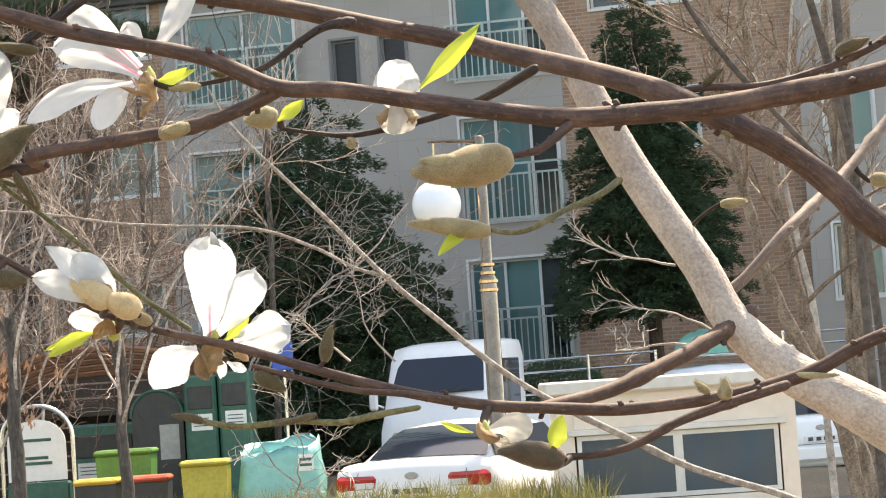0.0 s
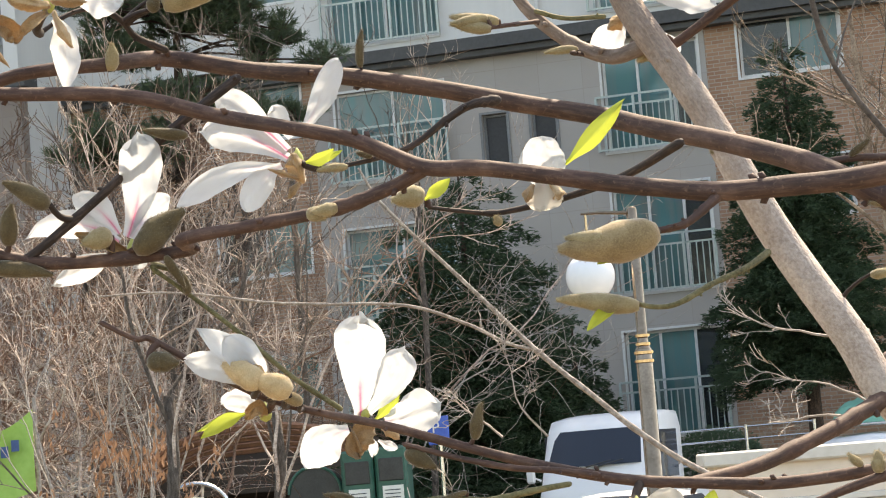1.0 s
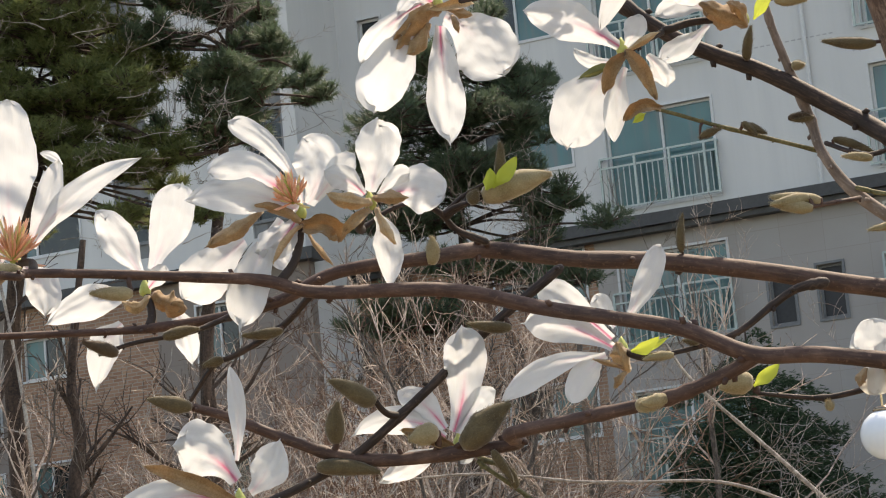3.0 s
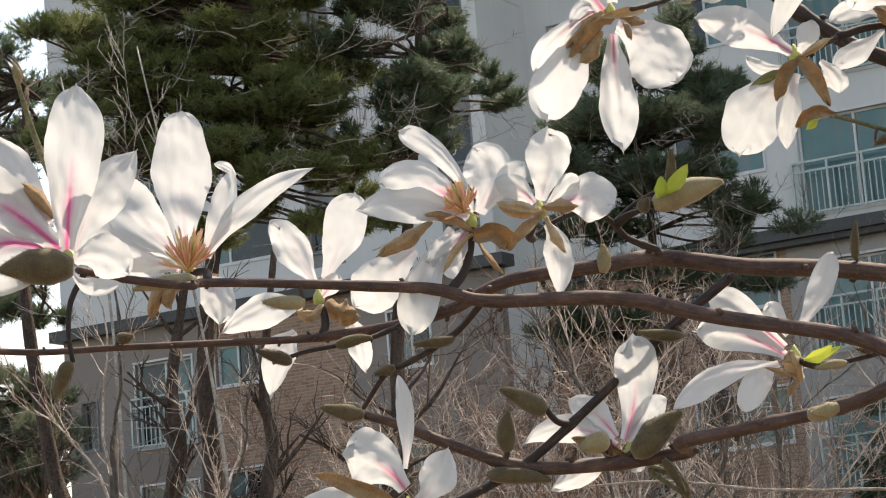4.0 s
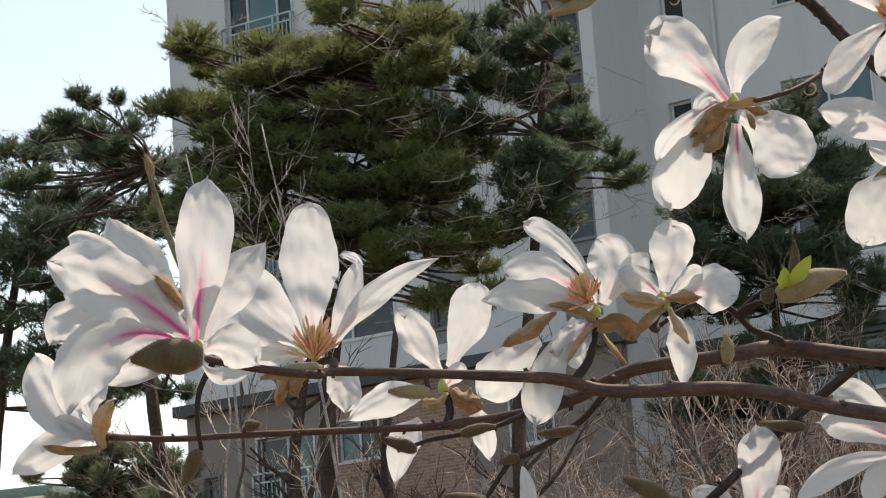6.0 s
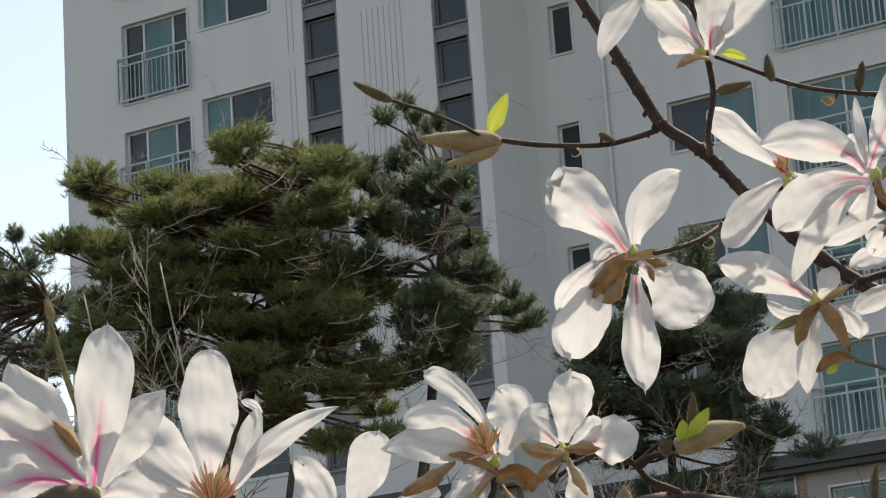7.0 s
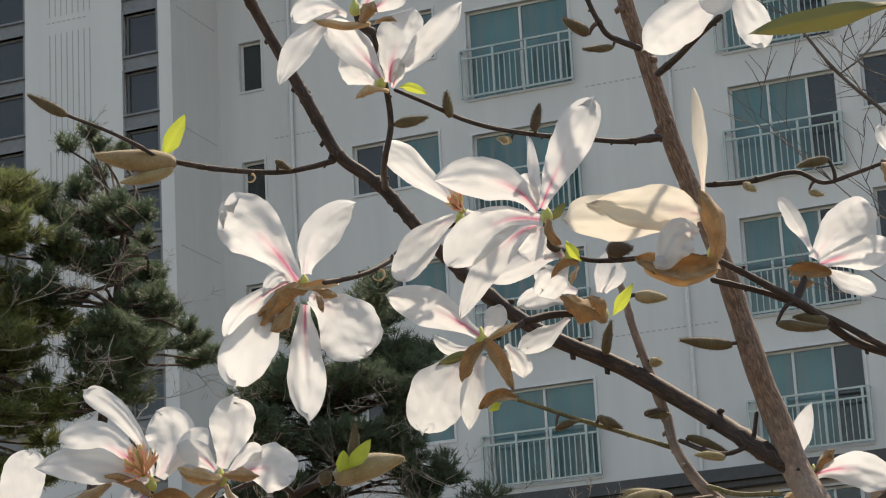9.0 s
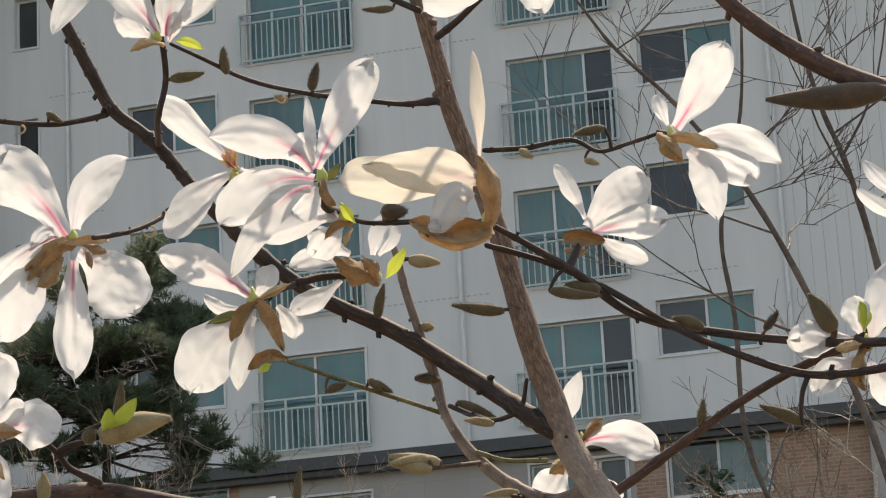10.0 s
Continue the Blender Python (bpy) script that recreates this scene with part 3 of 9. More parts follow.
def vase_tree(base, top, stems, height, seed, r, label, spread=0.42, dark=False):
    """A short trunk that splits into long crooked upright stems with many side twigs."""
    rng = random.Random(seed)
    t = thing("bare_tree", label, "tree", at=base)
    base, top = Vector(base), Vector(top)
    b = Build()
    b.smooth = True
    path = [base.lerp(top, k / 9) + Vector((noise.noise(Vector((k * 0.6, seed, 0))), 0, 0)) * r * 0.9 for k in range(10)]
    b.tube(path, [r * (1.15 - 0.35 * k / 9) * (1 + 0.14 * noise.noise(Vector((k * 1.7, seed, 4)))) for k in range(10)], 12)
    part("trunk", b, M_YOUNG_BARK, t)
    for k in range(stems):
        b = Build()
        a = 6.283 * k / stems + rng.uniform(-0.4, 0.4)
        o = path[rng.randint(6, 9)]
        twig_mesh(b, o, Vector((math.cos(a) * spread, math.sin(a) * spread, rng.uniform(0.7, 1.1))), height * rng.uniform(0.6, 1.05), r * rng.uniform(0.22, 0.38), 2, rng, 1.0, 5, 0.06, (9, 13) if dark else (6, 9), 11, 0.0, 0.25, 0.009 if dark else 0.0045, (0.18, 0.42))
        # dark: limbs in bark colours that hold the shade of unlit twigs
        part("limb", b, (M_SHADED_RUST_BARK if k % 2 else M_SHADED_BARK) if dark else M_LIT_TAN_TWIG if k % 3 else M_YOUNG_BARK, t)
    return t


def bare_tree(base, points, limbs, seed, r, material, level=3, label="leafless young tree with thin grey branches", reach=0.45):
    rng = random.Random(seed)
    t = thing("bare_tree", label, "tree", at=base)
    path = spline([base] + points, 6)
    b = Build()
    b.smooth = True
    n = len(path)
    rad = [r * (1 - 0.75 * k / (n - 1)) * (1 + 0.10 * math.sin(k * 1.9 + seed)) for k in range(n)]
    b.tube(path, rad, 10)
    part("trunk", b, material, t)
    height = path[-1][2] - path[0][2]
    for k in range(limbs):
        at = rng.uniform(0.3, 0.97)
        i = min(int(at * (n - 1)), n - 2)
        b = Build()
        a = rng.uniform(0, 6.283)
        twig_mesh(b, Vector(path[i]), Vector((math.cos(a) * 0.8, math.sin(a) * 0.8, rng.uniform(0.3, 1.0))), height * reach * rng.uniform(0.5, 1.1) * (1.15 - at * 0.6), rad[i] * 0.5, level, rng, 0.8, 5, 0.03, (2, 4), 5, 0.0, 0.22, 0.0022 * path[0][1] / 9)
        part("limb", b, material, t)
    return t


def spruce(base, height, width, seed, label, foot=0.05):
    """A cone of drooping layered boughs with needle sprays."""
    rng = random.Random(seed)
    t = thing("spruce_tree", label, "tree", at=base)
    o = Vector(base)
    b = Build()
    b.tube([o + Vector((0, 0, -0.1)), o + Vector((0, 0, height * 0.5)), o + Vector((0, 0, height * 0.98))], [0.15, 0.09, 0.012], 8)
    part("trunk", b, M_PINE_BARK, t)
    crown = Build()
    boughs = int(95 * height * width / 12)
    for k in range(boughs):
        f = (k + rng.random()) / boughs
        z = height * (foot + (1 - foot) * (1 - math.sqrt(1 - f * 0.998)))
        reach = width * 0.5 * (0.03 + 0.97 * (1 - z / height) ** 0.62)
        a = k * 2.39996 + rng.uniform(-0.3, 0.3)
        ln = reach * rng.uniform(0.62, 1.0) * (1 + 0.28 * noise.noise(Vector((math.cos(a) * 1.5, math.sin(a) * 1.5, z * 0.7 + seed))))
        d = Vector((math.cos(a), math.sin(a), 0))
        side = Vector((-d.y, d.x, 0))
        root = o + Vector((0, 0, z))
        droop = rng.uniform(0.10, 0.42)
        for _ in range(int(40 + 150 * ln)):
            u = rng.random() ** 0.6
            fan = (0.10 + 0.34 * math.sin(math.pi * min(1.0, 0.15 + 0.8 * u))) * max(0.35, ln * 0.75)
            q = root + d * ln * u + side * rng.gauss(0, 0.42) * fan + Vector((0, 0, ln * (0.12 * u - droop * u * u) + rng.gauss(0, 0.055)))
            ax = (d * 0.9 + side * rng.gauss(0, 0.7) + Vector((0, 0, rng.uniform(-0.5, 0.35)))).normalized()
            for _ in range(3):
                v = (ax + Vector((rng.gauss(0, 0.35), rng.gauss(0, 0.35), rng.gauss(0, 0.3)))).normalized()
                ll = rng.uniform(0.05, 0.13)
                w = v.cross(Vector((rng.gauss(0, 1), rng.gauss(0, 1), rng.gauss(0, 1)))).normalized() * rng.uniform(0.006, 0.013)
                m = q + v * ll * 0.45
                crown.quad(q, m + w, q + v * ll, m - w)
    part("crown", crown, M_SPRUCE, t)
    return t


def pine(base, trunk_pts, r, pads, seed, material, label, density=1.0, needle=0.12):
    """A pine: bent trunk, limbs to flat pads of needle tufts. pads: rows of (x, y, z, half width, half height)."""
    rng = random.Random(seed)
    t = thing("pine_tree", label, "tree", at=base)
    path = spline([base] + trunk_pts, 8)
    n = len(path)
    b = Build()
    b.smooth = True
    b.tube(path, [r * (1 - 0.7 * k / (n - 1)) * (1 + 0.06 * math.sin(2.3 * k)) for k in range(n)], 12)
    part("trunk", b, M_PINE_BARK, t)
    crown = Build()
    for x, y, z, w, h in pads:
        limbs = Build()
        c = Vector((x, y, z))
        i = min(range(n), key=lambda k: (Vector(path[k]) - c + Vector((0, 0, 0.3 * w))).length)
        root = Vector(path[i])
        mid = root.lerp(c, 0.5) + Vector((rng.uniform(-0.2, 0.2), rng.uniform(-0.2, 0.2), rng.uniform(-0.2, 0.15)))
        limbs.tube(spline([root, mid, c + Vector((0, 0, -h * 0.4))], 4), [0.024 - 0.0015 * k for k in range(9)], 6, False)
        count = int(165 * density * w * max(h, 0.2) / 0.3 + 22)
        tips = []
        for _ in range(count):
            a, u = rng.uniform(0, 6.283), math.sqrt(rng.random())
            e = rng.uniform(-0.55, 1.0)
            tips.append(c + Vector((math.cos(a) * u * w, math.sin(a) * u * w * 0.8, e * h * math.sqrt(max(0.05, 1 - u * u * 0.85)))))
        for k, q in enumerate(tips):
            if k % 3 == 0:
                limbs.tube([c.lerp(q, 0.25) + Vector((0, 0, -0.08)), q], [0.010, 0.004], 3, False)
            ax = (q - c + Vector((0, 0, 0.5 * w))).normalized()
            for _ in range(20):
                v = (ax * rng.uniform(0.1, 1.0) + Vector((rng.gauss(0, 0.6), rng.gauss(0, 0.6), rng.gauss(0, 0.45)))).normalized()
                ll = needle * rng.uniform(0.7, 1.2)
                s = v.orthogonal().normalized() * 0.0062
                st = q - ax * rng.uniform(0, 0.10)
                crown.tri(st - s, st + s, st + v * ll)
        part("limb", limbs, M_PINE_BARK, t)
    part("crown", crown, material, t)
    for _ in range(int(len(pads) * 0.8)):
        b = Build()
        x, y, z, w, h = rng.choice(pads)
        p = Vector((x + rng.uniform(-w, w), y - rng.uniform(0.2, 0.8) * w, z + rng.uniform(-2.5, 0.3) * h))
        twig_mesh(b, p, Vector((rng.uniform(-1, 1), rng.uniform(-0.6, 0.1), rng.uniform(-0.25, 0.5))), rng.uniform(0.35, 0.85), 0.007, 2, rng, 1.3, 4, 0.02, (3, 5), 7, 0.0, 0.22, 0.0034, (0.2, 0.45))
        part("dead_twig", b, M_GREY_BARK, t, "pale dry twig")
    return t


spruce((-2.2, 41.7, 0.4), 6.6, 6.5, 11, "dark green spruce with dense drooping boughs")
spruce((3.55, 42.5, 0.4), 8.5, 4.7, 12, "dark green spruce beside the brick wall", 0.28)
spruce((-0.5, 43.6, 0.4), 3.9, 3.4, 13, "small dark green spruce")


def scatter_pads(cx, cy, cz, w, h, count, seed, pw=0.75, ph=0.26):
    rng = random.Random(seed)
    out = []
    for _ in range(count):
        a, u = rng.uniform(0, 6.283), math.sqrt(rng.random())
        x, z = cx + math.cos(a) * u * w, cz + math.sin(a) * u * h
        row = (x, cy + rng.uniform(-0.9, 0.9), z, pw * rng.uniform(0.6, 1.25), ph * rng.uniform(0.7, 1.2))
        out.append(row)
    return out


pine((-10.35, 28.3, 0.3), [(-10.28, 28.1, 4.2), (-10.15, 27.9, 6.4), (-9.4, 27.5, 8.6), (-8.6, 27.3, 10.6)], 0.15,
     scatter_pads(-9.10, 26.90, 10.67, 0.29, 0.18, 7, 300, 0.27, 0.17) +
     scatter_pads(-8.59, 27.40, 10.47, 0.51, 0.14, 10, 301, 0.33, 0.17) +
     scatter_pads(-10.65, 27.90, 10.70, 0.63, 0.12, 10, 302, 0.36, 0.17) +
     scatter_pads(-11.51, 27.15, 10.68, 0.34, 0.05, 6, 303, 0.28, 0.17) +
     scatter_pads(-10.15, 27.65, 10.25, 1.12, 0.13, 18, 304, 0.50, 0.17) +
     scatter_pads(-11.05, 26.90, 9.84, 0.66, 0.14, 12, 305, 0.38, 0.17) +
     scatter_pads(-9.53, 27.40, 9.56, 1.16, 0.13, 18, 306, 0.50, 0.17) +
     scatter_pads(-8.63, 27.90, 9.14, 0.94, 0.16, 16, 307, 0.47, 0.17) +
     scatter_pads(-10.76, 27.15, 9.23, 0.84, 0.19, 14, 308, 0.44, 0.17) +
     scatter_pads(-9.14, 27.65, 8.69, 1.29, 0.16, 16, 309, 0.50, 0.17) +
     scatter_pads(-11.11, 26.90, 8.58, 0.72, 0.21, 12, 310, 0.40, 0.17) +
     scatter_pads(-9.58, 27.40, 8.23, 1.15, 0.14, 12, 311, 0.50, 0.17) +
     scatter_pads(-9.60, 27.90, 10.46, 0.87, 0.10, 10, 312, 0.44, 0.17) +
     scatter_pads(-8.21, 27.15, 9.90, 0.47, 0.11, 8, 313, 0.32, 0.17) +
     scatter_pads(-10.30, 27.65, 8.93, 0.91, 0.13, 10, 314, 0.46, 0.17) +
     scatter_pads(-9.05, 27.50, 7.78, 0.86, 0.13, 9, 318, 0.37, 0.16) +
     scatter_pads(-8.19, 28.00, 7.96, 0.50, 0.16, 7, 319, 0.27, 0.16) +
     scatter_pads(-9.64, 28.50, 7.47, 0.77, 0.15, 9, 320, 0.34, 0.16) +
     scatter_pads(-8.10, 27.75, 7.21, 0.43, 0.16, 5, 321, 0.26, 0.16) +
     scatter_pads(-10.78, 28.25, 8.21, 0.58, 0.12, 6, 322, 0.29, 0.16), 31, M_PINE, "tall pine with flat layered green crown", 1.5, 0.10)
pine((-8.1, 28.9, 0.3), [(-8.07, 28.8, 4.0), (-7.98, 28.6, 5.8), (-7.6, 28.5, 7.8), (-7.2, 28.2, 10.2)], 0.13,
     scatter_pads(-7.82, 27.70, 10.86, 0.09, 0.03, 3, 330, 0.16, 0.17) +
     scatter_pads(-7.74, 28.20, 11.22, 0.07, 0.03, 3, 331, 0.16, 0.17) +
     scatter_pads(-7.68, 28.70, 11.55, 0.05, 0.04, 3, 332, 0.15, 0.17) +
     scatter_pads(-7.33, 27.95, 11.43, 0.04, 0.03, 2, 333, 0.14, 0.17) +
     scatter_pads(-7.92, 28.45, 10.59, 0.33, 0.16, 8, 334, 0.22, 0.17) +
     scatter_pads(-6.93, 27.70, 10.22, 0.20, 0.10, 6, 335, 0.19, 0.17) +
     scatter_pads(-7.52, 28.20, 9.87, 0.51, 0.17, 12, 336, 0.27, 0.17) +
     scatter_pads(-6.96, 28.70, 9.34, 0.36, 0.16, 9, 337, 0.23, 0.17) +
     scatter_pads(-7.20, 27.95, 8.68, 0.62, 0.17, 13, 338, 0.30, 0.17) +
     scatter_pads(-6.53, 28.45, 8.86, 0.20, 0.09, 5, 339, 0.19, 0.17) +
     scatter_pads(-7.98, 27.70, 9.34, 0.31, 0.14, 7, 340, 0.22, 0.17) +
     scatter_pads(-7.75, 28.20, 8.32, 0.50, 0.13, 8, 341, 0.27, 0.17) +
     scatter_pads(-7.63, 28.70, 10.38, 0.33, 0.12, 6, 342, 0.22, 0.17), 32, M_PINE_DARK, "pine with a dark narrow crown", 1.4, 0.10)
pine((-12.05, 27.6, 0.3), [(-11.75, 27.4, 3.4), (-12.05, 27.4, 4.6), (-12.20, 27.2, 6.5), (-12.35, 27.6, 8.0), (-12.5, 28.2, 9.6)], 0.13,
     scatter_pads(-13.54, 28.00, 10.06, 0.49, 0.07, 8, 360, 0.26, 0.15) +
     scatter_pads(-13.07, 28.50, 9.86, 0.36, 0.07, 7, 361, 0.23, 0.15) +
     scatter_pads(-14.14, 29.00, 9.70, 0.41, 0.11, 8, 362, 0.24, 0.15) +
     scatter_pads(-12.71, 28.25, 9.11, 0.26, 0.12, 6, 363, 0.20, 0.15) +
     scatter_pads(-14.17, 28.75, 9.04, 0.37, 0.11, 7, 364, 0.23, 0.15) +
     scatter_pads(-13.23, 28.00, 8.43, 0.41, 0.10, 7, 365, 0.24, 0.15) +
     scatter_pads(-14.21, 28.50, 8.13, 0.30, 0.15, 6, 366, 0.21, 0.15) +
     scatter_pads(-13.03, 29.00, 6.85, 0.30, 0.10, 6, 367, 0.21, 0.15) +
     scatter_pads(-13.15, 28.25, 10.57, 0.04, 0.22, 4, 368, 0.14, 0.15), 33, M_PINE_DARK, "leaning pine with a dark crown", 1.4, 0.10)
pine((-6.2, 37.2, 0.3), [(-6.3, 37.0, 4.5), (-6.1, 36.8, 7.5), (-6.0, 36.6, 10.6)], 0.13,
     scatter_pads(-6.0, 36.7, 9.3, 1.5, 1.6, 20, 25, 0.6) + scatter_pads(-5.2, 36.4, 7.8, 1.8, 0.8, 14, 43, 0.5, 0.22) + scatter_pads(-6.57, 35.50, 6.90, 0.55, 0.18, 9, 380, 0.41, 0.25) +
     scatter_pads(-7.21, 36.00, 6.70, 0.29, 0.05, 4, 381, 0.32, 0.25) +
     scatter_pads(-6.47, 35.90, 10.70, 0.53, 0.15, 7, 420, 0.36, 0.26) +
     scatter_pads(-5.38, 36.40, 11.12, 0.30, 0.18, 6, 421, 0.30, 0.26) +
     scatter_pads(-5.08, 36.90, 10.50, 0.46, 0.20, 8, 422, 0.34, 0.26) +
     scatter_pads(-6.02, 36.15, 9.86, 0.83, 0.23, 12, 423, 0.46, 0.26) +
     scatter_pads(-4.80, 36.65, 9.58, 0.38, 0.24, 8, 424, 0.32, 0.26) +
     scatter_pads(-6.75, 35.90, 9.15, 0.52, 0.23, 8, 425, 0.36, 0.26) +
     scatter_pads(-5.56, 36.40, 8.88, 0.83, 0.23, 12, 426, 0.46, 0.26) +
     scatter_pads(-4.69, 36.90, 8.48, 0.38, 0.17, 7, 427, 0.32, 0.26) +
     scatter_pads(-6.89, 36.15, 8.35, 0.52, 0.18, 7, 428, 0.36, 0.26), 34, M_PINE_DARK, "dark pine close to the apartment wall")
pine((-16.9, 31.8, 0.3), [(-16.9, 31.8, 5.0), (-16.4, 31.5, 8.0), (-15.6, 31.2, 11.0)], 0.13,
     scatter_pads(-15.4, 31.4, 9.4, 2.2, 2.2, 44, 26), 35, M_PINE_DARK, "dark pine against the sky")
pine((-17.0, 36.2, 0.3), [(-17.0, 36.1, 3.5), (-16.9, 36.0, 7.0)], 0.12,
     scatter_pads(-16.25, 35.50, 7.07, 0.44, 0.06, 7, 390, 0.22, 0.22) +
     scatter_pads(-16.00, 36.00, 6.80, 0.36, 0.12, 8, 391, 0.21, 0.22) +
     scatter_pads(-17.38, 36.50, 6.98, 0.55, 0.09, 8, 392, 0.24, 0.22) +
     scatter_pads(-17.68, 35.75, 6.76, 0.33, 0.05, 5, 393, 0.20, 0.22) +
     scatter_pads(-16.77, 36.25, 6.56, 0.63, 0.14, 11, 394, 0.26, 0.22) +
     scatter_pads(-15.67, 35.50, 6.13, 0.27, 0.17, 8, 395, 0.19, 0.22) +
     scatter_pads(-17.42, 36.00, 6.26, 0.54, 0.12, 9, 396, 0.24, 0.22) +
     scatter_pads(-16.77, 36.50, 5.96, 0.71, 0.18, 12, 397, 0.27, 0.22) +
     scatter_pads(-17.73, 35.75, 5.73, 0.37, 0.12, 6, 398, 0.21, 0.22) +
     scatter_pads(-16.14, 36.25, 5.54, 0.41, 0.17, 9, 399, 0.21, 0.22) +
     scatter_pads(-16.73, 35.50, 5.32, 0.69, 0.10, 9, 400, 0.27, 0.22), 36, M_PINE_SOFT, "low bushy grey-green pine beside a brick house", 0.9, 0.12)
pine((-21.7, 47.4, 0.3), [(-21.7, 47.3, 3.5), (-21.7, 47.2, 7.7)], 0.12,
     scatter_pads(-22.52, 46.50, 7.31, 0.61, 0.33, 9, 440, 0.51, 0.50) +
     scatter_pads(-21.45, 47.00, 7.59, 0.61, 0.45, 9, 441, 0.51, 0.50) +
     scatter_pads(-20.90, 47.50, 7.22, 0.19, 0.57, 8, 442, 0.37, 0.50) +
     scatter_pads(-21.39, 46.75, 6.62, 0.60, 0.21, 7, 443, 0.51, 0.50) +
     scatter_pads(-23.19, 47.25, 6.62, 0.52, 0.09, 6, 444, 0.48, 0.50), 37, M_PINE_SOFT, "hazy grey-green pine behind the building's corner", 0.35, 0.2)

# ---- leafless shrubs and young trees between the lot and the building ----
_rng = random.Random(77)
for k in range(11):
    x = -8.6 + 5.4 * k / 10 + _rng.uniform(-0.2, 0.2)
    y = _rng.uniform(33.2, 37.5) if x > -6.4 else _rng.uniform(26.5, 31.0)
    bare_shrub((x * y / 29, y, 0.3), _rng.uniform(5.0, 6.6) * y / 33, _rng.randint(4, 5), 100 + k, lean=0.45, r=0.026)
for k, (x, y, h) in enumerate(((-9.95, 36.0, 6.9), (-8.64, 33.0, 6.5), (-7.34, 30.0, 6.1), (-8.06, 35.0, 6.5), (-6.20, 29.0, 5.7), (-6.43, 33.0, 6.4), (-5.28, 30.0, 5.6), (-5.36, 34.0, 6.2), (-11.15, 37.0, 7.3), (-7.55, 37.0, 7.0), (-9.39, 38.0, 7.1))):
    bare_shrub((x, y, 0.3), h, 4, 230 + k, lean=0.32, r=0.022, kids=(8, 12))
for k, (x, y, h) in enumerate(((-6.2, 25.0, 4.6), (-6.9, 25.6, 4.8), (-5.3, 24.2, 4.2))):
    bare_shrub((x, y, 0.25), h, 2, 140 + k, lean=0.5, r=0.024, kids=(6, 9))
for k in range(2):
    x = -8.2 + 1.5 * k
    vase_tree((x, 38.5 + 0.5 * (k % 2), 0.3), (x + 0.1, 38.5 + 0.5 * (k % 2), 5.4), 7, 3.0, 150 + k, 0.07, "leafless tree with a tangle of dark twigs", 0.55, True)
bare_shrub((-1.32, 24.9, 0.0), 1.85, 2, 160, M_GREY_BARK, 0.4, 2, 0.015, (5, 7))
bare_shrub((3.1, 45.0, 0.3), 3.0, 2, 162, lean=0.4, r=0.014)
hedge = thing("hedge", "low dark green clipped hedge by the wall", "hedge", at=(1.9, 41, 0.3))
b = Build()
for k in range(5200):
    u, w, a = _rng.uniform(-1, 1), _rng.uniform(-1, 1), _rng.random()
    c = Vector((1.75 + 0.75 * u, 41.0 + 0.5 * w, 0.3 + (1.75 - 0.35 * u * u + 0.2 * noise.noise(Vector((u * 3, w * 3, 1)))) * a ** 0.35))
    d = Vector((_rng.gauss(0, 1), _rng.gauss(0, 1), _rng.gauss(0.4, 0.8))).normalized() * 0.06
    q = d.orthogonal().normalized() * 0.018
    b.quad(c - d * 0.5, c + q, c + d * 0.5, c - q)
part("leaves", b, M_SPRUCE, hedge)
TRUNK_GREY = "slim leafless tree with a grey trunk"
vase_tree((-3.53, 19.7, 0.0), (-3.50, 19.68, 2.45), 5, 2.9, 171, 0.058, TRUNK_GREY)
vase_tree((-2.70, 19.8, 0.0), (-2.66, 19.8, 2.25), 6, 3.0, 172, 0.05, TRUNK_GREY)
vase_tree((-4.55, 21.2, 0.0), (-4.60, 21.2, 1.7), 5, 3.2, 185, 0.05, TRUNK_GREY)
bare_tree((2.011, 11.85, 0.0), [(1.981, 11.85, 1.202), (1.987, 11.85, 1.637), (1.995, 11.85, 1.964), (1.989, 11.85, 2.238), (1.957, 11.85, 2.569), (1.999, 11.85, 2.980), (2.028, 11.85, 3.393), (2.037, 11.85, 3.726)], 5, 173, 0.062, M_FLAKY_BARK, label="leafless tree with flaky tan bark", reach=0.2)
bare_tree((1.942, 11.90, 0.0), [(1.942, 11.90, 1.476), (1.963, 11.90, 2.298), (1.941, 11.90, 2.686), (1.920, 11.90, 3.075), (1.932, 11.90, 3.407), (1.931, 11.90, 3.686)], 4, 183, 0.045, M_FLAKY_BARK, label="leafless tree with flaky tan bark", reach=0.2)
bare_tree((1.700, 9.90, 0.0), [(1.597, 9.90, 1.096), (1.529, 9.90, 1.463), (1.386, 9.90, 1.768), (1.283, 9.90, 2.049), (1.259, 9.90, 2.211), (1.215, 9.90, 2.398), (1.177, 9.90, 2.584), (1.150, 9.90, 2.724), (1.145, 9.90, 2.932), (1.128, 9.90, 3.142), (1.122, 9.90, 3.374)], 9, 174, 0.036, M_FLAKY_BARK, label="leafless tree with flaky tan bark", reach=0.25)
bare_tree((1.800, 10.40, 0.0), [(1.736, 10.40, 1.065), (1.645, 10.40, 1.428), (1.537, 10.40, 1.746), (1.497, 10.40, 1.916), (1.458, 10.40, 2.133), (1.433, 10.40, 2.281), (1.405, 10.40, 2.476), (1.373, 10.40, 2.696), (1.352, 10.40, 2.964), (1.333, 10.40, 3.208), (1.327, 10.40, 3.452)], 9, 175, 0.036, M_FLAKY_BARK, label="leafless tree with flaky tan bark", reach=0.25)
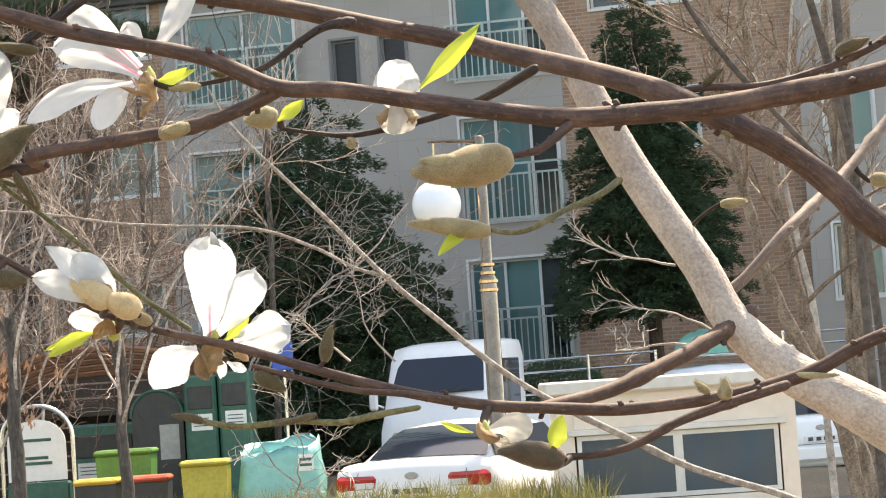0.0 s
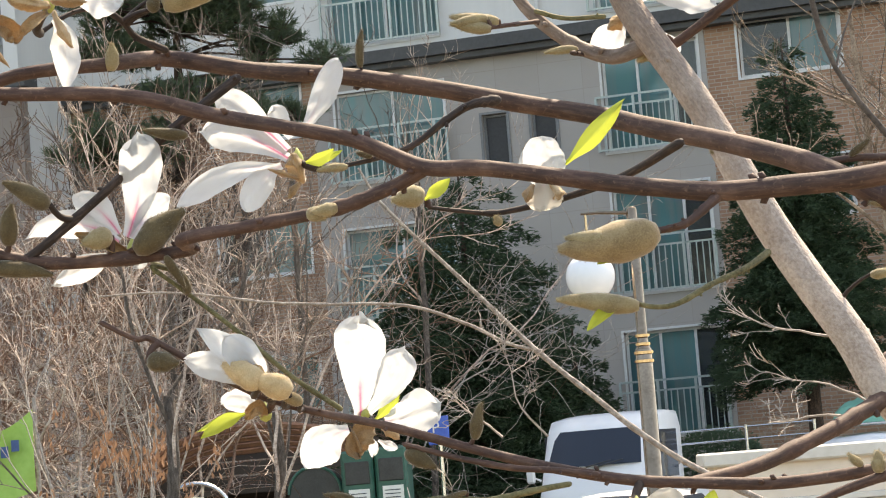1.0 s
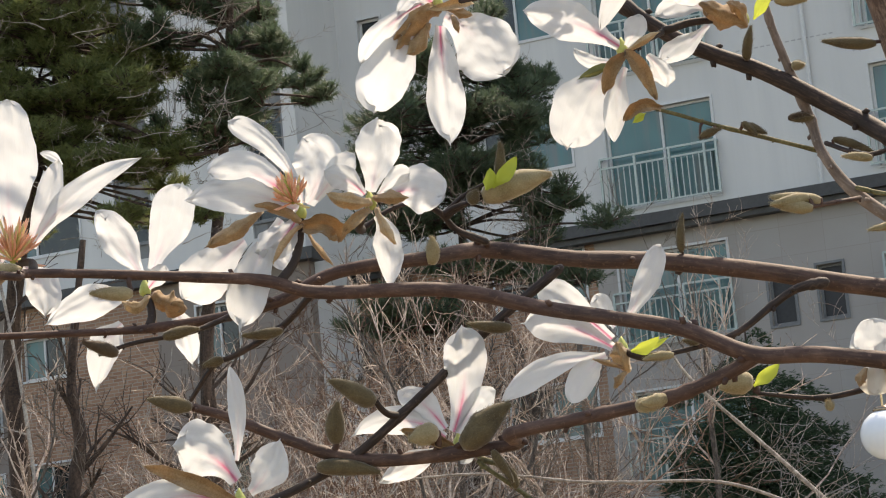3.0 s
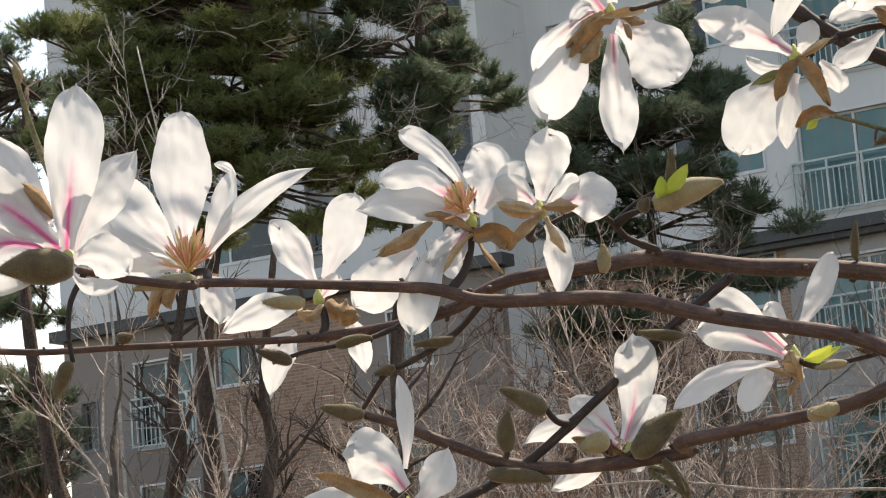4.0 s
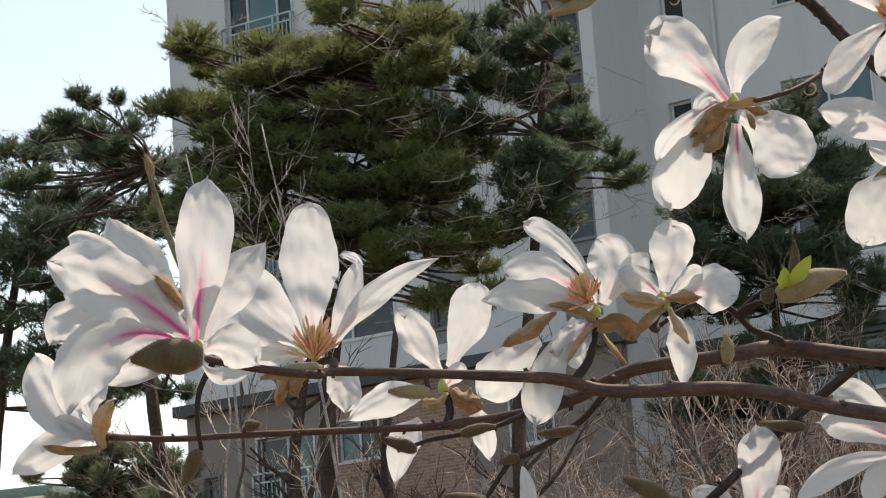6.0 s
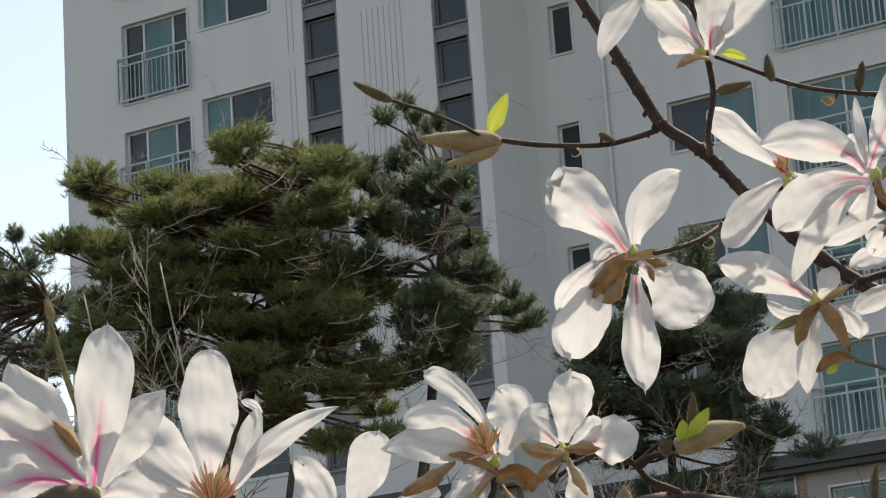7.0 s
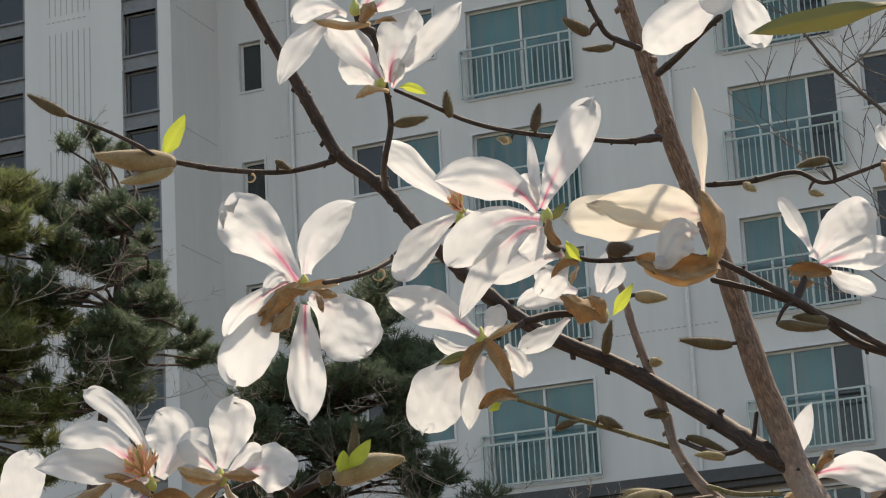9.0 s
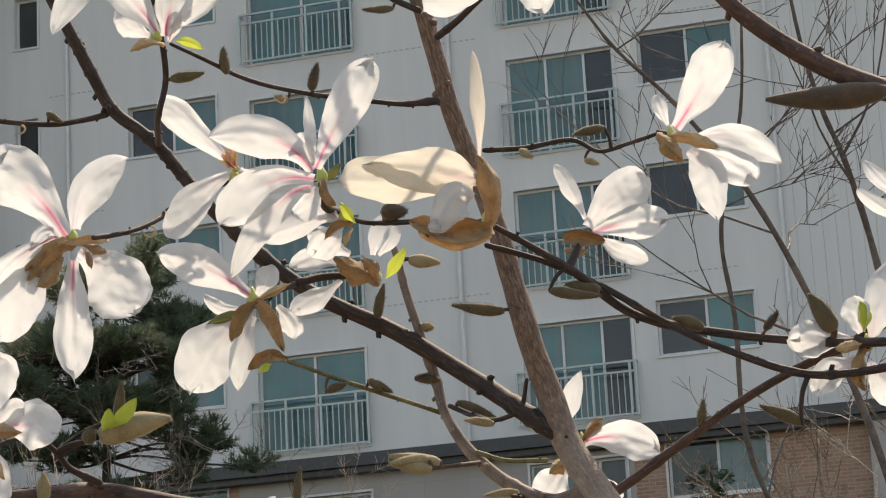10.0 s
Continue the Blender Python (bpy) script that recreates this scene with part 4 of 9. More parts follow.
bare_tree((1.682, 10.90, 0.0), [(1.632, 10.90, 1.700), (1.587, 10.90, 2.105), (1.527, 10.90, 2.513), (1.531, 10.90, 2.664), (1.580, 10.90, 2.889), (1.629, 10.90, 3.268), (1.656, 10.90, 3.496)], 7, 176, 0.018, M_GREY_BARK, reach=0.25)
BLOSSOMLESS = "leafless tree with dark budding twigs"
bare_tree((1.62, 9.0, 0.0), [(1.55, 8.95, 2.0), (1.36, 8.815, 3.05), (1.165, 8.74, 3.61), (0.95, 8.65, 4.05), (0.70, 8.58, 4.39), (0.49, 8.52, 4.6), (0.355, 8.46, 4.78)], 7, 177, 0.019, M_SHADED_BARK, 3, BLOSSOMLESS, 0.22)
bare_tree((2.3, 9.5, 0.0), [(2.1, 9.45, 1.3), (1.62, 9.4, 2.2), (0.99, 9.37, 3.06), (0.91, 9.25, 3.75), (0.88, 9.17, 4.09), (0.976, 9.04, 4.5), (1.0, 8.9, 4.9), (1.05, 8.85, 5.6)], 7, 178, 0.016, M_SHADED_BARK, 3, BLOSSOMLESS, 0.20)
bare_tree((1.7, 9.8, 0.0), [(1.62, 9.7, 3.2), (1.545, 9.64, 3.94), (1.44, 9.54, 4.39), (1.34, 9.47, 4.66), (1.25, 9.35, 5.05), (1.2, 9.3, 5.8)], 7, 179, 0.020, M_SHADED_BARK, 3, BLOSSOMLESS, 0.22)
SAPLING = "tall thin leafless sapling before the pine"
bare_tree((-9.9, 24.6, 0.3), [(-10.0, 24.6, 4.0), (-10.05, 24.5, 6.5), (-10.4, 24.4, 8.6)], 6, 181, 0.03, M_GREY_BARK, label=SAPLING, reach=0.2)
bare_tree((-8.9, 24.9, 0.3), [(-8.95, 24.9, 4.0), (-9.2, 24.8, 6.4), (-9.6, 24.7, 8.9)], 6, 182, 0.03, M_GREY_BARK, label=SAPLING, reach=0.2)

vase_tree((-8.80, 21.3, 0.2), (-8.70, 21.17, 4.2), 3, 2.6, 186, 0.05, TRUNK_GREY, 0.25)
vase_tree((-7.95, 21.6, 0.2), (-7.80, 21.55, 3.5), 5, 2.2, 187, 0.045, TRUNK_GREY, 0.5)
vase_tree((-7.00, 23.0, 0.2), (-6.92, 22.9, 3.7), 5, 1.8, 188, 0.05, TRUNK_GREY, 0.5)
for k, (x, y, z, h) in enumerate(((-6.0, 36.0, 4.6, 3.6),)):
    vase_tree((x + 0.1, y, 0.3), (x, y, z), 8, h, 200 + k, 0.05, "tall leafless tree with fine dark twigs", 0.5, True)
vase_tree((-5.85, 33.00, 0.3), (-5.75, 33.00, 6.07), 6, 2.6, 210, 0.045, "tall leafless tree with fine pale twigs", 0.6)
vase_tree((-4.14, 33.50, 0.3), (-4.04, 33.50, 5.97), 6, 2.6, 211, 0.045, "tall leafless tree with fine pale twigs", 0.6)
vase_tree((-2.47, 34.00, 0.3), (-2.37, 34.00, 5.79), 6, 2.6, 212, 0.045, "tall leafless tree with fine pale twigs", 0.6)
vase_tree((-15.74, 35.20, 0.3), (-15.74, 35.20, 4.91), 9, 2.3, 215, 0.06, "leafless tree with a tangle of dark twigs", 0.7, True)
KNOTTY = "dark knotty pine trunk with bare lower limbs"
for k, (x, y, x2, y2, z2, r) in enumerate(((-9.62, 25.1, -9.50, 25.05, 6.3, 0.15), (-8.68, 25.5, -8.56, 25.4, 6.6, 0.11), (-7.58, 26.9, -7.40, 26.7, 6.8, 0.12))):
    bare_tree((x, y, 0.3), [(x + 0.05, y, 2.0), (x - 0.10, y, 3.5), (x + 0.06, y, 4.4), (x2 - 0.08, y2, 5.1), (x2 + 0.16, y2, z2)], 12, 190 + k, r * 1.2, M_PINE_BARK, 2, KNOTTY, 0.22)
# dead leaves that still hang on one shrub
M_DEADLEAF = foliage("dead_orange_leaf", (0.20, 0.095, 0.05), (0.40, 0.23, 0.14), 5.0, 0.3)
deadwood = thing("dry_leaf_shrub", "shrub with withered orange-brown leaves", "shrub", at=(-4.2, 20.6, 0))
b = Build()
for k in range(5):
    twig_mesh(b, Vector((-4.2 + 0.1 * k - 0.2, 20.6, 0)), Vector((_rng.uniform(-0.25, 0.25), 0, 1)), 2.9, 0.02, 2, _rng, 0.6, 5, 0.05, (3, 4), 6)
part("stem", b, M_GREY_BARK, deadwood)
b = Build()
for k in range(48):
    o = Vector((-3.95 + _rng.gauss(0, 0.36), 20.3 + _rng.gauss(0, 0.2), 2.05 + _rng.gauss(0, 0.24)))
    for _ in range(_rng.randint(5, 12)):
        c = o + Vector((_rng.gauss(0, 0.03), _rng.gauss(0, 0.03), _rng.uniform(-0.13, 0.05)))
        v = Vector((_rng.uniform(-0.45, 0.45), _rng.uniform(-0.45, 0.45), -1)).normalized() * _rng.uniform(0.04, 0.085)
        s = (v.orthogonal().normalized() + Vector((_rng.gauss(0, 0.4), _rng.gauss(0, 0.4), 0))).normalized() * 0.013
        b.quad(c, c + v * 0.5 + s, c + v + s * 0.4, c + v * 0.55 - s)
part("leaves", b, M_DEADLEAF, deadwood)

# ---- parking lot ----
M_CARWHITE = mottled("white_car_paint", (0.74, 0.75, 0.76), (0.80, 0.80, 0.80), 0.7, 0.22)
M_CARGLASS = Nodes("car_glass", 0.05).color((0.015, 0.022, 0.035)).m
M_TYRE = mottled("tyre_rubber", (0.015, 0.015, 0.015), (0.035, 0.035, 0.035), 6, 0.85)
M_RIM = mottled("alloy_rim", (0.45, 0.46, 0.47), (0.62, 0.62, 0.63), 5, 0.3, 0.9)
M_TAIL = mottled("red_tail_light", (0.32, 0.012, 0.012), (0.5, 0.03, 0.02), 9, 0.15)
M_LENS = mottled("clear_lamp_lens", (0.55, 0.56, 0.57), (0.75, 0.76, 0.77), 12, 0.1)
M_DARKTRIM = mottled("dark_plastic_trim", (0.02, 0.02, 0.021), (0.045, 0.045, 0.046), 8, 0.5)
M_CHROME = mottled("polished_steel", (0.52, 0.51, 0.49), (0.68, 0.66, 0.63), 6, 0.25, 1.0)
M_STEEL = mottled("brushed_lamp_steel", (0.22, 0.155, 0.10), (0.42, 0.31, 0.215), 5, 0.12, 1.0)
M_GLOBE = mottled("milky_globe", (0.76, 0.79, 0.83), (0.82, 0.84, 0.87), 2, 0.25)
M_BEIGE = mottled("beige_panel", (0.70, 0.59, 0.49), (0.80, 0.69, 0.59), 1.2, 0.6)
M_CREAM = mottled("cream_roof_edge", (0.60, 0.56, 0.50), (0.72, 0.68, 0.62), 1.5, 0.55)
M_BOOTHGLASS = glass_teal("smoky_blue_glass", (0.12, 0.185, 0.235))
M_GREENBIN = mottled("dark_green_sheet_metal", (0.010, 0.070, 0.052), (0.025, 0.13, 0.095), 1.6, 0.45)
M_GREENBRIGHT = mottled("bright_green_plastic", (0.055, 0.17, 0.025), (0.12, 0.28, 0.05), 3, 0.45)
M_YELLOW = mottled("yellow_green_plastic", (0.34, 0.29, 0.04), (0.52, 0.45, 0.08), 3, 0.5)
M_ORANGE = mottled("orange_lid", (0.50, 0.075, 0.04), (0.62, 0.12, 0.06), 3, 0.45)
M_AMBER = mottled("amber_lid", (0.60, 0.38, 0.05), (0.72, 0.48, 0.10), 3, 0.45)
M_TEAL = mottled("teal_tarpaulin", (0.14, 0.42, 0.38), (0.25, 0.56, 0.50), 2.5, 0.5, bump=0.6, dist=0.02, fine=5)
M_WHITEBOARD = mottled("white_board", (0.66, 0.66, 0.64), (0.78, 0.78, 0.76), 2, 0.4)
M_INK = mottled("dark_ink", (0.03, 0.035, 0.05), (0.06, 0.07, 0.09), 9, 0.6)
M_BLUEINK = mottled("blue_ink", (0.03, 0.07, 0.20), (0.05, 0.11, 0.27), 9, 0.6)
M_BANNER = mottled("lime_green_banner", (0.25, 0.46, 0.08), (0.36, 0.58, 0.14), 2, 0.6)
M_BLUESIGN = mottled("blue_sign_face", (0.02, 0.08, 0.42), (0.03, 0.12, 0.52), 3, 0.35)
M_ARCHWOOD = mottled("red_brown_arch", (0.17, 0.075, 0.04), (0.30, 0.14, 0.08), 3, 0.6)
# timber coloured dark for the shade under the arches
M_ARCH_SHADE = mottled("shaded_arch_timber", (0.045, 0.035, 0.028), (0.10, 0.075, 0.06), 3, 0.8, stretch=(1, 1, 8))
M_GREENTARP = mottled("green_cover", (0.09, 0.30, 0.22), (0.16, 0.42, 0.32), 2, 0.55)


def shell(sections, closed=True):
    """A skin through cross-sections that have the same number of points."""
    b = Build()
    b.smooth = True
    n = len(sections[0])
    for s in sections:
        b.v += [tuple(p) for p in s]
    for k in range(len(sections) - 1):
        for j in range(n if closed else n - 1):
            a, c = k * n + j, k * n + (j + 1) % n
            b.f.append((a, c, c + n, a + n))
    b.f.append(tuple(range(n - 1, -1, -1)))
    b.f.append(tuple((len(sections) - 1) * n + j for j in range(n)))
    return b


def wheel(parent, x, y, r, sgn):
    b = Build()
    b.smooth = True
    m = Matrix.Translation((x, y, r)) @ Matrix.Rotation(radians(90), 4, "Y")
    b.lathe([(r * 0.62, -0.10), (r * 0.92, -0.10), (r, -0.06), (r, 0.06), (r * 0.92, 0.10), (r * 0.62, 0.10)], m, 24)
    tyre = part("tyre", b, M_TYRE, parent, local=True)
    b = Build()
    o = 0.105 * sgn
    m2 = Matrix.Translation((x + o, y, r)) @ Matrix.Rotation(radians(90), 4, "Y")
    b.lathe([(r * 0.60, -0.012), (r * 0.60, 0.004), (r * 0.50, 0.010), (r * 0.16, 0.012), (r * 0.1, 0.02), (0.001, 0.02)], m2, 20)
    part("rim", b, M_RIM, tyre)


def body_ring(y, hw, z0, belt, top, tw):
    """One cross-section of a car: sill, flank, shoulder and deck."""
    return [(-hw * 0.90, y, z0), (-hw * 0.99, y, z0 + 0.10), (-hw, y, (z0 + belt) * 0.55), (-hw * 0.97, y, belt - 0.02), (-tw, y, top - 0.01), (-tw * 0.5, y, top + 0.015),
            (0, y, top + 0.02), (tw * 0.5, y, top + 0.015), (tw, y, top - 0.01), (hw * 0.97, y, belt - 0.02), (hw, y, (z0 + belt) * 0.55), (hw * 0.99, y, z0 + 0.10), (hw * 0.90, y, z0)]


def sedan():
    car = thing("sedan", "white sedan car parked with its rear showing", "car")
    rows = [(0.0, 0.72, 0.42, 0.70, 0.72, 0.60), (0.03, 0.84, 0.32, 0.88, 0.93, 0.72), (0.10, 0.89, 0.25, 0.96, 1.02, 0.78), (0.5, 0.915, 0.22, 0.97, 1.04, 0.80),
            (1.2, 0.915, 0.20, 0.96, 1.00, 0.80), (2.4, 0.915, 0.20, 0.93, 0.96, 0.80), (3.4, 0.91, 0.20, 0.88, 0.95, 0.78), (4.2, 0.88, 0.22, 0.78, 0.86, 0.70), (4.6, 0.78, 0.28, 0.62, 0.70, 0.60), (4.72, 0.66, 0.34, 0.52, 0.56, 0.5)]
    part("body", shell([body_ring(*r) for r in rows]), M_CARWHITE, car, local=True)
    cab = [(0.48, 1.03, 0.78, 0.70), (0.95, 1.30, 0.70, 0.60), (1.35, 1.42, 0.66, 0.54), (1.9, 1.455, 0.65, 0.53), (2.4, 1.44, 0.66, 0.54), (2.75, 1.36, 0.69, 0.58), (3.5, 0.97, 0.78, 0.72)]
    part("roof", shell([[(-w, y, 0.94), (-w, y, min(z, 0.98)), (-t, y, z - 0.03), (-t * 0.6, y, z), (0, y, z + 0.012), (t * 0.6, y, z), (t, y, z - 0.03), (w, y, min(z, 0.98)), (w, y, 0.94)] for y, z, w, t in cab]), M_CARWHITE, car, local=True)
    b = Build()
    nx, ny = 10, 5
    for j in range(ny + 1):
        for i in range(nx + 1):
            u, v = i / nx * 2 - 1, j / ny
            y = 0.53 + 0.74 * v
            z = 1.03 + (y - 0.48) / 0.47 * 0.27 if y < 0.95 else 1.30 + (y - 0.95) / 0.40 * 0.12
            b.v.append((u * (0.66 - 0.13 * v), y - 0.03, z + 0.022 - 0.03 * u * u))
    for j in range(ny):
        for i in range(nx):
            a = j * (nx + 1) + i
            b.f.append((a, a + 1, a + nx + 2, a + nx + 1))
    b.smooth = True
    part("rear_window", b, M_CARGLASS, car, "tinted rear window", local=True)
    for sg in (-1, 1):
        b = Build()
        b.quad((sg * 0.765, 0.95, 1.0), (sg * 0.77, 2.95, 1.0), (sg * 0.665, 2.5, 1.36), (sg * 0.655, 1.25, 1.35))
        part("side_window", b, M_CARGLASS, car, local=True)
        b = Build()
        b.box(sg * 0.62 - 0.24, -0.015, 0.70, sg * 0.62 + 0.24, 0.10, 0.90, bevel=0.05)
        lamp = part("tail_light", b, M_TAIL, car, "red tail light", local=True)
        b = Build()
        b.box(sg * 0.52 - 0.11, -0.024, 0.74, sg * 0.52 + 0.11, -0.012, 0.81, bevel=0.004)
        part("lens", b, M_LENS, lamp)
        b = Build()
        b.box(sg * 0.98 - 0.09, 2.85, 0.98, sg * 0.98 + 0.09, 2.97, 1.12, bevel=0.03)
        part("mirror", b, M_CARWHITE, car, local=True)
        for y in (0.85, 3.65):
            wheel(car, sg * 0.82, y, 0.32, sg)
    b = Build()
    b.box(-0.85, -0.05, 0.34, 0.85, 0.14, 0.60, bevel=0.05)
    part("bumper", b, M_CARWHITE, car, local=True)
    b = Build()
    b.box(-0.26, -0.022, 0.64, 0.26, -0.008, 0.75, bevel=0.004)
    plate = part("number_plate", b, M_WHITEBOARD, car, local=True)
    for k, x in enumerate((-0.17, -0.05, 0.06, 0.15)):
        b = Build()
        b.box(x - 0.035, -0.028, 0.665, x + 0.035, -0.0225, 0.725)
        part("bar", b, M_INK, plate)
    b = Build()
    b.lathe([(0.05, 0.0), (0.055, 0.006), (0.04, 0.010), (0.001, 0.010)], Matrix.Translation((0, 0.012, 0.87)) @ Matrix.Rotation(radians(90), 4, "X") @ Matrix.Diagonal((1.4, 0.8, 1, 1)), 20)
    part("emblem", b, M_CURB, car, local=True)
    b = Build()
    b.tube([(-0.60, 0.03, 0.93), (-0.62, 0.015, 0.78), (-0.58, -0.006, 0.62), (0, -0.02, 0.615), (0.58, -0.006, 0.62), (0.62, 0.015, 0.78), (0.60, 0.03, 0.93)], [0.005] * 7, 5)
    part("trunk_seam", b, M_DARKTRIM, car, local=True)
    return car


car = sedan()
car.matrix_basis = pose(-0.50, 25.5, 0, 0, 0, -20) @ Matrix.Diagonal((1, 1, 0.89, 1))
copy_thing(car, pose(5.05, 34.2, 0, 0, 0, 12))


def small_truck():
    t = thing("small_truck", "white cab-over cargo truck facing the lot", "truck")
    prof = [(0.0, 0.42), (-0.04, 0.75), (0.02, 1.12), (0.14, 1.30), (0.55, 2.08), (0.72, 2.24), (1.3, 2.30), (1.75, 2.28), (1.85, 2.1), (1.85, 0.42)]
    secs = []
    for x, k in ((-0.87, 0.94), (-0.84, 0.985), (-0.6, 1.0), (0, 1.005), (0.6, 1.0), (0.84, 0.985), (0.87, 0.94)):
        secs.append([(x, 0.9 + (y - 0.9) * k, 1.2 + (z - 1.2) * k) for y, z in prof])
    part("cab", shell(secs), M_CARWHITE, t, local=True)
    b = Build()
    n = 8
    for j in range(n + 1):
        for i in range(n + 1):
            u, v = i / n * 2 - 1, j / n
            b.v.append((u * (0.78 - 0.08 * v), 0.27 + 0.27 * v + 0.05 * u * u - 0.03, 1.60 + 0.48 * v))
    for j in range(n):
        for i in range(n):
            a = j * (n + 1) + i
            b.f.append((a, a + 1, a + n + 2, a + n + 1))
    part("windshield", b, M_CARGLASS, t, "dark windshield glass", local=True)
    for sg in (-1, 1):
        b = Build()
        b.box(sg * 0.885 - 0.006, 0.50, 1.38, sg * 0.885 + 0.006, 1.55, 2.02, bevel=0.005)
        part("side_window", b, M_CARGLASS, t, local=True)
        b = Build()
        b.box(sg * 0.66 - 0.16, -0.075, 0.72, sg * 0.66 + 0.16, 0.0, 0.92, bevel=0.03)
        part("headlight", b, M_LENS, t, local=True)
        b = Build()
        b.box(sg * 1.02 - 0.07, 0.15, 1.42, sg * 1.02 + 0.07, 0.22, 1.72, bevel=0.025)
        b.tube([(sg * 0.88, 0.25, 1.45), (sg * 1.0, 0.2, 1.50)], [0.015, 0.015], 6)
        part("mirror", b, M_CARWHITE, t, local=True)
        b = Build()
        b.tube([(sg * 0.1, 0.20, 1.59), (sg * 0.1 + 0.4, 0.24, 1.66)], [0.012, 0.008], 5)
        part("wiper", b, M_DARKTRIM, t, local=True)
        for y in (0.75, 3.6):
            wheel(t, sg * 0.76, y, 0.32, sg)
    b = Build()
    b.box(-0.86, -0.12, 0.36, 0.86, 0.02, 0.62, bevel=0.04)
    part("bumper", b, M_DARKTRIM, t, local=True)
    b = Build()
    b.box(-0.5, -0.065, 0.78, 0.5, -0.03, 0.92, bevel=0.01)
    part("grille", b, M_DARKTRIM, t, local=True)
    b = Build()
    b.box(-0.87, 1.95, 0.80, 0.87, 4.9, 1.22, bevel=0.02)
    part("cargo_bed", b, M_CARWHITE, t, local=True)
    return t


truck = small_truck()
truck.matrix_basis = pose(-0.33, 32.74, 0, 0, 0, -20) @ Matrix.Diagonal((0.86, 1, 1, 1))


def kiosk():
    t = thing("kiosk", "beige guard kiosk with smoky sliding windows", "kiosk")
    x0, x1, y0, y1 = 0.98, 3.30, 23.9, 25.6
    b = Build()
    b.box(x0, y0 + 0.02, 0, x0 + 0.16, y1, 1.50)
    part("corner_panel", b, M_BEIGE, t)
    b = Build()
    b.box(x1 - 0.16, y0 + 0.02, 0, x1, y1, 1.50)
    part("corner_panel", b, M_BEIGE, t)
    b = Build()
    b.box(x0 + 0.16, y0, 0, x1 - 0.16, y0 + 0.08, 0.45)
    part("front_panel", b, M_BEIGE, t)
    b = Build()
    b.box(x0 + 0.16, y0 - 0.02, 1.16, x1 - 0.16, y0 + 0.08, 1.50)
    part("header_panel", b, M_BEIGE, t)
    b = Build()
    b.box(x0 + 0.10, y0 - 0.05, 1.10, x1 - 0.10, y0 + 0.02, 1.158, bevel=0.008)
    part("drip_rail", b, M_CREAM, t)
    b = Build()
    b.box(x0 + 0.16, y1 - 0.08, 0, x1 - 0.16, y1, 1.50)
    part("back_panel", b, M_BEIGE, t)
    b = Build()
    b.box(x0 - 0.10, y0 - 0.12, 1.50, x1 + 0.08, y1 + 0.1, 1.64, bevel=0.02)
    part("roof", b, M_CREAM, t, "cream roof slab")
    mid = (x0 + x1) / 2
    for a, c in ((x0 + 0.18, mid), (mid, x1 - 0.18)):
        b = Build()
        w, za, zb = 0.045, 0.46, 1.095
        b.box(a, y0 + 0.005, za, a + w, y0 + 0.05, zb)
        b.box(c - w, y0 + 0.005, za, c, y0 + 0.05, zb)
        b.box(a + w, y0 + 0.005, zb - w, c - w, y0 + 0.05, zb)
        b.box(a + w, y0 + 0.005, za, c - w, y0 + 0.05, za + w)
        sash = part("sash", b, M_CREAM, t)
        b = Build()
        b.box(a + w, y0 + 0.02, za + w, c - w, y0 + 0.028, zb - w)
        part("pane", b, M_BOOTHGLASS, sash)
    # added wall, coloured dark for the dim inside of the kiosk
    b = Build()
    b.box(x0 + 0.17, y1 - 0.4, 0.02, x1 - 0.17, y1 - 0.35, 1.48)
    part("inner_wall", b, M_UNLIT_ROOM, t)
    return t


kiosk()


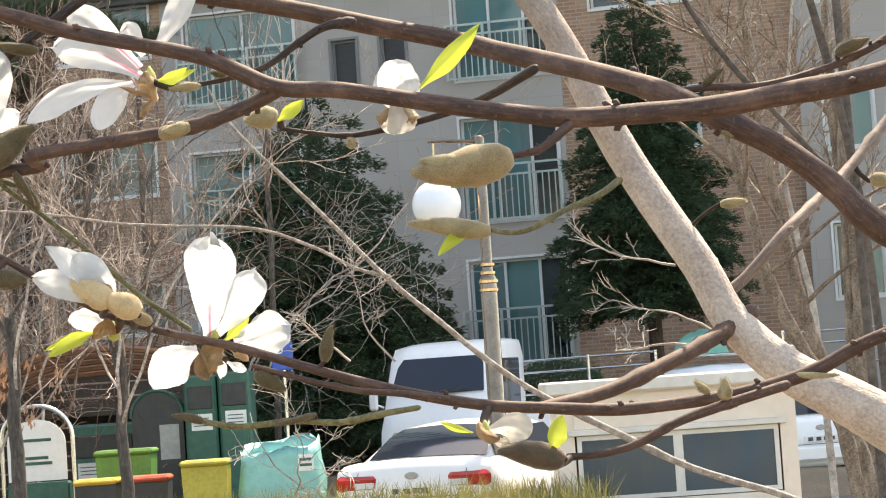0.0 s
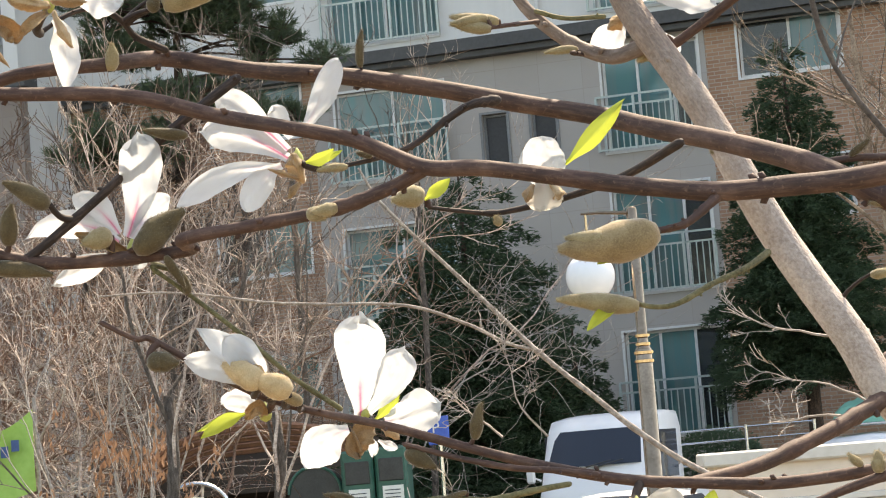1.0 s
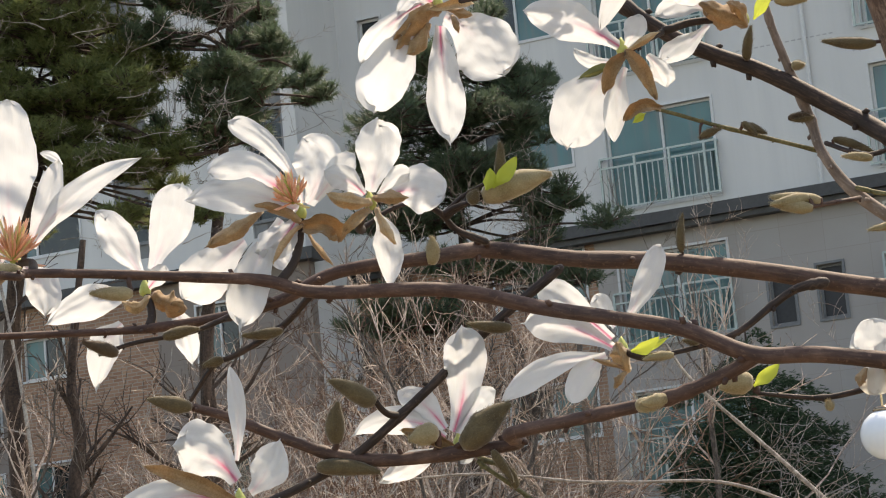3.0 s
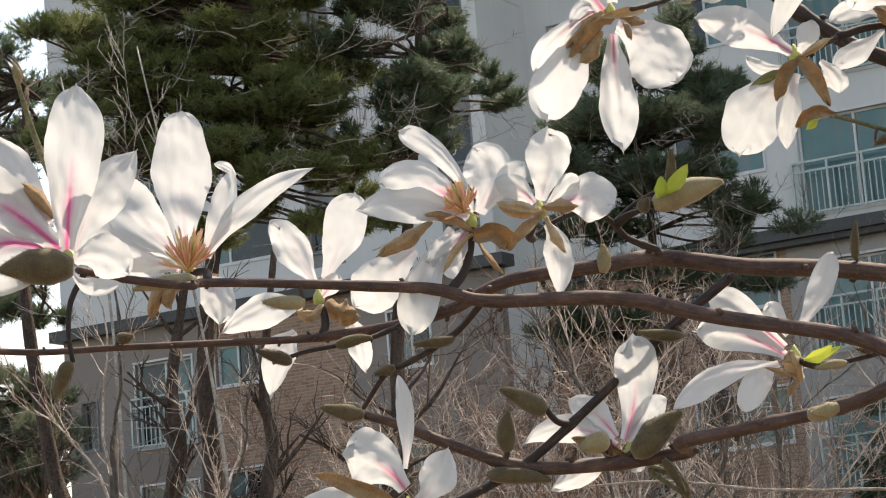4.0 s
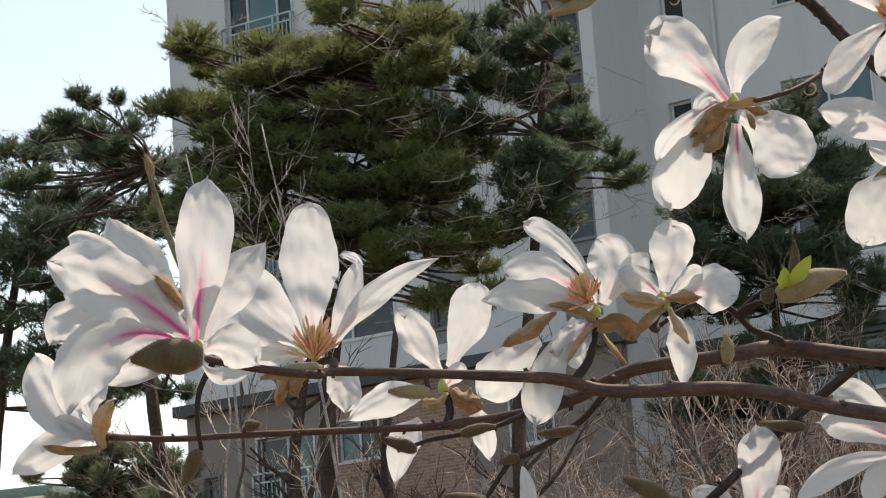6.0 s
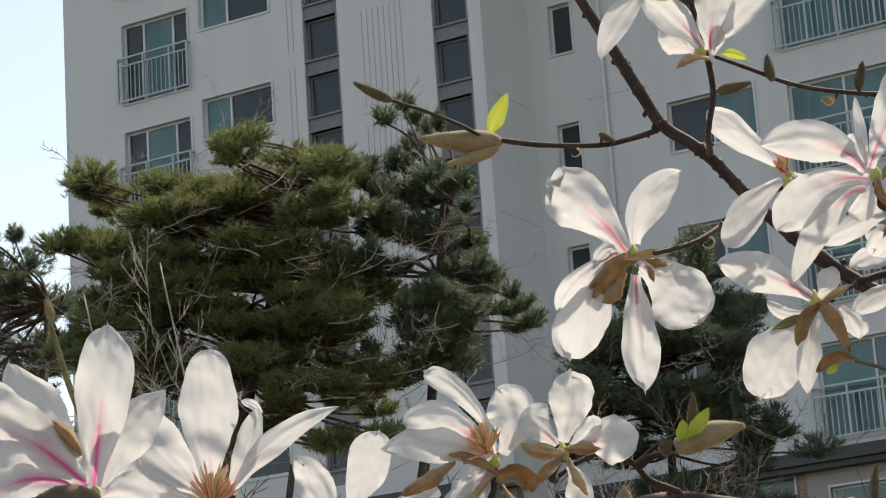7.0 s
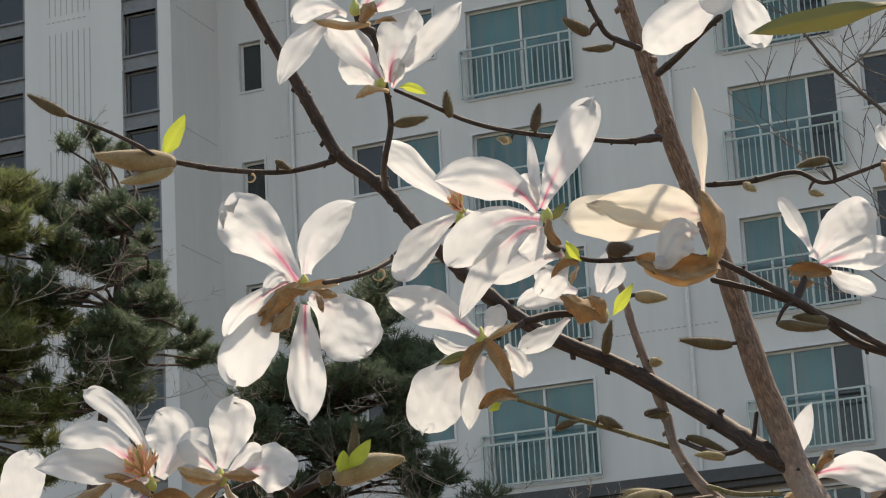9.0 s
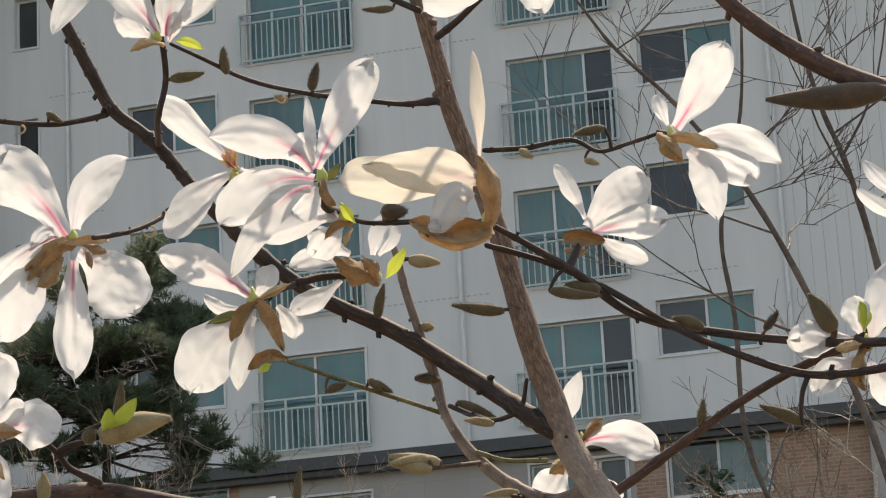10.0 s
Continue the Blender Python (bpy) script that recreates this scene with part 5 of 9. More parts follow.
def van():
    t = thing("van", "white van with a roof rack and green cover", "van")
    secs = []
    for y, hw, z in ((0.0, 0.72, 1.35), (0.06, 0.84, 1.62), (0.25, 0.88, 1.74), (1.5, 0.89, 1.78), (3.0, 0.88, 1.72), (3.5, 0.86, 1.45), (4.4, 0.80, 0.95), (4.5, 0.7, 0.7)):
        secs.append([(-hw * 0.95, y, 0.25), (-hw, y, 0.6), (-hw * 0.98, y, min(1.0, z)), (-hw * 0.82, y, z - 0.05), (0, y, z), (hw * 0.82, y, z - 0.05), (hw * 0.98, y, min(1.0, z)), (hw, y, 0.6), (hw * 0.95, y, 0.25)])
    part("body", shell(secs), M_CARWHITE, t, local=True)
    b = Build()
    b.quad((-0.66, -0.004, 1.08), (0.66, -0.004, 1.08), (0.60, 0.085, 1.56), (-0.60, 0.085, 1.56))
    part("rear_window", b, M_CARGLASS, t, local=True)
    for sg in (-1, 1):
        b = Build()
        b.tube([(sg * 0.68, 0.3, 1.74), (sg * 0.68, 0.4, 1.90), (sg * 0.68, 2.6, 1.90), (sg * 0.68, 2.8, 1.74)], [0.02] * 4, 6)
        part("roof_rail", b, M_CHROME, t, local=True)
        for y in (0.8, 3.5):
            wheel(t, sg * 0.78, y, 0.32, sg)
    for y in (0.6, 1.2, 1.8, 2.4):
        b = Build()
        b.tube([(-0.68, y, 1.90), (0.68, y, 1.90)], [0.016] * 2, 6)
        part("rack_bar", b, M_CHROME, t, local=True)
    b = Build()
    b.smooth = True
    nx, ny = 12, 8
    for j in range(ny + 1):
        for i in range(nx + 1):
            u, v = i / nx * 2 - 1, j / ny * 2 - 1
            z = 1.925 + 0.38 * math.sqrt(max(0, 1 - u * u)) * math.sqrt(max(0, 1 - v * v)) * (1 + 0.25 * noise.noise(Vector((u * 2, v * 2, 3))))
            b.v.append((u * 0.45 - 0.15, 1.4 + v * 0.8, z))
    for j in range(ny):
        for i in range(nx):
            a = j * (nx + 1) + i
            b.f.append((a, a + 1, a + nx + 2, a + nx + 1))
    part("cover", b, M_GREENTARP, t, "green tarpaulin bundle", local=True)
    return t


van_ob = van()
van_ob.matrix_basis = pose(3.95, 37.6, 0, 0, 0, -6)


def pipe_fence(x0, x1, y, posts, z):
    t = thing("pipe_fence", "pale galvanised pipe railing behind the cars", "railing", at=(x0, y, 0))
    for dz in (0, -0.18, -0.5):
        b = Build()
        b.tube([(x0, y, z + dz), (x1, y + 0.2, z + dz + 0.02)], [0.016, 0.016], 8)
        part("rail", b, M_CHROME, t)
    for k in range(posts):
        x = x0 + (x1 - x0) * k / (posts - 1)
        b = Build()
        b.tube([(x, y + 0.05, 0), (x, y + 0.05, z + 0.04)], [0.026, 0.026], 8)
        part("post", b, M_CHROME, t)
    return t


pipe_fence(1.0, 3.0, 36.2, 3, 1.98)
pipe_fence(5.0, 10.0, 37.0, 5, 2.15)


def street_lamp():
    t = thing("street_lamp", "polished steel lamp post with a white globe", "street lamp", at=(0.44, 26.0, 0))
    b = Build()
    b.smooth = True
    m = Matrix.Translation((0.442, 26.0, 0))
    b.lathe([(0.11, 0), (0.11, 0.03), (0.090, 0.05), (0.090, 2.78), (0.08, 2.80), (0.058, 2.84), (0.058, 4.28), (0.045, 4.30), (0.001, 4.31)], m, 20)
    part("post", b, M_STEEL, t)
    for z in (2.66, 2.75, 2.84, 2.93, 0.62, 0.74, 0.86):
        b = Build()
        r = 0.106 if z < 2.8 else 0.080
        b.lathe([(r - 0.03, z - 0.018), (r, z - 0.014), (r, z + 0.014), (r - 0.03, z + 0.018)], m, 20)
        part("ring", b, M_STEEL, t)
    b = Build()
    b.tube([(0.442, 26.0, 4.24), (0.1, 26.0, 4.27), (-0.10, 26.0, 4.27)], [0.022, 0.018, 0.014], 8)
    part("arm", b, M_STEEL, t)
    b = Build()
    b.tube([(-0.05, 26.0, 4.27), (-0.05, 26.0, 3.86)], [0.012, 0.012], 8)
    part("hanger", b, M_STEEL, t)
    b = Build()
    b.smooth = True
    b.lathe([(0.10, 3.845), (0.11, 3.86), (0.09, 3.89), (0.02, 3.90)], Matrix.Translation((-0.05, 26.0, 0)), 18)
    part("cap", b, M_STEEL, t)
    b = Build()
    b.smooth = True
    b.lathe([(max(0.003, 0.262 * math.sin(math.pi * k / 18)), 3.60 - 0.262 * math.cos(math.pi * k / 18)) for k in range(19)], Matrix.Translation((-0.05, 26.0, 0)), 28)
    part("globe", b, M_GLOBE, t, "milky white globe")
    return t


street_lamp()


def arch_shelter():
    t = thing("arched_shelter", "timber recycling shelter with red-brown arched beams", "shelter", at=(-4.6, 32.5, 0))
    for k in range(5):
        y = 31.6 + 0.12 * k
        b = Build()
        pts = [(-4.55 + 1.75 * math.cos(a), y, 1.62 + 0.84 * math.sin(a) - 0.075 * k) for a in [math.pi * (0.02 + 0.96 * s / 18) for s in range(19)]]
        b.tube(pts, [0.045] * 19, 6)
        part("arch_beam", b, M_ARCHWOOD, t)
    for x in (-6.25, -2.85):
        b = Build()
        b.box(x - 0.06, 31.6, 0, x + 0.06, 31.75, 1.75)
        part("post", b, M_ARCHWOOD, t)
    # added boards fill the arch; their dark colour stands for the shade beneath
    for k in range(12):
        z = 0.15 + 0.19 * k
        b = Build()
        w = 1.7 if z < 1.65 else 1.7 * math.sqrt(max(0.02, 1 - ((z - 1.62) / 0.84) ** 2))
        b.box(-4.55 - w, 33.0, z, -4.55 + w, 33.06, z + 0.165)
        part("slat", b, M_ARCH_SHADE, t)
    b = Build()
    b.box(-6.2, 31.9, 1.60, -2.9, 33.4, 1.66)
    part("shelf_roof", b, M_ARCH_SHADE, t)
    return t


arch_shelter()


def clothing_bin(x0, x1, y, z1, label):
    t = thing("collection_bin", label, "bin", at=((x0 + x1) / 2, y, 0))
    b = Build()
    b.box(x0, y, 0, x1, y + 0.8, z1, bevel=0.03)
    part("body", b, M_GREENBIN, t)
    b = Build()
    b.box(x0 + 0.05, y - 0.02, z1 - 0.42, x1 - 0.05, y + 0.02, z1 - 0.14, bevel=0.008)
    part("chute", b, M_DARKTRIM, t)
    b = Build()
    b.box(x0 + 0.08, y - 0.012, z1 - 0.68, x1 - 0.06, y - 0.003, z1 - 0.48)
    note = part("notice", b, M_WHITEBOARD, t, "white paper notice")
    for k in range(3):
        b = Build()
        b.box(x0 + 0.11, y - 0.016, z1 - 0.54 - 0.045 * k, x1 - 0.10, y - 0.0125, z1 - 0.528 - 0.045 * k)
        part("bar", b, M_INK, note)
    b = Build()
    b.box(x0 + 0.05, y - 0.01, 0.15, x1 - 0.05, y - 0.002, z1 - 0.80)
    part("door", b, M_GREENBIN, t)
    return t


def dome_bin(x0, x1, y, z1, label):
    """A dark bin with a rounded hood and a grey plate."""
    t = thing("collection_bin", label, "bin", at=((x0 + x1) / 2, y, 0))
    c, r = (x0 + x1) / 2, (x1 - x0) / 2
    edge = [(x0, 0), (x1, 0)] + [(c + r * math.cos(math.pi * k / 14), z1 - r + r * math.sin(math.pi * k / 14)) for k in range(15)]
    n = len(edge)
    b = Build()
    b.v = [(x, y, z) for x, z in edge] + [(x, y + 0.7, z) for x, z in edge]
    b.f = [tuple(range(n)), tuple(range(2 * n - 1, n - 1, -1))] + [(k, k + n, (k + 1) % n + n, (k + 1) % n) for k in range(n)]
    part("body", b, M_DARKTRIM, t)
    b = Build()
    arc = [(c + r * 1.02 * math.cos(math.pi * k / 14), y - 0.01, z1 - r + r * 1.02 * math.sin(math.pi * k / 14)) for k in range(15)]
    b.tube(arc, [0.02] * 15, 6)
    part("rim", b, M_GREENBIN, t)
    b = Build()
    b.box(c + 0.02, y - 0.012, z1 - 0.85, c + 0.26, y - 0.003, z1 - 0.42)
    part("plate", b, M_CURB, t, "grey plate")
    return t


clothing_bin(-3.32, -2.92, 30.2, 2.02, "dark green clothes collection bin with a notice")
clothing_bin(-2.90, -2.50, 30.2, 2.04, "dark green clothes collection bin with a notice")
dome_bin(-4.00, -3.36, 30.4, 1.86, "black hooded bin beside the green ones")
clothing_bin(-4.85, -4.02, 30.9, 1.50, "dark green collection bin under the shelter")


def wheelie_bin(x, y, w, h, body, lid, label, tilt=0):
    t = thing("wheelie_bin", label, "bin", at=(x, y, 0))
    k = w / 2
    secs = [[(x - k * s, y, z), (x + k * s, y, z), (x + k * s, y + w * s, z), (x - k * s, y + w * s, z)] for z, s in ((0.02, 0.80), (0.06, 0.84), (h * 0.5, 0.93), (h - 0.04, 1.0), (h, 1.0))]
    b = shell(secs)
    b.smooth = False
    part("body", b, body, t)
    b = Build()
    b.box(x - k * 1.07, y - 0.05, h + 0.004, x + k * 1.07, y + w * 1.05, h + 0.07, bevel=0.025)
    part("lid", b, lid, t)
    b = Build()
    b.box(x - k * 0.45, y - 0.012 + 0.02, h * 0.35, x + k * 0.45, y + 0.03, h * 0.68, bevel=0.004)
    part("label_plate", b, M_WHITEBOARD, t)
    return t


wheelie_bin(-2.77, 26.8, 0.50, 0.98, M_YELLOW, M_YELLOW, "yellow-green plastic wheelie bin with a lid")
wheelie_bin(-3.45, 27.2, 0.46, 0.84, M_DARKTRIM, M_ORANGE, "dark wheelie bin with an orange lid")
wheelie_bin(-4.02, 27.2, 0.46, 0.84, M_DARKTRIM, M_AMBER, "dark wheelie bin with an amber lid")
wheelie_bin(-3.82, 28.1, 0.63, 1.13, M_GREENBRIGHT, M_GREENBRIGHT, "bright green plastic recycling box")

# sack of teal tarpaulin
b = Build()
b.smooth = True
nu, nv = 28, 10
for j in range(nv + 1):
    v = j / nv
    for i in range(nu):
        a = 2 * math.pi * i / nu
        c, s = math.cos(a), math.sin(a)
        sq = 1 / max(abs(c), abs(s)) ** 0.75
        r = 1.08 + 0.09 * noise.noise(Vector((c * 2, s * 2, v * 4))) - 0.15 * v
        b.v.append((-1.97 + 0.47 * c * sq * r, 27.3 + 0.40 * s * sq * r, v * (1.15 + 0.05 * s + 0.06 * c + 0.08 * noise.noise(Vector((c * 2.5, s * 2.5, 7))))))
for j in range(3):
    for i in range(nu):
        a = 2 * math.pi * i / nu
        c, s = math.cos(a), math.sin(a)
        sq = 1 / max(abs(c), abs(s)) ** 0.75
        b.v.append((-1.97 + 0.47 * c * sq * (0.86 - 0.10 * j), 27.3 + 0.40 * s * sq * (0.86 - 0.10 * j), 1.06 - 0.16 * j + 0.05 * s))
nv += 3
for j in range(nv):
    for i in range(nu):
        p, q = j * nu + i, j * nu + (i + 1) % nu
        b.f.append((p, q, q + nu, p + nu))
b.f.append(tuple(nv * nu + i for i in range(nu)))
sack = thing("tarpaulin_sack", "sagging teal tarpaulin collection sack with a tag", "sack", at=(-1.95, 27.3, 0))
part("sack_body", b, M_TEAL, sack)
b = Build()
b.box(-1.75, 26.88, 0.86, -1.58, 26.89, 1.04)
tag = part("tag", b, M_WHITEBOARD, sack, "pale printed tag")
for k in range(2):
    b = Build()
    b.box(-1.73, 26.873, 0.97 - 0.06 * k, -1.60, 26.878, 1.00 - 0.06 * k)
    part("bar", b, M_GREENBIN, tag)

# notice board under a bent pipe
board = thing("notice_board", "white notice board inside a bent steel pipe", "sign", at=(-4.72, 27.7, 0))
b = Build()
arc = [(-5.12 + 0.80 * (0.5 - 0.5 * math.cos(math.pi * k / 16)), 27.7, 1.40 + 0.36 * math.sin(math.pi * k / 16)) for k in range(17)]
b.tube([(-5.12, 27.7, 0)] + arc + [(-4.32, 27.7, 0)], [0.025] * 19, 8)
part("pipe_frame", b, M_CHROME, board)
b = Build()
edge = [(-5.06, 0.92), (-4.40, 0.92), (-4.40, 1.35)] + [(-4.73 + 0.33 * math.cos(math.pi * k / 12), 1.35 + 0.26 * math.sin(math.pi * k / 12)) for k in range(1, 12)] + [(-5.06, 1.35)]
n = len(edge)
b.v = [(x, 27.69, z) for x, z in edge] + [(x, 27.72, z) for x, z in edge]
b.f = [tuple(range(n)), tuple(range(2 * n - 1, n - 1, -1))] + [(k, k + n, (k + 1) % n + n, (k + 1) % n) for k in range(n)]
panel = part("panel", b, M_WHITEBOARD, board)
for z, w in ((1.36, 0.34), (1.16, 0.26), (1.10, 0.34)):
    b = Build()
    b.box(-4.73 - w / 2, 27.682, z, -4.73 + w / 2, 27.688, z + 0.035)
    part("bar", b, M_GREENBIN, panel)
b = Build()
b.box(-5.08, 27.68, 0.45, -4.38, 27.9, 0.9, bevel=0.02)
part("base_box", b, M_GREENBIN, board)

# banner
banner = thing("banner", "lime green cloth banner hung between two poles", "banner", at=(-5.4, 21.3, 0))
b = Build()
b.smooth = True
nu, nv = 24, 8
for j in range(nv + 1):
    for i in range(nu + 1):
        u, v = i / nu, j / nv
        sag = 0.20 * math.sin(math.pi * u) * (1 - 0.6 * v)
        b.v.append((-5.84 + 0.80 * u, 21.2 + 0.2 * u + 0.03 * math.sin(u * 9 + v * 3), 2.50 - sag - 0.72 * v))
for j in range(nv):
    for i in range(nu):
        a = j * (nu + 1) + i
        b.f.append((a, a + nu + 1, a + nu + 2, a + 1))
cloth = part("cloth", b, M_BANNER, banner)
for k in range(7):
    u = 0.12 + 0.115 * k
    b = Build()
    x, y, z = -5.84 + 0.80 * u, 21.2 + 0.2 * u - 0.035, 2.30 - 0.20 * math.sin(math.pi * u) + (0.05 if k > 4 else 0)
    h = 0.10 if k > 4 else 0.075
    b.box(x - 0.035, y - 0.003, z - h, x + 0.035, y, z)
    part("bar", b, M_BLUEINK, cloth)
for x, y in ((-5.86, 21.2), (-5.02, 21.42)):
    b = Build()
    b.tube([(x, y, 0), (x, y, 2.6)], [0.018, 0.018], 8)
    part("pole", b, M_GREY_BARK, banner)

# parking sign
sign = thing("parking_sign", "blue parking sign on a steel post", "sign", at=(-2.13, 31, 0))
b = Build()
b.tube([(-2.13, 31.05, 0), (-2.13, 31.05, 2.3)], [0.03, 0.03], 10)
part("post", b, M_CHROME, sign)
b = Build()
b.box(-2.27, 31.0, 2.02, -2.0, 31.02, 2.38, bevel=0.008)
face = part("sign_face", b, M_BLUESIGN, sign)
txt = bpy.data.curves.new("letter", "FONT")
txt.body, txt.size, txt.extrude = "P", 0.20, 0.003
txt.materials.append(M_WHITEBOARD)
letter = part("letter", txt, None, face)
letter.matrix_basis = pose(-2.22, 30.993, 2.17, 90, 0, 0)

# low building far to the left
M_FARGREEN = glass_teal("green_canopy_glass", (0.16, 0.30, 0.27))
far_house = thing("low_brick_house", "low brick house with a green glass canopy", "building", at=(-30, 54, 0))
b = Build()
b.box(-36, 53.0, 0, -27.9, 60, 7.9)
part("wall", b, M_BRICK, far_house)
b = Build()
b.box(-27.9, 53.2, 0, -26.8, 60, 7.9)
part("wall", b, M_CREAM, far_house)
b = Build()
b.box(-36.2, 52.8, 7.9, -26.5, 60, 8.1)
part("roof", b, M_CREAM, far_house)
b = Build()
b.box(-36, 53.5, 8.95, -26.7, 58, 9.2)
part("canopy", b, M_FARGREEN, far_house)
for x in (-33.0, -30.0, -26.9):
    b = Build()
    b.box(x - 0.05, 53.6, 8.0, x + 0.05, 53.7, 8.95)
    part("canopy_post", b, M_CHROME, far_house)
b = Build()
b.box(-29.3, 52.97, 5.4, -28.3, 53.0, 6.6)
part("window", b, M_GLASS_DARK, far_house)


# ---- magnolia ----
magnolia = thing("magnolia_tree", "flowering magnolia with white blossoms on bare brown branches", "tree", at=(0.66, 1.88, 0))


BRANCHES = []


def stalk_to(root, r, parent, reach=0.075):
    """A short curved stalk from the nearest branch to the foot of a bud or blossom."""
    root = Vector(root)
    q, qr = min(BRANCHES, key=lambda e: (e[0] - root).length - e[1])
    gap = (q - root).length
    if gap < qr * 1.05 or gap > reach:
        return
    b = Build()
    b.smooth = True
    bow = (root - q).orthogonal().normalized() * gap * 0.12
    pts = [q, q.lerp(root, 0.35) + bow, q.lerp(root, 0.7) + bow * 0.8, root]
    b.tube(spline(pts, 3), [r * (1.25 - 0.045 * k) for k in range(10)], 8)
    # longer stalks get the bark with backlit shade in its colour
    part("stalk", b, M_BACKLIT_TWIG if gap > 0.02 else M_TWIG, parent)


def limb(name, pts, material, seed=0, knots=True):
    """A branch of the magnolia through the given places; each row is x, y, z and the radius."""
    rng = random.Random(seed)
    run = spline(pts, 7)
    b = Build()
    b.smooth = True
    path, rad = [], []
    for k, q in enumerate(run):
        r = max(q[3], 0.0006)
        w = Vector((noise.noise(Vector(q[:3]) * 14 + Vector((seed, 0, 0))), noise.noise(Vector(q[:3]) * 14 + Vector((0, seed, 9))), noise.noise(Vector(q[:3]) * 14 + Vector((5, 0, seed))))) * min(r, 0.009) * 0.16
        path.append(Vector(q[:3]) + w)
        rad.append(r * (1 + (0.07 if r < 0.011 else 0.025) * noise.noise(Vector(q[:3]) * 40 + Vector((seed, 1, 2)))))
    if knots and max(rad) < 0.013:
        for _ in range(max(1, len(path) // 9)):
            k = rng.randrange(1, len(path) - 1)
            rad[k] *= 1.18
    # rounded, tapered ends
    for at, step in ((0, 1), (-1, -1)):
        out = (path[at] - path[at + step]).normalized()
        tip = [path[at] + out * rad[at] * 0.7, path[at] + out * rad[at] * 1.1]
        if at == 0:
            path, rad = [tip[1], tip[0]] + path, [rad[0] * 0.2, rad[0] * 0.75] + rad
        else:
            path, rad = path + tip, rad + [rad[-1] * 0.75, rad[-1] * 0.2]
    if material is not M_GREY_BARK and material is not M_SPECKLE:
        BRANCHES.extend((p, w) for p, w in zip(path, rad))
    sides = 16 if max(rad) > 0.012 else 10 if max(rad) > 0.004 else 7
    b.tube(path, rad, sides, uv=True)
    # leaf scars and short spurs
    for _ in range(len(path) // 6 if knots else 0):
        k = rng.randrange(1, len(path) - 1)
        d = (path[k + 1] - path[k]).normalized()
        n = (d.orthogonal() @ Matrix.Rotation(rng.uniform(0, 6.283), 3, d)).normalized()
        c = path[k] + n * rad[k] * 0.8
        s = min(0.0028, rad[k] * 0.45)
        b.tube([c, c + (n + d * 0.5).normalized() * s * 1.6, c + (n + d).normalized() * s * 2.2], [s, s * 0.9, s * 0.25], 6)
    return part(name, b, material, magnolia)
limb("trunk", [(-0.0649, 1.9116, 2.4709, 0.0057), (-0.0532, 1.9401, 2.4014, 0.0066), (-0.0435, 1.9520, 2.3703, 0.0073), (-0.0345, 1.9650, 2.3344, 0.0076), (-0.0253, 1.9787, 2.2938, 0.0078), (-0.0096, 1.9924, 2.2501, 0.0083), (0.0058, 1.9966, 2.1989, 0.0085), (0.0167, 2.0084, 2.1527, 0.0094), (0.0288, 2.0094, 2.1041, 0.0103), (0.0432, 2.0189, 2.0575, 0.0112), (0.0573, 2.0173, 2.0092, 0.0121), (0.1090, 1.9960, 1.9178, 0.0125), (0.1384, 1.9876, 1.8498, 0.0134), (0.1648, 1.9907, 1.7975, 0.0143), (0.2092, 1.9714, 1.7199, 0.0146), (0.2317, 1.9604, 1.6726, 0.0154), (0.2704, 1.9458, 1.6316, 0.0171), (0.3404, 1.9243, 1.5849, 0.0207), (0.4699, 1.8913, 1.4774, 0.0236), (0.5850, 1.8700, 1.2000, 0.0300), (0.6400, 1.8700, 0.6000, 0.0370), (0.6600, 1.8800, 0.1200, 0.0450), (0.6600, 1.8800, -0.0500, 0.0580)], M_TRUNK, 1)
limb("branch", [(0.5850, 1.8700, 1.2000, 0.0240), (0.5500, 1.8400, 1.4500, 0.0180), (0.4413, 1.8017, 1.6584, 0.0128), (0.3247, 1.7729, 1.7266, 0.0108), (0.2918, 1.7764, 1.7599, 0.0095), (0.2614, 1.7790, 1.7869, 0.0091), (0.2224, 1.7818, 1.8117, 0.0091), (0.1769, 1.8040, 1.8398, 0.0088), (0.1310, 1.8452, 1.8642, 0.0081), (0.0659, 1.9054, 1.8919, 0.0080), (0.0008, 1.9432, 1.9165, 0.0077), (-0.1600, 1.9156, 1.9536, 0.0072), (-0.2395, 1.8750, 1.9601, 0.0066), (-0.3081, 1.8721, 1.9755, 0.0066), (-0.3443, 1.8261, 1.9665, 0.0056), (-0.4122, 1.8128, 1.9619, 0.0051), (-0.4561, 1.8052, 1.9443, 0.0047), (-0.4969, 1.8060, 1.9374, 0.0043), (-0.5499, 1.8017, 1.9342, 0.0039), (-0.5909, 1.7887, 1.9339, 0.0030), (-0.6916, 1.7353, 1.9343, 0.0026), (-0.7508, 1.7104, 1.9344, 0.0026), (-0.7930, 1.6906, 1.9379, 0.0026)], M_TWIG, 2)
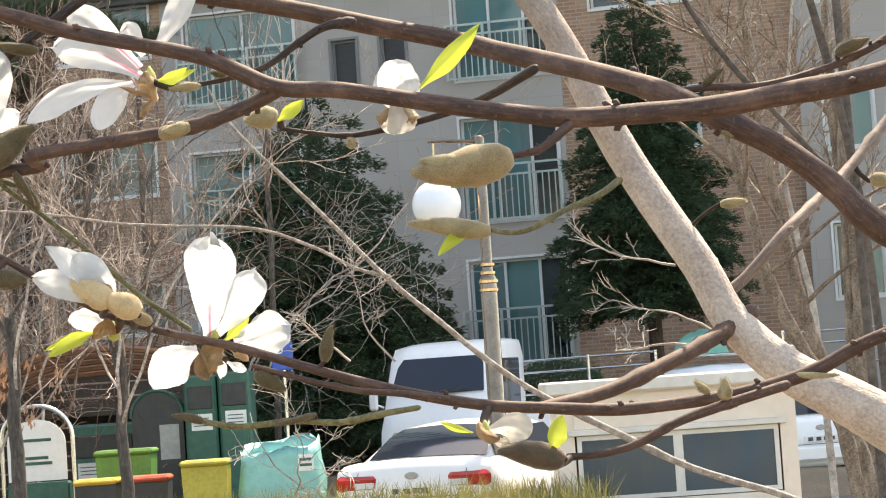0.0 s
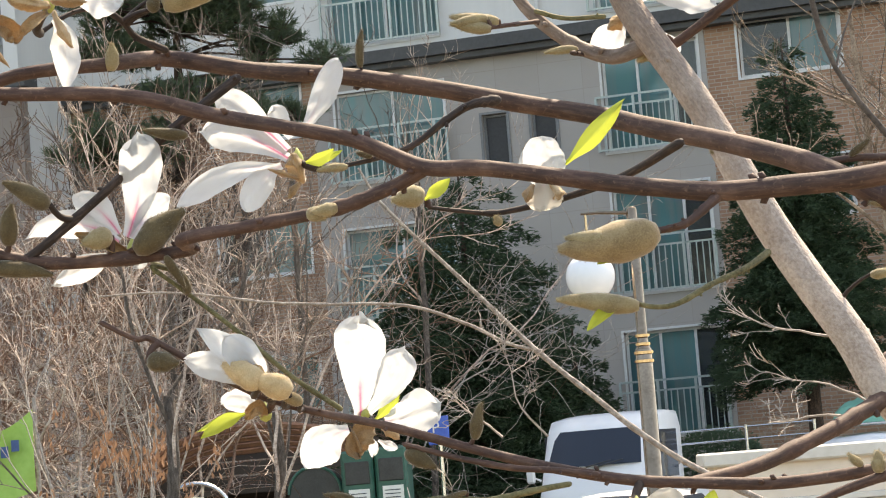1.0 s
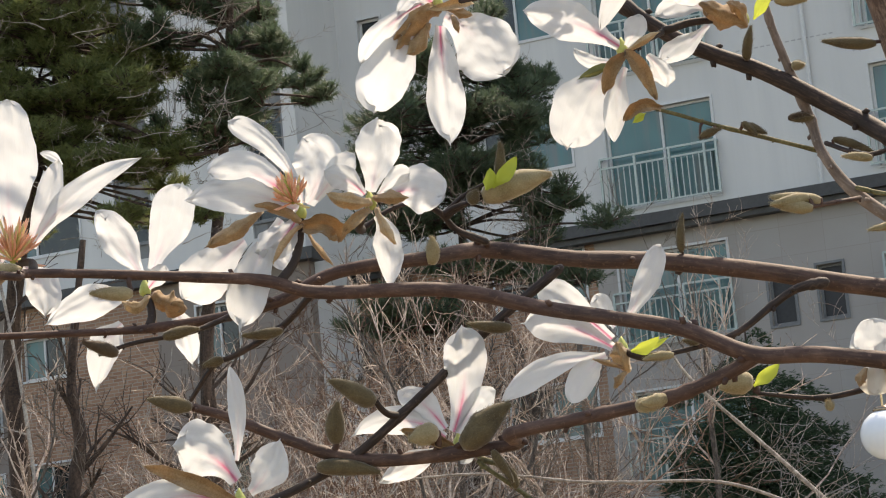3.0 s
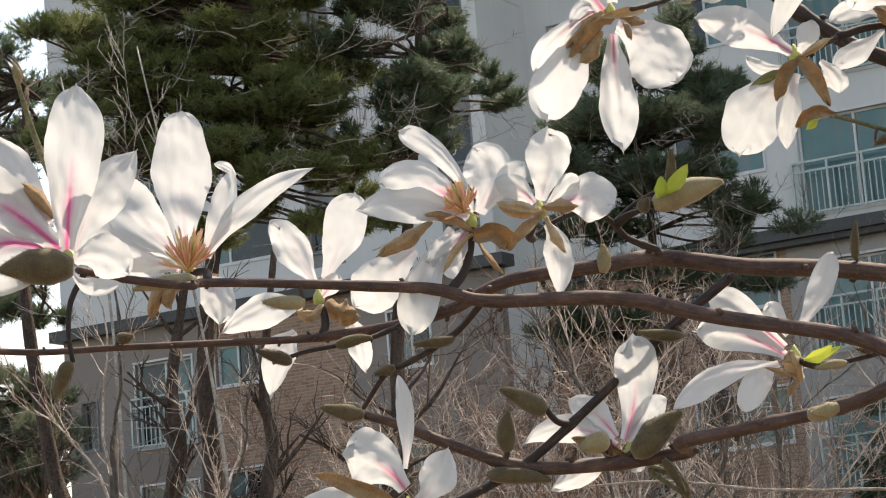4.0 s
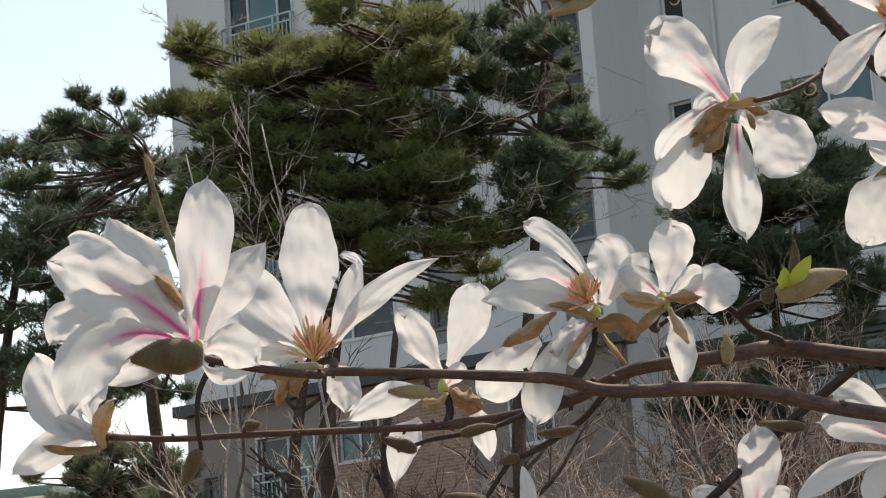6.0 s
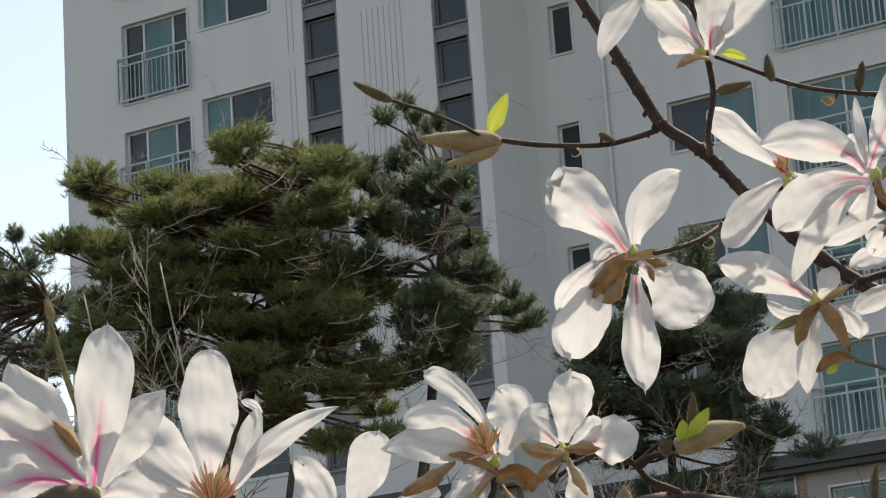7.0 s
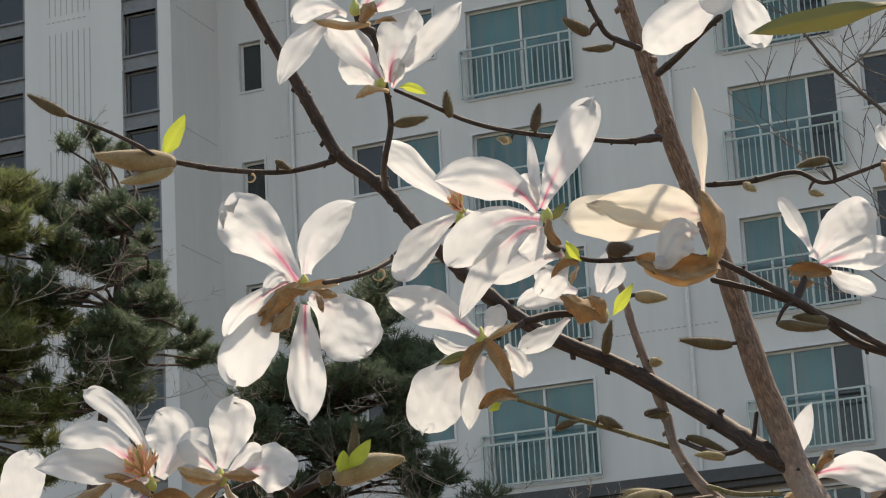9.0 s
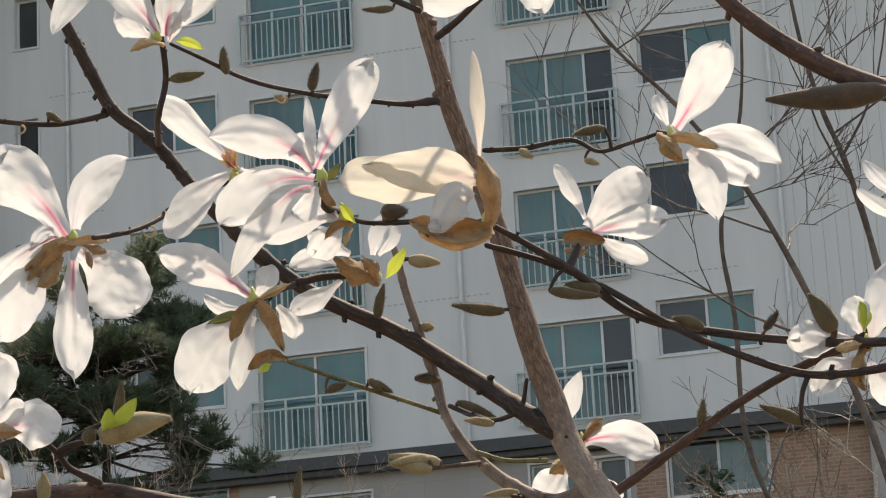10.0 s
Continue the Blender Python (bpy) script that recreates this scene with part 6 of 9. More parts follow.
limb("branch", [(0.6000, 1.8700, 1.1000, 0.0240), (0.6100, 1.7900, 1.5000, 0.0180), (0.5400, 1.7100, 1.7500, 0.0130), (0.4271, 1.6782, 1.8499, 0.0100), (0.3170, 1.6839, 1.8307, 0.0091), (0.2910, 1.6890, 1.8261, 0.0087), (0.2526, 1.6955, 1.8224, 0.0083), (0.1981, 1.7031, 1.8174, 0.0079), (0.1472, 1.7082, 1.8163, 0.0075), (0.1000, 1.7114, 1.8170, 0.0071), (0.0570, 1.7124, 1.8240, 0.0067), (-0.0017, 1.7118, 1.8359, 0.0063), (-0.0602, 1.7091, 1.8475, 0.0059), (-0.1039, 1.7162, 1.8533, 0.0060), (-0.1505, 1.7195, 1.8768, 0.0056), (-0.2056, 1.7215, 1.8925, 0.0052), (-0.2590, 1.7466, 1.9096, 0.0057), (-0.3210, 1.7339, 1.9267, 0.0053), (-0.4078, 1.7146, 1.9331, 0.0049), (-0.4459, 1.7033, 1.9443, 0.0045), (-0.5225, 1.6798, 1.9539, 0.0036), (-0.5977, 1.6532, 1.9608, 0.0032), (-0.6053, 1.6346, 1.9571, 0.0032), (-0.6457, 1.6176, 1.9646, 0.0030), (-0.6707, 1.5952, 1.9707, 0.0028)], M_TWIG, 3)
limb("branch", [(-0.1019, 1.7164, 1.8532, 0.0056), (-0.1252, 1.7261, 1.8431, 0.0052), (-0.1667, 1.7339, 1.8314, 0.0052), (-0.2238, 1.7381, 1.8256, 0.0049), (-0.2809, 1.7404, 1.8196, 0.0049), (-0.2866, 1.7838, 1.8157, 0.0049), (-0.3700, 1.7790, 1.8127, 0.0050), (-0.4138, 1.7688, 1.8195, 0.0046), (-0.4524, 1.7578, 1.8359, 0.0041), (-0.4904, 1.7456, 1.8547, 0.0037), (-0.5133, 1.7380, 1.8636, 0.0029)], M_TWIG, 4)
limb("twig", [(-0.2413, 1.7854, 1.9397, 0.0037), (-0.2993, 1.7825, 1.9000, 0.0037), (-0.3443, 1.7791, 1.8628, 0.0035), (-0.3974, 1.7723, 1.8221, 0.0035), (-0.4314, 1.7659, 1.8045, 0.0033), (-0.4648, 1.7585, 1.7909, 0.0031), (-0.5014, 1.7491, 1.7817, 0.0025)], M_BACKLIT_TWIG, 5)
limb("branch", [(0.5700, 1.8600, 1.3000, 0.0160), (0.5300, 1.8000, 1.5200, 0.0100), (0.4507, 1.7471, 1.6883, 0.0053), (0.3195, 1.7761, 1.6527, 0.0049), (0.2709, 1.7842, 1.6315, 0.0053), (0.2340, 1.7892, 1.6217, 0.0049), (0.1888, 1.7943, 1.6149, 0.0046), (0.1270, 1.7995, 1.6111, 0.0046), (0.0655, 1.8027, 1.6164, 0.0044), (0.0244, 1.8036, 1.6217, 0.0042), (-0.0368, 1.8032, 1.6365, 0.0039), (-0.0935, 1.8008, 1.6548, 0.0035), (-0.1499, 1.7965, 1.6750, 0.0032), (-0.1981, 1.7913, 1.6885, 0.0030), (-0.2377, 1.7858, 1.7033, 0.0027), (-0.2765, 1.7790, 1.7254, 0.0025), (-0.3146, 1.7710, 1.7510, 0.0023), (-0.3256, 1.7637, 1.7521, 0.0021), (-0.3485, 1.7582, 1.7653, 0.0018)], M_TWIG, 6)
limb("shoot", [(-0.1858, 1.8127, 1.6911, 0.0021), (-0.2191, 1.8078, 1.7173, 0.0019), (-0.2575, 1.8005, 1.7550, 0.0019), (-0.2918, 1.7927, 1.7859, 0.0017), (-0.3145, 1.7870, 1.8056, 0.0017), (-0.3003, 1.8050, 1.8028, 0.0017), (-0.3198, 1.8211, 1.8121, 0.0015)], M_OLIVE, 7)
limb("branch", [(0.2467, 1.9605, 1.6798, 0.0068), (0.2254, 1.9481, 1.6673, 0.0068), (0.2057, 1.9283, 1.6580, 0.0065), (0.1707, 1.8966, 1.6422, 0.0061), (0.1236, 1.8600, 1.6258, 0.0056), (0.0700, 1.8125, 1.6161, 0.0050)], M_TWIG, 8)
limb("twig", [(0.5270, 3.3564, 1.4144, 0.0051), (0.4475, 3.3704, 1.4589, 0.0048), (0.3286, 3.3859, 1.5033, 0.0048), (0.2319, 3.3953, 1.5561, 0.0048), (0.1197, 3.4018, 1.6220, 0.0042), (0.0453, 3.4032, 1.6794, 0.0040), (-0.0063, 3.4024, 1.7283, 0.0037), (-0.0800, 3.3987, 1.7982, 0.0034), (-0.1747, 3.3882, 1.9036, 0.0028), (-0.2472, 3.3763, 1.9821, 0.0023), (-0.2828, 3.3686, 2.0268, 0.0020), (-0.3031, 3.3619, 2.0666, 0.0014)], M_SPECKLE, 9)
limb("twig", [(-0.0724, 3.3990, 1.7954, 0.0028), (-0.1184, 3.3969, 1.8101, 0.0025), (-0.1711, 3.3928, 1.8409, 0.0025), (-0.2546, 3.3852, 1.8735, 0.0023), (-0.3700, 3.3736, 1.8844, 0.0020), (-0.4461, 3.3636, 1.8927, 0.0020), (-0.5285, 3.3501, 1.9090, 0.0017), (-0.5955, 3.3381, 1.9165, 0.0017), (-0.6698, 3.3238, 1.9166, 0.0014)], M_SPECKLE, 10)
limb("twig", [(0.0812, 1.8172, 1.8673, 0.0038), (0.0448, 1.8504, 1.8525, 0.0034), (0.0099, 1.8620, 1.8429, 0.0030), (-0.0253, 1.8725, 1.8368, 0.0026), (-0.0602, 1.8720, 1.8326, 0.0022), (-0.0859, 1.8706, 1.8359, 0.0017), (-0.1114, 1.8686, 1.8409, 0.0017)], M_BACKLIT_TWIG, 11)
limb("twig", [(0.1019, 1.7114, 1.8161, 0.0048), (0.0930, 1.7026, 1.8078, 0.0035), (0.0782, 1.6944, 1.7962, 0.0029), (0.0662, 1.6952, 1.7931, 0.0025), (0.0524, 1.6957, 1.7917, 0.0023)], M_TWIG, 12)
limb("twig", [(0.1494, 1.9722, 1.7923, 0.0032), (0.1309, 1.9442, 1.7799, 0.0027), (0.1019, 1.9167, 1.7677, 0.0022), (0.0738, 1.8987, 1.7538, 0.0022), (0.0562, 1.8994, 1.7519, 0.0020), (0.0389, 1.8995, 1.7562, 0.0020)], M_OLIVE, 13)
limb("twig", [(0.2447, 1.7777, 1.6210, 0.0037), (0.2025, 1.7727, 1.6104, 0.0037), (0.1654, 1.7763, 1.5994, 0.0033), (0.1361, 1.7783, 1.5863, 0.0031), (0.1113, 1.7798, 1.5810, 0.0027), (0.0827, 1.7813, 1.5796, 0.0025)], M_TWIG, 14)
limb("twig", [(-0.0529, 1.8217, 1.9117, 0.0042), (-0.0721, 1.8213, 1.9096, 0.0034), (-0.0917, 1.8218, 1.8995, 0.0030), (-0.1182, 1.8225, 1.8831, 0.0025), (-0.1481, 1.8212, 1.8756, 0.0021), (-0.1734, 1.8194, 1.8720, 0.0019)], M_BACKLIT_TWIG, 15)
limb("branch", [(0.2173, 1.9666, 1.6896, 0.0059), (0.2448, 1.9730, 1.7076, 0.0046), (0.2813, 1.9817, 1.7430, 0.0046), (0.3174, 2.0253, 1.7715, 0.0047), (0.3546, 2.0678, 1.8011, 0.0048), (0.4035, 2.1056, 1.8502, 0.0049), (0.4684, 2.1363, 1.9140, 0.0051)], M_PALE_TWIG, 16)
limb("twig", [(0.1770, 1.8038, 1.8410, 0.0029), (0.2060, 1.8006, 1.8428, 0.0029), (0.2469, 1.7958, 1.8408, 0.0029), (0.2896, 1.7987, 1.8495, 0.0029), (0.3185, 1.7927, 1.8593, 0.0029), (0.3450, 1.7965, 1.8719, 0.0034), (0.4141, 1.7777, 1.9027, 0.0038)], M_TWIG, 17)
limb("shoot", [(-0.0210, 1.7935, 1.6223, 0.0021), (-0.0456, 1.7829, 1.6199, 0.0025), (-0.0785, 1.7816, 1.6156, 0.0025), (-0.1110, 1.7798, 1.6190, 0.0025), (-0.1517, 1.7766, 1.6177, 0.0023), (-0.1835, 1.7736, 1.6251, 0.0023)], M_OLIVE, 18)
limb("branch", [(-0.3811, 1.8857, 2.4869, 0.0039), (-0.3750, 1.9020, 2.4508, 0.0043), (-0.3665, 1.9292, 2.4309, 0.0046), (-0.3443, 1.9503, 2.3865, 0.0050), (-0.3360, 1.9580, 2.3687, 0.0051), (-0.3285, 1.9652, 2.3522, 0.0052), (-0.3205, 1.9725, 2.3352, 0.0053), (-0.3133, 1.9789, 2.3204, 0.0054), (-0.3038, 1.9840, 2.3095, 0.0054), (-0.2891, 1.9890, 2.2987, 0.0054), (-0.2758, 1.9944, 2.2871, 0.0054), (-0.2650, 2.0000, 2.2742, 0.0054), (-0.2555, 2.0051, 2.2617, 0.0055), (-0.2442, 2.0107, 2.2477, 0.0056), (-0.2235, 2.0201, 2.2243, 0.0058), (-0.1991, 2.0300, 2.1992, 0.0062), (-0.1506, 2.0437, 2.1614, 0.0066), (-0.0860, 2.0554, 2.1280, 0.0070), (-0.0177, 2.0473, 2.0791, 0.0077), (0.0221, 2.0235, 2.0449, 0.0079), (0.0458, 2.0166, 2.0248, 0.0066), (0.0529, 2.0126, 2.0179, 0.0042)], M_BACKLIT_TWIG, 19)
limb("twig", [(-0.3149, 1.9816, 2.3113, 0.0027), (-0.3343, 1.9798, 2.3070, 0.0025), (-0.3631, 1.9757, 2.3038, 0.0023), (-0.4099, 1.9651, 2.3075, 0.0023), (-0.4466, 1.9547, 2.3143, 0.0023)], M_BACKLIT_TWIG, 20)
limb("twig", [(-0.4406, 1.9080, 2.2967, 0.0017), (-0.4615, 1.8779, 2.3069, 0.0017), (-0.4893, 1.8761, 2.3227, 0.0015), (-0.5182, 1.8743, 2.3366, 0.0015), (-0.5256, 1.8703, 2.3419, 0.0013)], M_BACKLIT_TWIG, 21)
limb("twig", [(-0.2733, 1.9959, 2.2864, 0.0031), (-0.2578, 1.8857, 2.2736, 0.0026), (-0.2482, 1.8674, 2.3005, 0.0026), (-0.2489, 1.8457, 2.3317, 0.0024), (-0.2530, 1.8230, 2.3623, 0.0022)], M_BACKLIT_TWIG, 22)
limb("twig", [(-0.0370, 1.9490, 2.2956, 0.0034), (-0.0628, 1.9486, 2.2945, 0.0026), (-0.0855, 1.9373, 2.2940, 0.0022), (-0.1308, 1.9229, 2.2976, 0.0020), (-0.1672, 1.9175, 2.3052, 0.0020), (-0.1941, 1.9119, 2.3138, 0.0019), (-0.2183, 1.8856, 2.3206, 0.0018), (-0.2433, 1.8687, 2.3294, 0.0016)], M_BACKLIT_TWIG, 23)
limb("branch", [(-0.0905, 2.0336, 2.2151, 0.0027), (-0.0804, 2.0399, 2.1933, 0.0031), (-0.0736, 2.0485, 2.1600, 0.0035), (-0.0625, 2.0578, 2.1216, 0.0039), (-0.0514, 2.0663, 2.0832, 0.0043), (-0.0456, 2.0619, 2.0564, 0.0043), (-0.0261, 2.0585, 2.0210, 0.0053), (0.0041, 2.0532, 1.9921, 0.0060), (0.0372, 2.0355, 1.9722, 0.0066), (0.0579, 2.0246, 1.9730, 0.0070), (0.0720, 2.0130, 1.9785, 0.0070)], M_PALE_TWIG, 24)
limb("twig", [(-0.0190, 2.0404, 2.0088, 0.0021), (-0.0362, 2.0109, 2.0027, 0.0019), (-0.0577, 1.9813, 1.9962, 0.0021)], M_TWIG, 25)
limb("twig", [(0.0168, 2.0452, 1.9779, 0.0021), (0.0074, 2.0253, 1.9767, 0.0021)], M_TWIG, 26)
limb("twig", [(-0.0410, 2.0413, 2.0577, 0.0021), (-0.0229, 2.0235, 2.0454, 0.0021), (-0.0048, 2.0145, 2.0388, 0.0021), (0.0170, 2.0227, 2.0479, 0.0019), (0.0241, 2.0178, 2.0715, 0.0017)], M_BACKLIT_TWIG, 27)
limb("twig", [(-0.0200, 2.0488, 2.0186, 0.0021), (0.0036, 2.0402, 2.0091, 0.0021), (0.0357, 2.0202, 2.0040, 0.0021)], M_OLIVE, 28)
limb("twig", [(0.0030, 1.8923, 2.1715, 0.0025), (0.0283, 1.8961, 2.1564, 0.0029), (0.0659, 1.9016, 2.1315, 0.0036), (0.1145, 1.9255, 2.0988, 0.0036), (0.1888, 1.9241, 2.0793, 0.0036), (0.2540, 1.9189, 2.0684, 0.0036), (0.3049, 1.9124, 2.0640, 0.0040), (0.3615, 1.9023, 2.0651, 0.0043)], M_BACKLIT_TWIG, 29)
limb("twig", [(-0.0019, 1.9039, 2.1581, 0.0025), (0.0411, 1.9072, 2.1439, 0.0025), (0.0844, 1.9112, 2.1224, 0.0027), (0.1229, 1.9149, 2.0981, 0.0027), (0.1656, 1.9172, 2.0733, 0.0029), (0.2296, 1.9164, 2.0458, 0.0032), (0.2727, 1.9117, 2.0409, 0.0034), (0.3245, 1.9028, 2.0450, 0.0036)], M_BACKLIT_TWIG, 30)
limb("twig", [(0.0006, 1.9886, 2.2626, 0.0023), (0.0346, 1.9885, 2.2624, 0.0023), (0.0726, 1.9863, 2.2663, 0.0021), (0.0955, 1.9886, 2.2557, 0.0019), (0.1192, 1.9861, 2.2599, 0.0017), (0.1430, 1.9827, 2.2658, 0.0017)], M_BACKLIT_TWIG, 31)
limb("branch", [(0.1522, 1.6096, 2.2699, 0.0053), (0.1739, 1.6169, 2.2445, 0.0056), (0.1995, 1.6219, 2.2221, 0.0063), (0.2326, 1.6251, 2.1998, 0.0069), (0.2760, 1.6255, 2.1777, 0.0075), (0.3457, 1.6420, 2.1503, 0.0082), (0.4400, 1.7200, 2.0000, 0.0240), (0.5600, 1.8000, 1.5500, 0.0260), (0.6000, 1.8700, 1.1000, 0.0280)], M_TWIG, 32)
limb("branch", [(0.0820, 2.0329, 1.9706, 0.0041), (0.1061, 2.0295, 1.9850, 0.0041), (0.1440, 2.0132, 2.0082, 0.0039), (0.1899, 1.9844, 2.0338, 0.0037), (0.2343, 1.9554, 2.0531, 0.0036), (0.2783, 1.9362, 2.0685, 0.0040), (0.3323, 1.9220, 2.0941, 0.0044)], M_TWIG, 33)
limb("twig", [(-0.2567, 1.9175, 2.2036, 0.0026), (-0.2715, 1.8888, 2.1863, 0.0022), (-0.2869, 1.8684, 2.1758, 0.0020), (-0.3039, 1.8468, 2.1680, 0.0021)], M_BACKLIT_TWIG, 34)
limb("twig", [(-0.1586, 1.9436, 2.1460, 0.0026), (-0.1725, 1.9146, 2.1327, 0.0022), (-0.1871, 1.8958, 2.1193, 0.0022)], M_BACKLIT_TWIG, 35)
limb("shoot", [(-0.0418, 2.0719, 2.0556, 0.0019), (-0.0897, 2.0470, 2.0702, 0.0019), (-0.1346, 2.0214, 2.0832, 0.0017), (-0.1566, 2.0080, 2.0904, 0.0017), (-0.1762, 1.9948, 2.0960, 0.0015)], M_OLIVE, 36)
limb("twig", [(-0.0326, 1.9417, 2.3487, 0.0034), (-0.0149, 1.9189, 2.3537, 0.0030), (0.0050, 1.8851, 2.3590, 0.0026), (0.0218, 1.8621, 2.3633, 0.0024)], M_BACKLIT_TWIG, 37)
limb("twig", [(-0.0470, 1.9338, 2.3697, 0.0030), (-0.0695, 1.9291, 2.3803, 0.0025), (-0.0778, 1.9244, 2.3919, 0.0023), (-0.0854, 1.9171, 2.4100, 0.0021), (-0.0884, 1.9100, 2.4276, 0.0019)], M_BACKLIT_TWIG, 38)
limb("twig", [(-0.0450, 1.8707, 2.1723, 0.0021), (-0.0724, 1.8891, 2.1773, 0.0022), (-0.1001, 1.9066, 2.1844, 0.0020), (-0.1225, 1.9121, 2.1973, 0.0018)], M_BACKLIT_TWIG, 39)
limb("twig", [(-0.3010, 1.8322, 1.9752, 0.0031), (-0.3209, 1.8270, 1.9856, 0.0027), (-0.3301, 1.8128, 1.9975, 0.0024), (-0.3440, 1.7986, 2.0047, 0.0020), (-0.3633, 1.7854, 1.9993, 0.0019), (-0.3835, 1.7736, 1.9849, 0.0017)], M_BACKLIT_TWIG, 40)
limb("twig", [(-0.4165, 1.7331, 1.9345, 0.0026), (-0.4437, 1.7500, 1.9168, 0.0025), (-0.4830, 1.7627, 1.9016, 0.0023), (-0.5053, 1.7780, 1.8972, 0.0020), (-0.5268, 1.7852, 1.8747, 0.0020)], M_BACKLIT_TWIG, 41)
limb("twig", [(-0.4900, 1.7974, 1.9373, 0.0024), (-0.5186, 1.7705, 1.9235, 0.0020), (-0.5595, 1.7587, 1.9183, 0.0017), (-0.5842, 1.7517, 1.9118, 0.0015)], M_BACKLIT_TWIG, 42)
limb("branch", [(0.3600, 1.9550, 2.1100, 0.0060), (0.4200, 1.9600, 2.0000, 0.0100), (0.5200, 1.9300, 1.6000, 0.0160), (0.6000, 1.8800, 1.1000, 0.0240)], M_TRUNK, 43)

limb("shoot", [(-0.6811, 1.5801, 2.0362, 0.0026), (-0.6861, 1.5751, 2.0545, 0.0024), (-0.6911, 1.5690, 2.0787, 0.0020), (-0.6948, 1.5637, 2.1008, 0.0016)], M_OLIVE, 44)

limb("twig", [(-0.0001, 1.7970, 1.6274, 0.0026), (-0.0306, 1.7970, 1.6332, 0.0025), (-0.0611, 1.7900, 1.6373, 0.0024), (-0.0935, 1.7900, 1.6460, 0.0022), (-0.1177, 1.7900, 1.6538, 0.0020), (-0.1378, 1.7900, 1.6605, 0.0018)], M_TWIG, 45)


def petal_material(name, pink, cream, glow=0.56, reach=1.0, blush=(0.60, 0.12, 0.29)):
    n = Nodes(name, 0.5)
    uv = n.t.nodes.new("ShaderNodeUVMap")
    sep = n.t.nodes.new("ShaderNodeSeparateXYZ")
    n.link(uv.outputs["UV"], sep.inputs[0])

    def math_node(op, a, b):
        m = n.t.nodes.new("ShaderNodeMath")
        m.operation = op
        m.use_clamp = op == "MULTIPLY"
        for k, v in enumerate((a, b)):
            if isinstance(v, (int, float)):
                m.inputs[k].default_value = v
            else:
                n.link(v, m.inputs[k])
        return m.outputs[0]

    across = math_node("ABSOLUTE", math_node("SUBTRACT", sep.outputs["Y"], 0.5), 0)
    wob = n.noise(70, 4)
    along = math_node("ADD", sep.outputs["X"], math_node("MULTIPLY", wob, 0.20))
    thin = math_node("ADD", across, math_node("MULTIPLY", wob, 0.06))
    flush = math_node("MULTIPLY", n.ramp(along, [(0.12, (1, 1, 1)), (0.18 + 0.28 * reach, (0, 0, 0))]), n.ramp(thin, [(0.04, (0.7, 0.7, 0.7)), (0.36, (0, 0, 0))]))
    streak = math_node("MULTIPLY", n.ramp(along, [(0.15 + 0.12 * reach, (1, 1, 1)), (0.28 + 0.36 * reach, (0, 0, 0))]), n.ramp(thin, [(0.04, (1, 1, 1)), (0.09, (0.4, 0.4, 0.4)), (0.20, (0, 0, 0))]))
    f = math_node("MULTIPLY", math_node("ADD", flush, streak), pink)
    vein = n.noise(1.0, 4, 0.7, (4.0, 60.0, 1.0), "UV")
    soft = n.noise(45, 3)
    white = n.mix(n.ramp(vein, [(0.3, (0, 0, 0)), (0.7, (1, 1, 1))]), tuple(v * 0.93 for v in cream), cream)
    white = n.mix(n.ramp(soft, [(0.4, (0.0, 0.0, 0.0)), (0.8, (0.2, 0.2, 0.2))]), white, (cream[0] * 0.99, cream[1] * 0.94, cream[2] * 0.88))
    c = n.mix(f, white, blush)
    n.color(c)
    n.bump(vein, 0.5, 0.0006)
    n.b.inputs["Specular IOR Level"].default_value = 0.35
    tr = n.t.nodes.new("ShaderNodeBsdfTranslucent")
    n.link(c, tr.inputs["Color"])
    mx = n.t.nodes.new("ShaderNodeMixShader")
    mx.inputs[0].default_value = glow
    n.link(n.b.outputs[0], mx.inputs[1])
    n.link(tr.outputs[0], mx.inputs[2])
    n.link(mx.outputs[0], n.t.nodes["Material Output"].inputs["Surface"])
    return n.m


def fuzzy_material(name, dark, light, glow=0.06):
    n = Nodes(name, 0.85)
    mid = tuple((p + q) / 2 for p, q in zip(dark, light))
    c = n.mix(0.55, n.ramp(n.noise(70, 3), [(0.32, dark), (0.5, mid), (0.72, light)]), n.ramp(n.noise(900, 2, 0.6), [(0.25, tuple((p + q) / 2 for p, q in zip(dark, mid))), (0.75, light)]))
    n.color(c)
    n.b.inputs["Sheen Weight"].default_value = 0.5
    n.b.inputs["Sheen Roughness"].default_value = 0.4
    n.bump(n.noise(1100, 3), 0.5, 0.0005)
    tr = n.t.nodes.new("ShaderNodeBsdfTranslucent")
    n.link(c, tr.inputs["Color"])
    mx = n.t.nodes.new("ShaderNodeMixShader")
    mx.inputs[0].default_value = glow
    n.link(n.b.outputs[0], mx.inputs[1])
    n.link(tr.outputs[0], mx.inputs[2])
    n.link(mx.outputs[0], n.t.nodes["Material Output"].inputs["Surface"])
    return n.m


M_PETAL_PINK = petal_material("white_petal_pink_base", 0.80, (0.605, 0.632, 0.655), 0.56, 1.15, (0.56, 0.17, 0.27))
M_PETAL = petal_material("white_petal", 0.16, (0.605, 0.632, 0.655))
M_PETAL_STREAK = petal_material("white_petal_magenta_streak", 1.0, (0.605, 0.632, 0.655), 0.56, 1.4)
M_PETAL_CREAM = petal_material("cream_petal", 0.15, (0.60, 0.575, 0.515))
M_SCALE = fuzzy_material("brown_bud_scale", (0.20, 0.105, 0.045), (0.60, 0.41, 0.225), 0.35)
M_SCALE_PALE = fuzzy_material("pale_tan_bud_scale", (0.32, 0.19, 0.085), (0.74, 0.57, 0.36), 0.35)
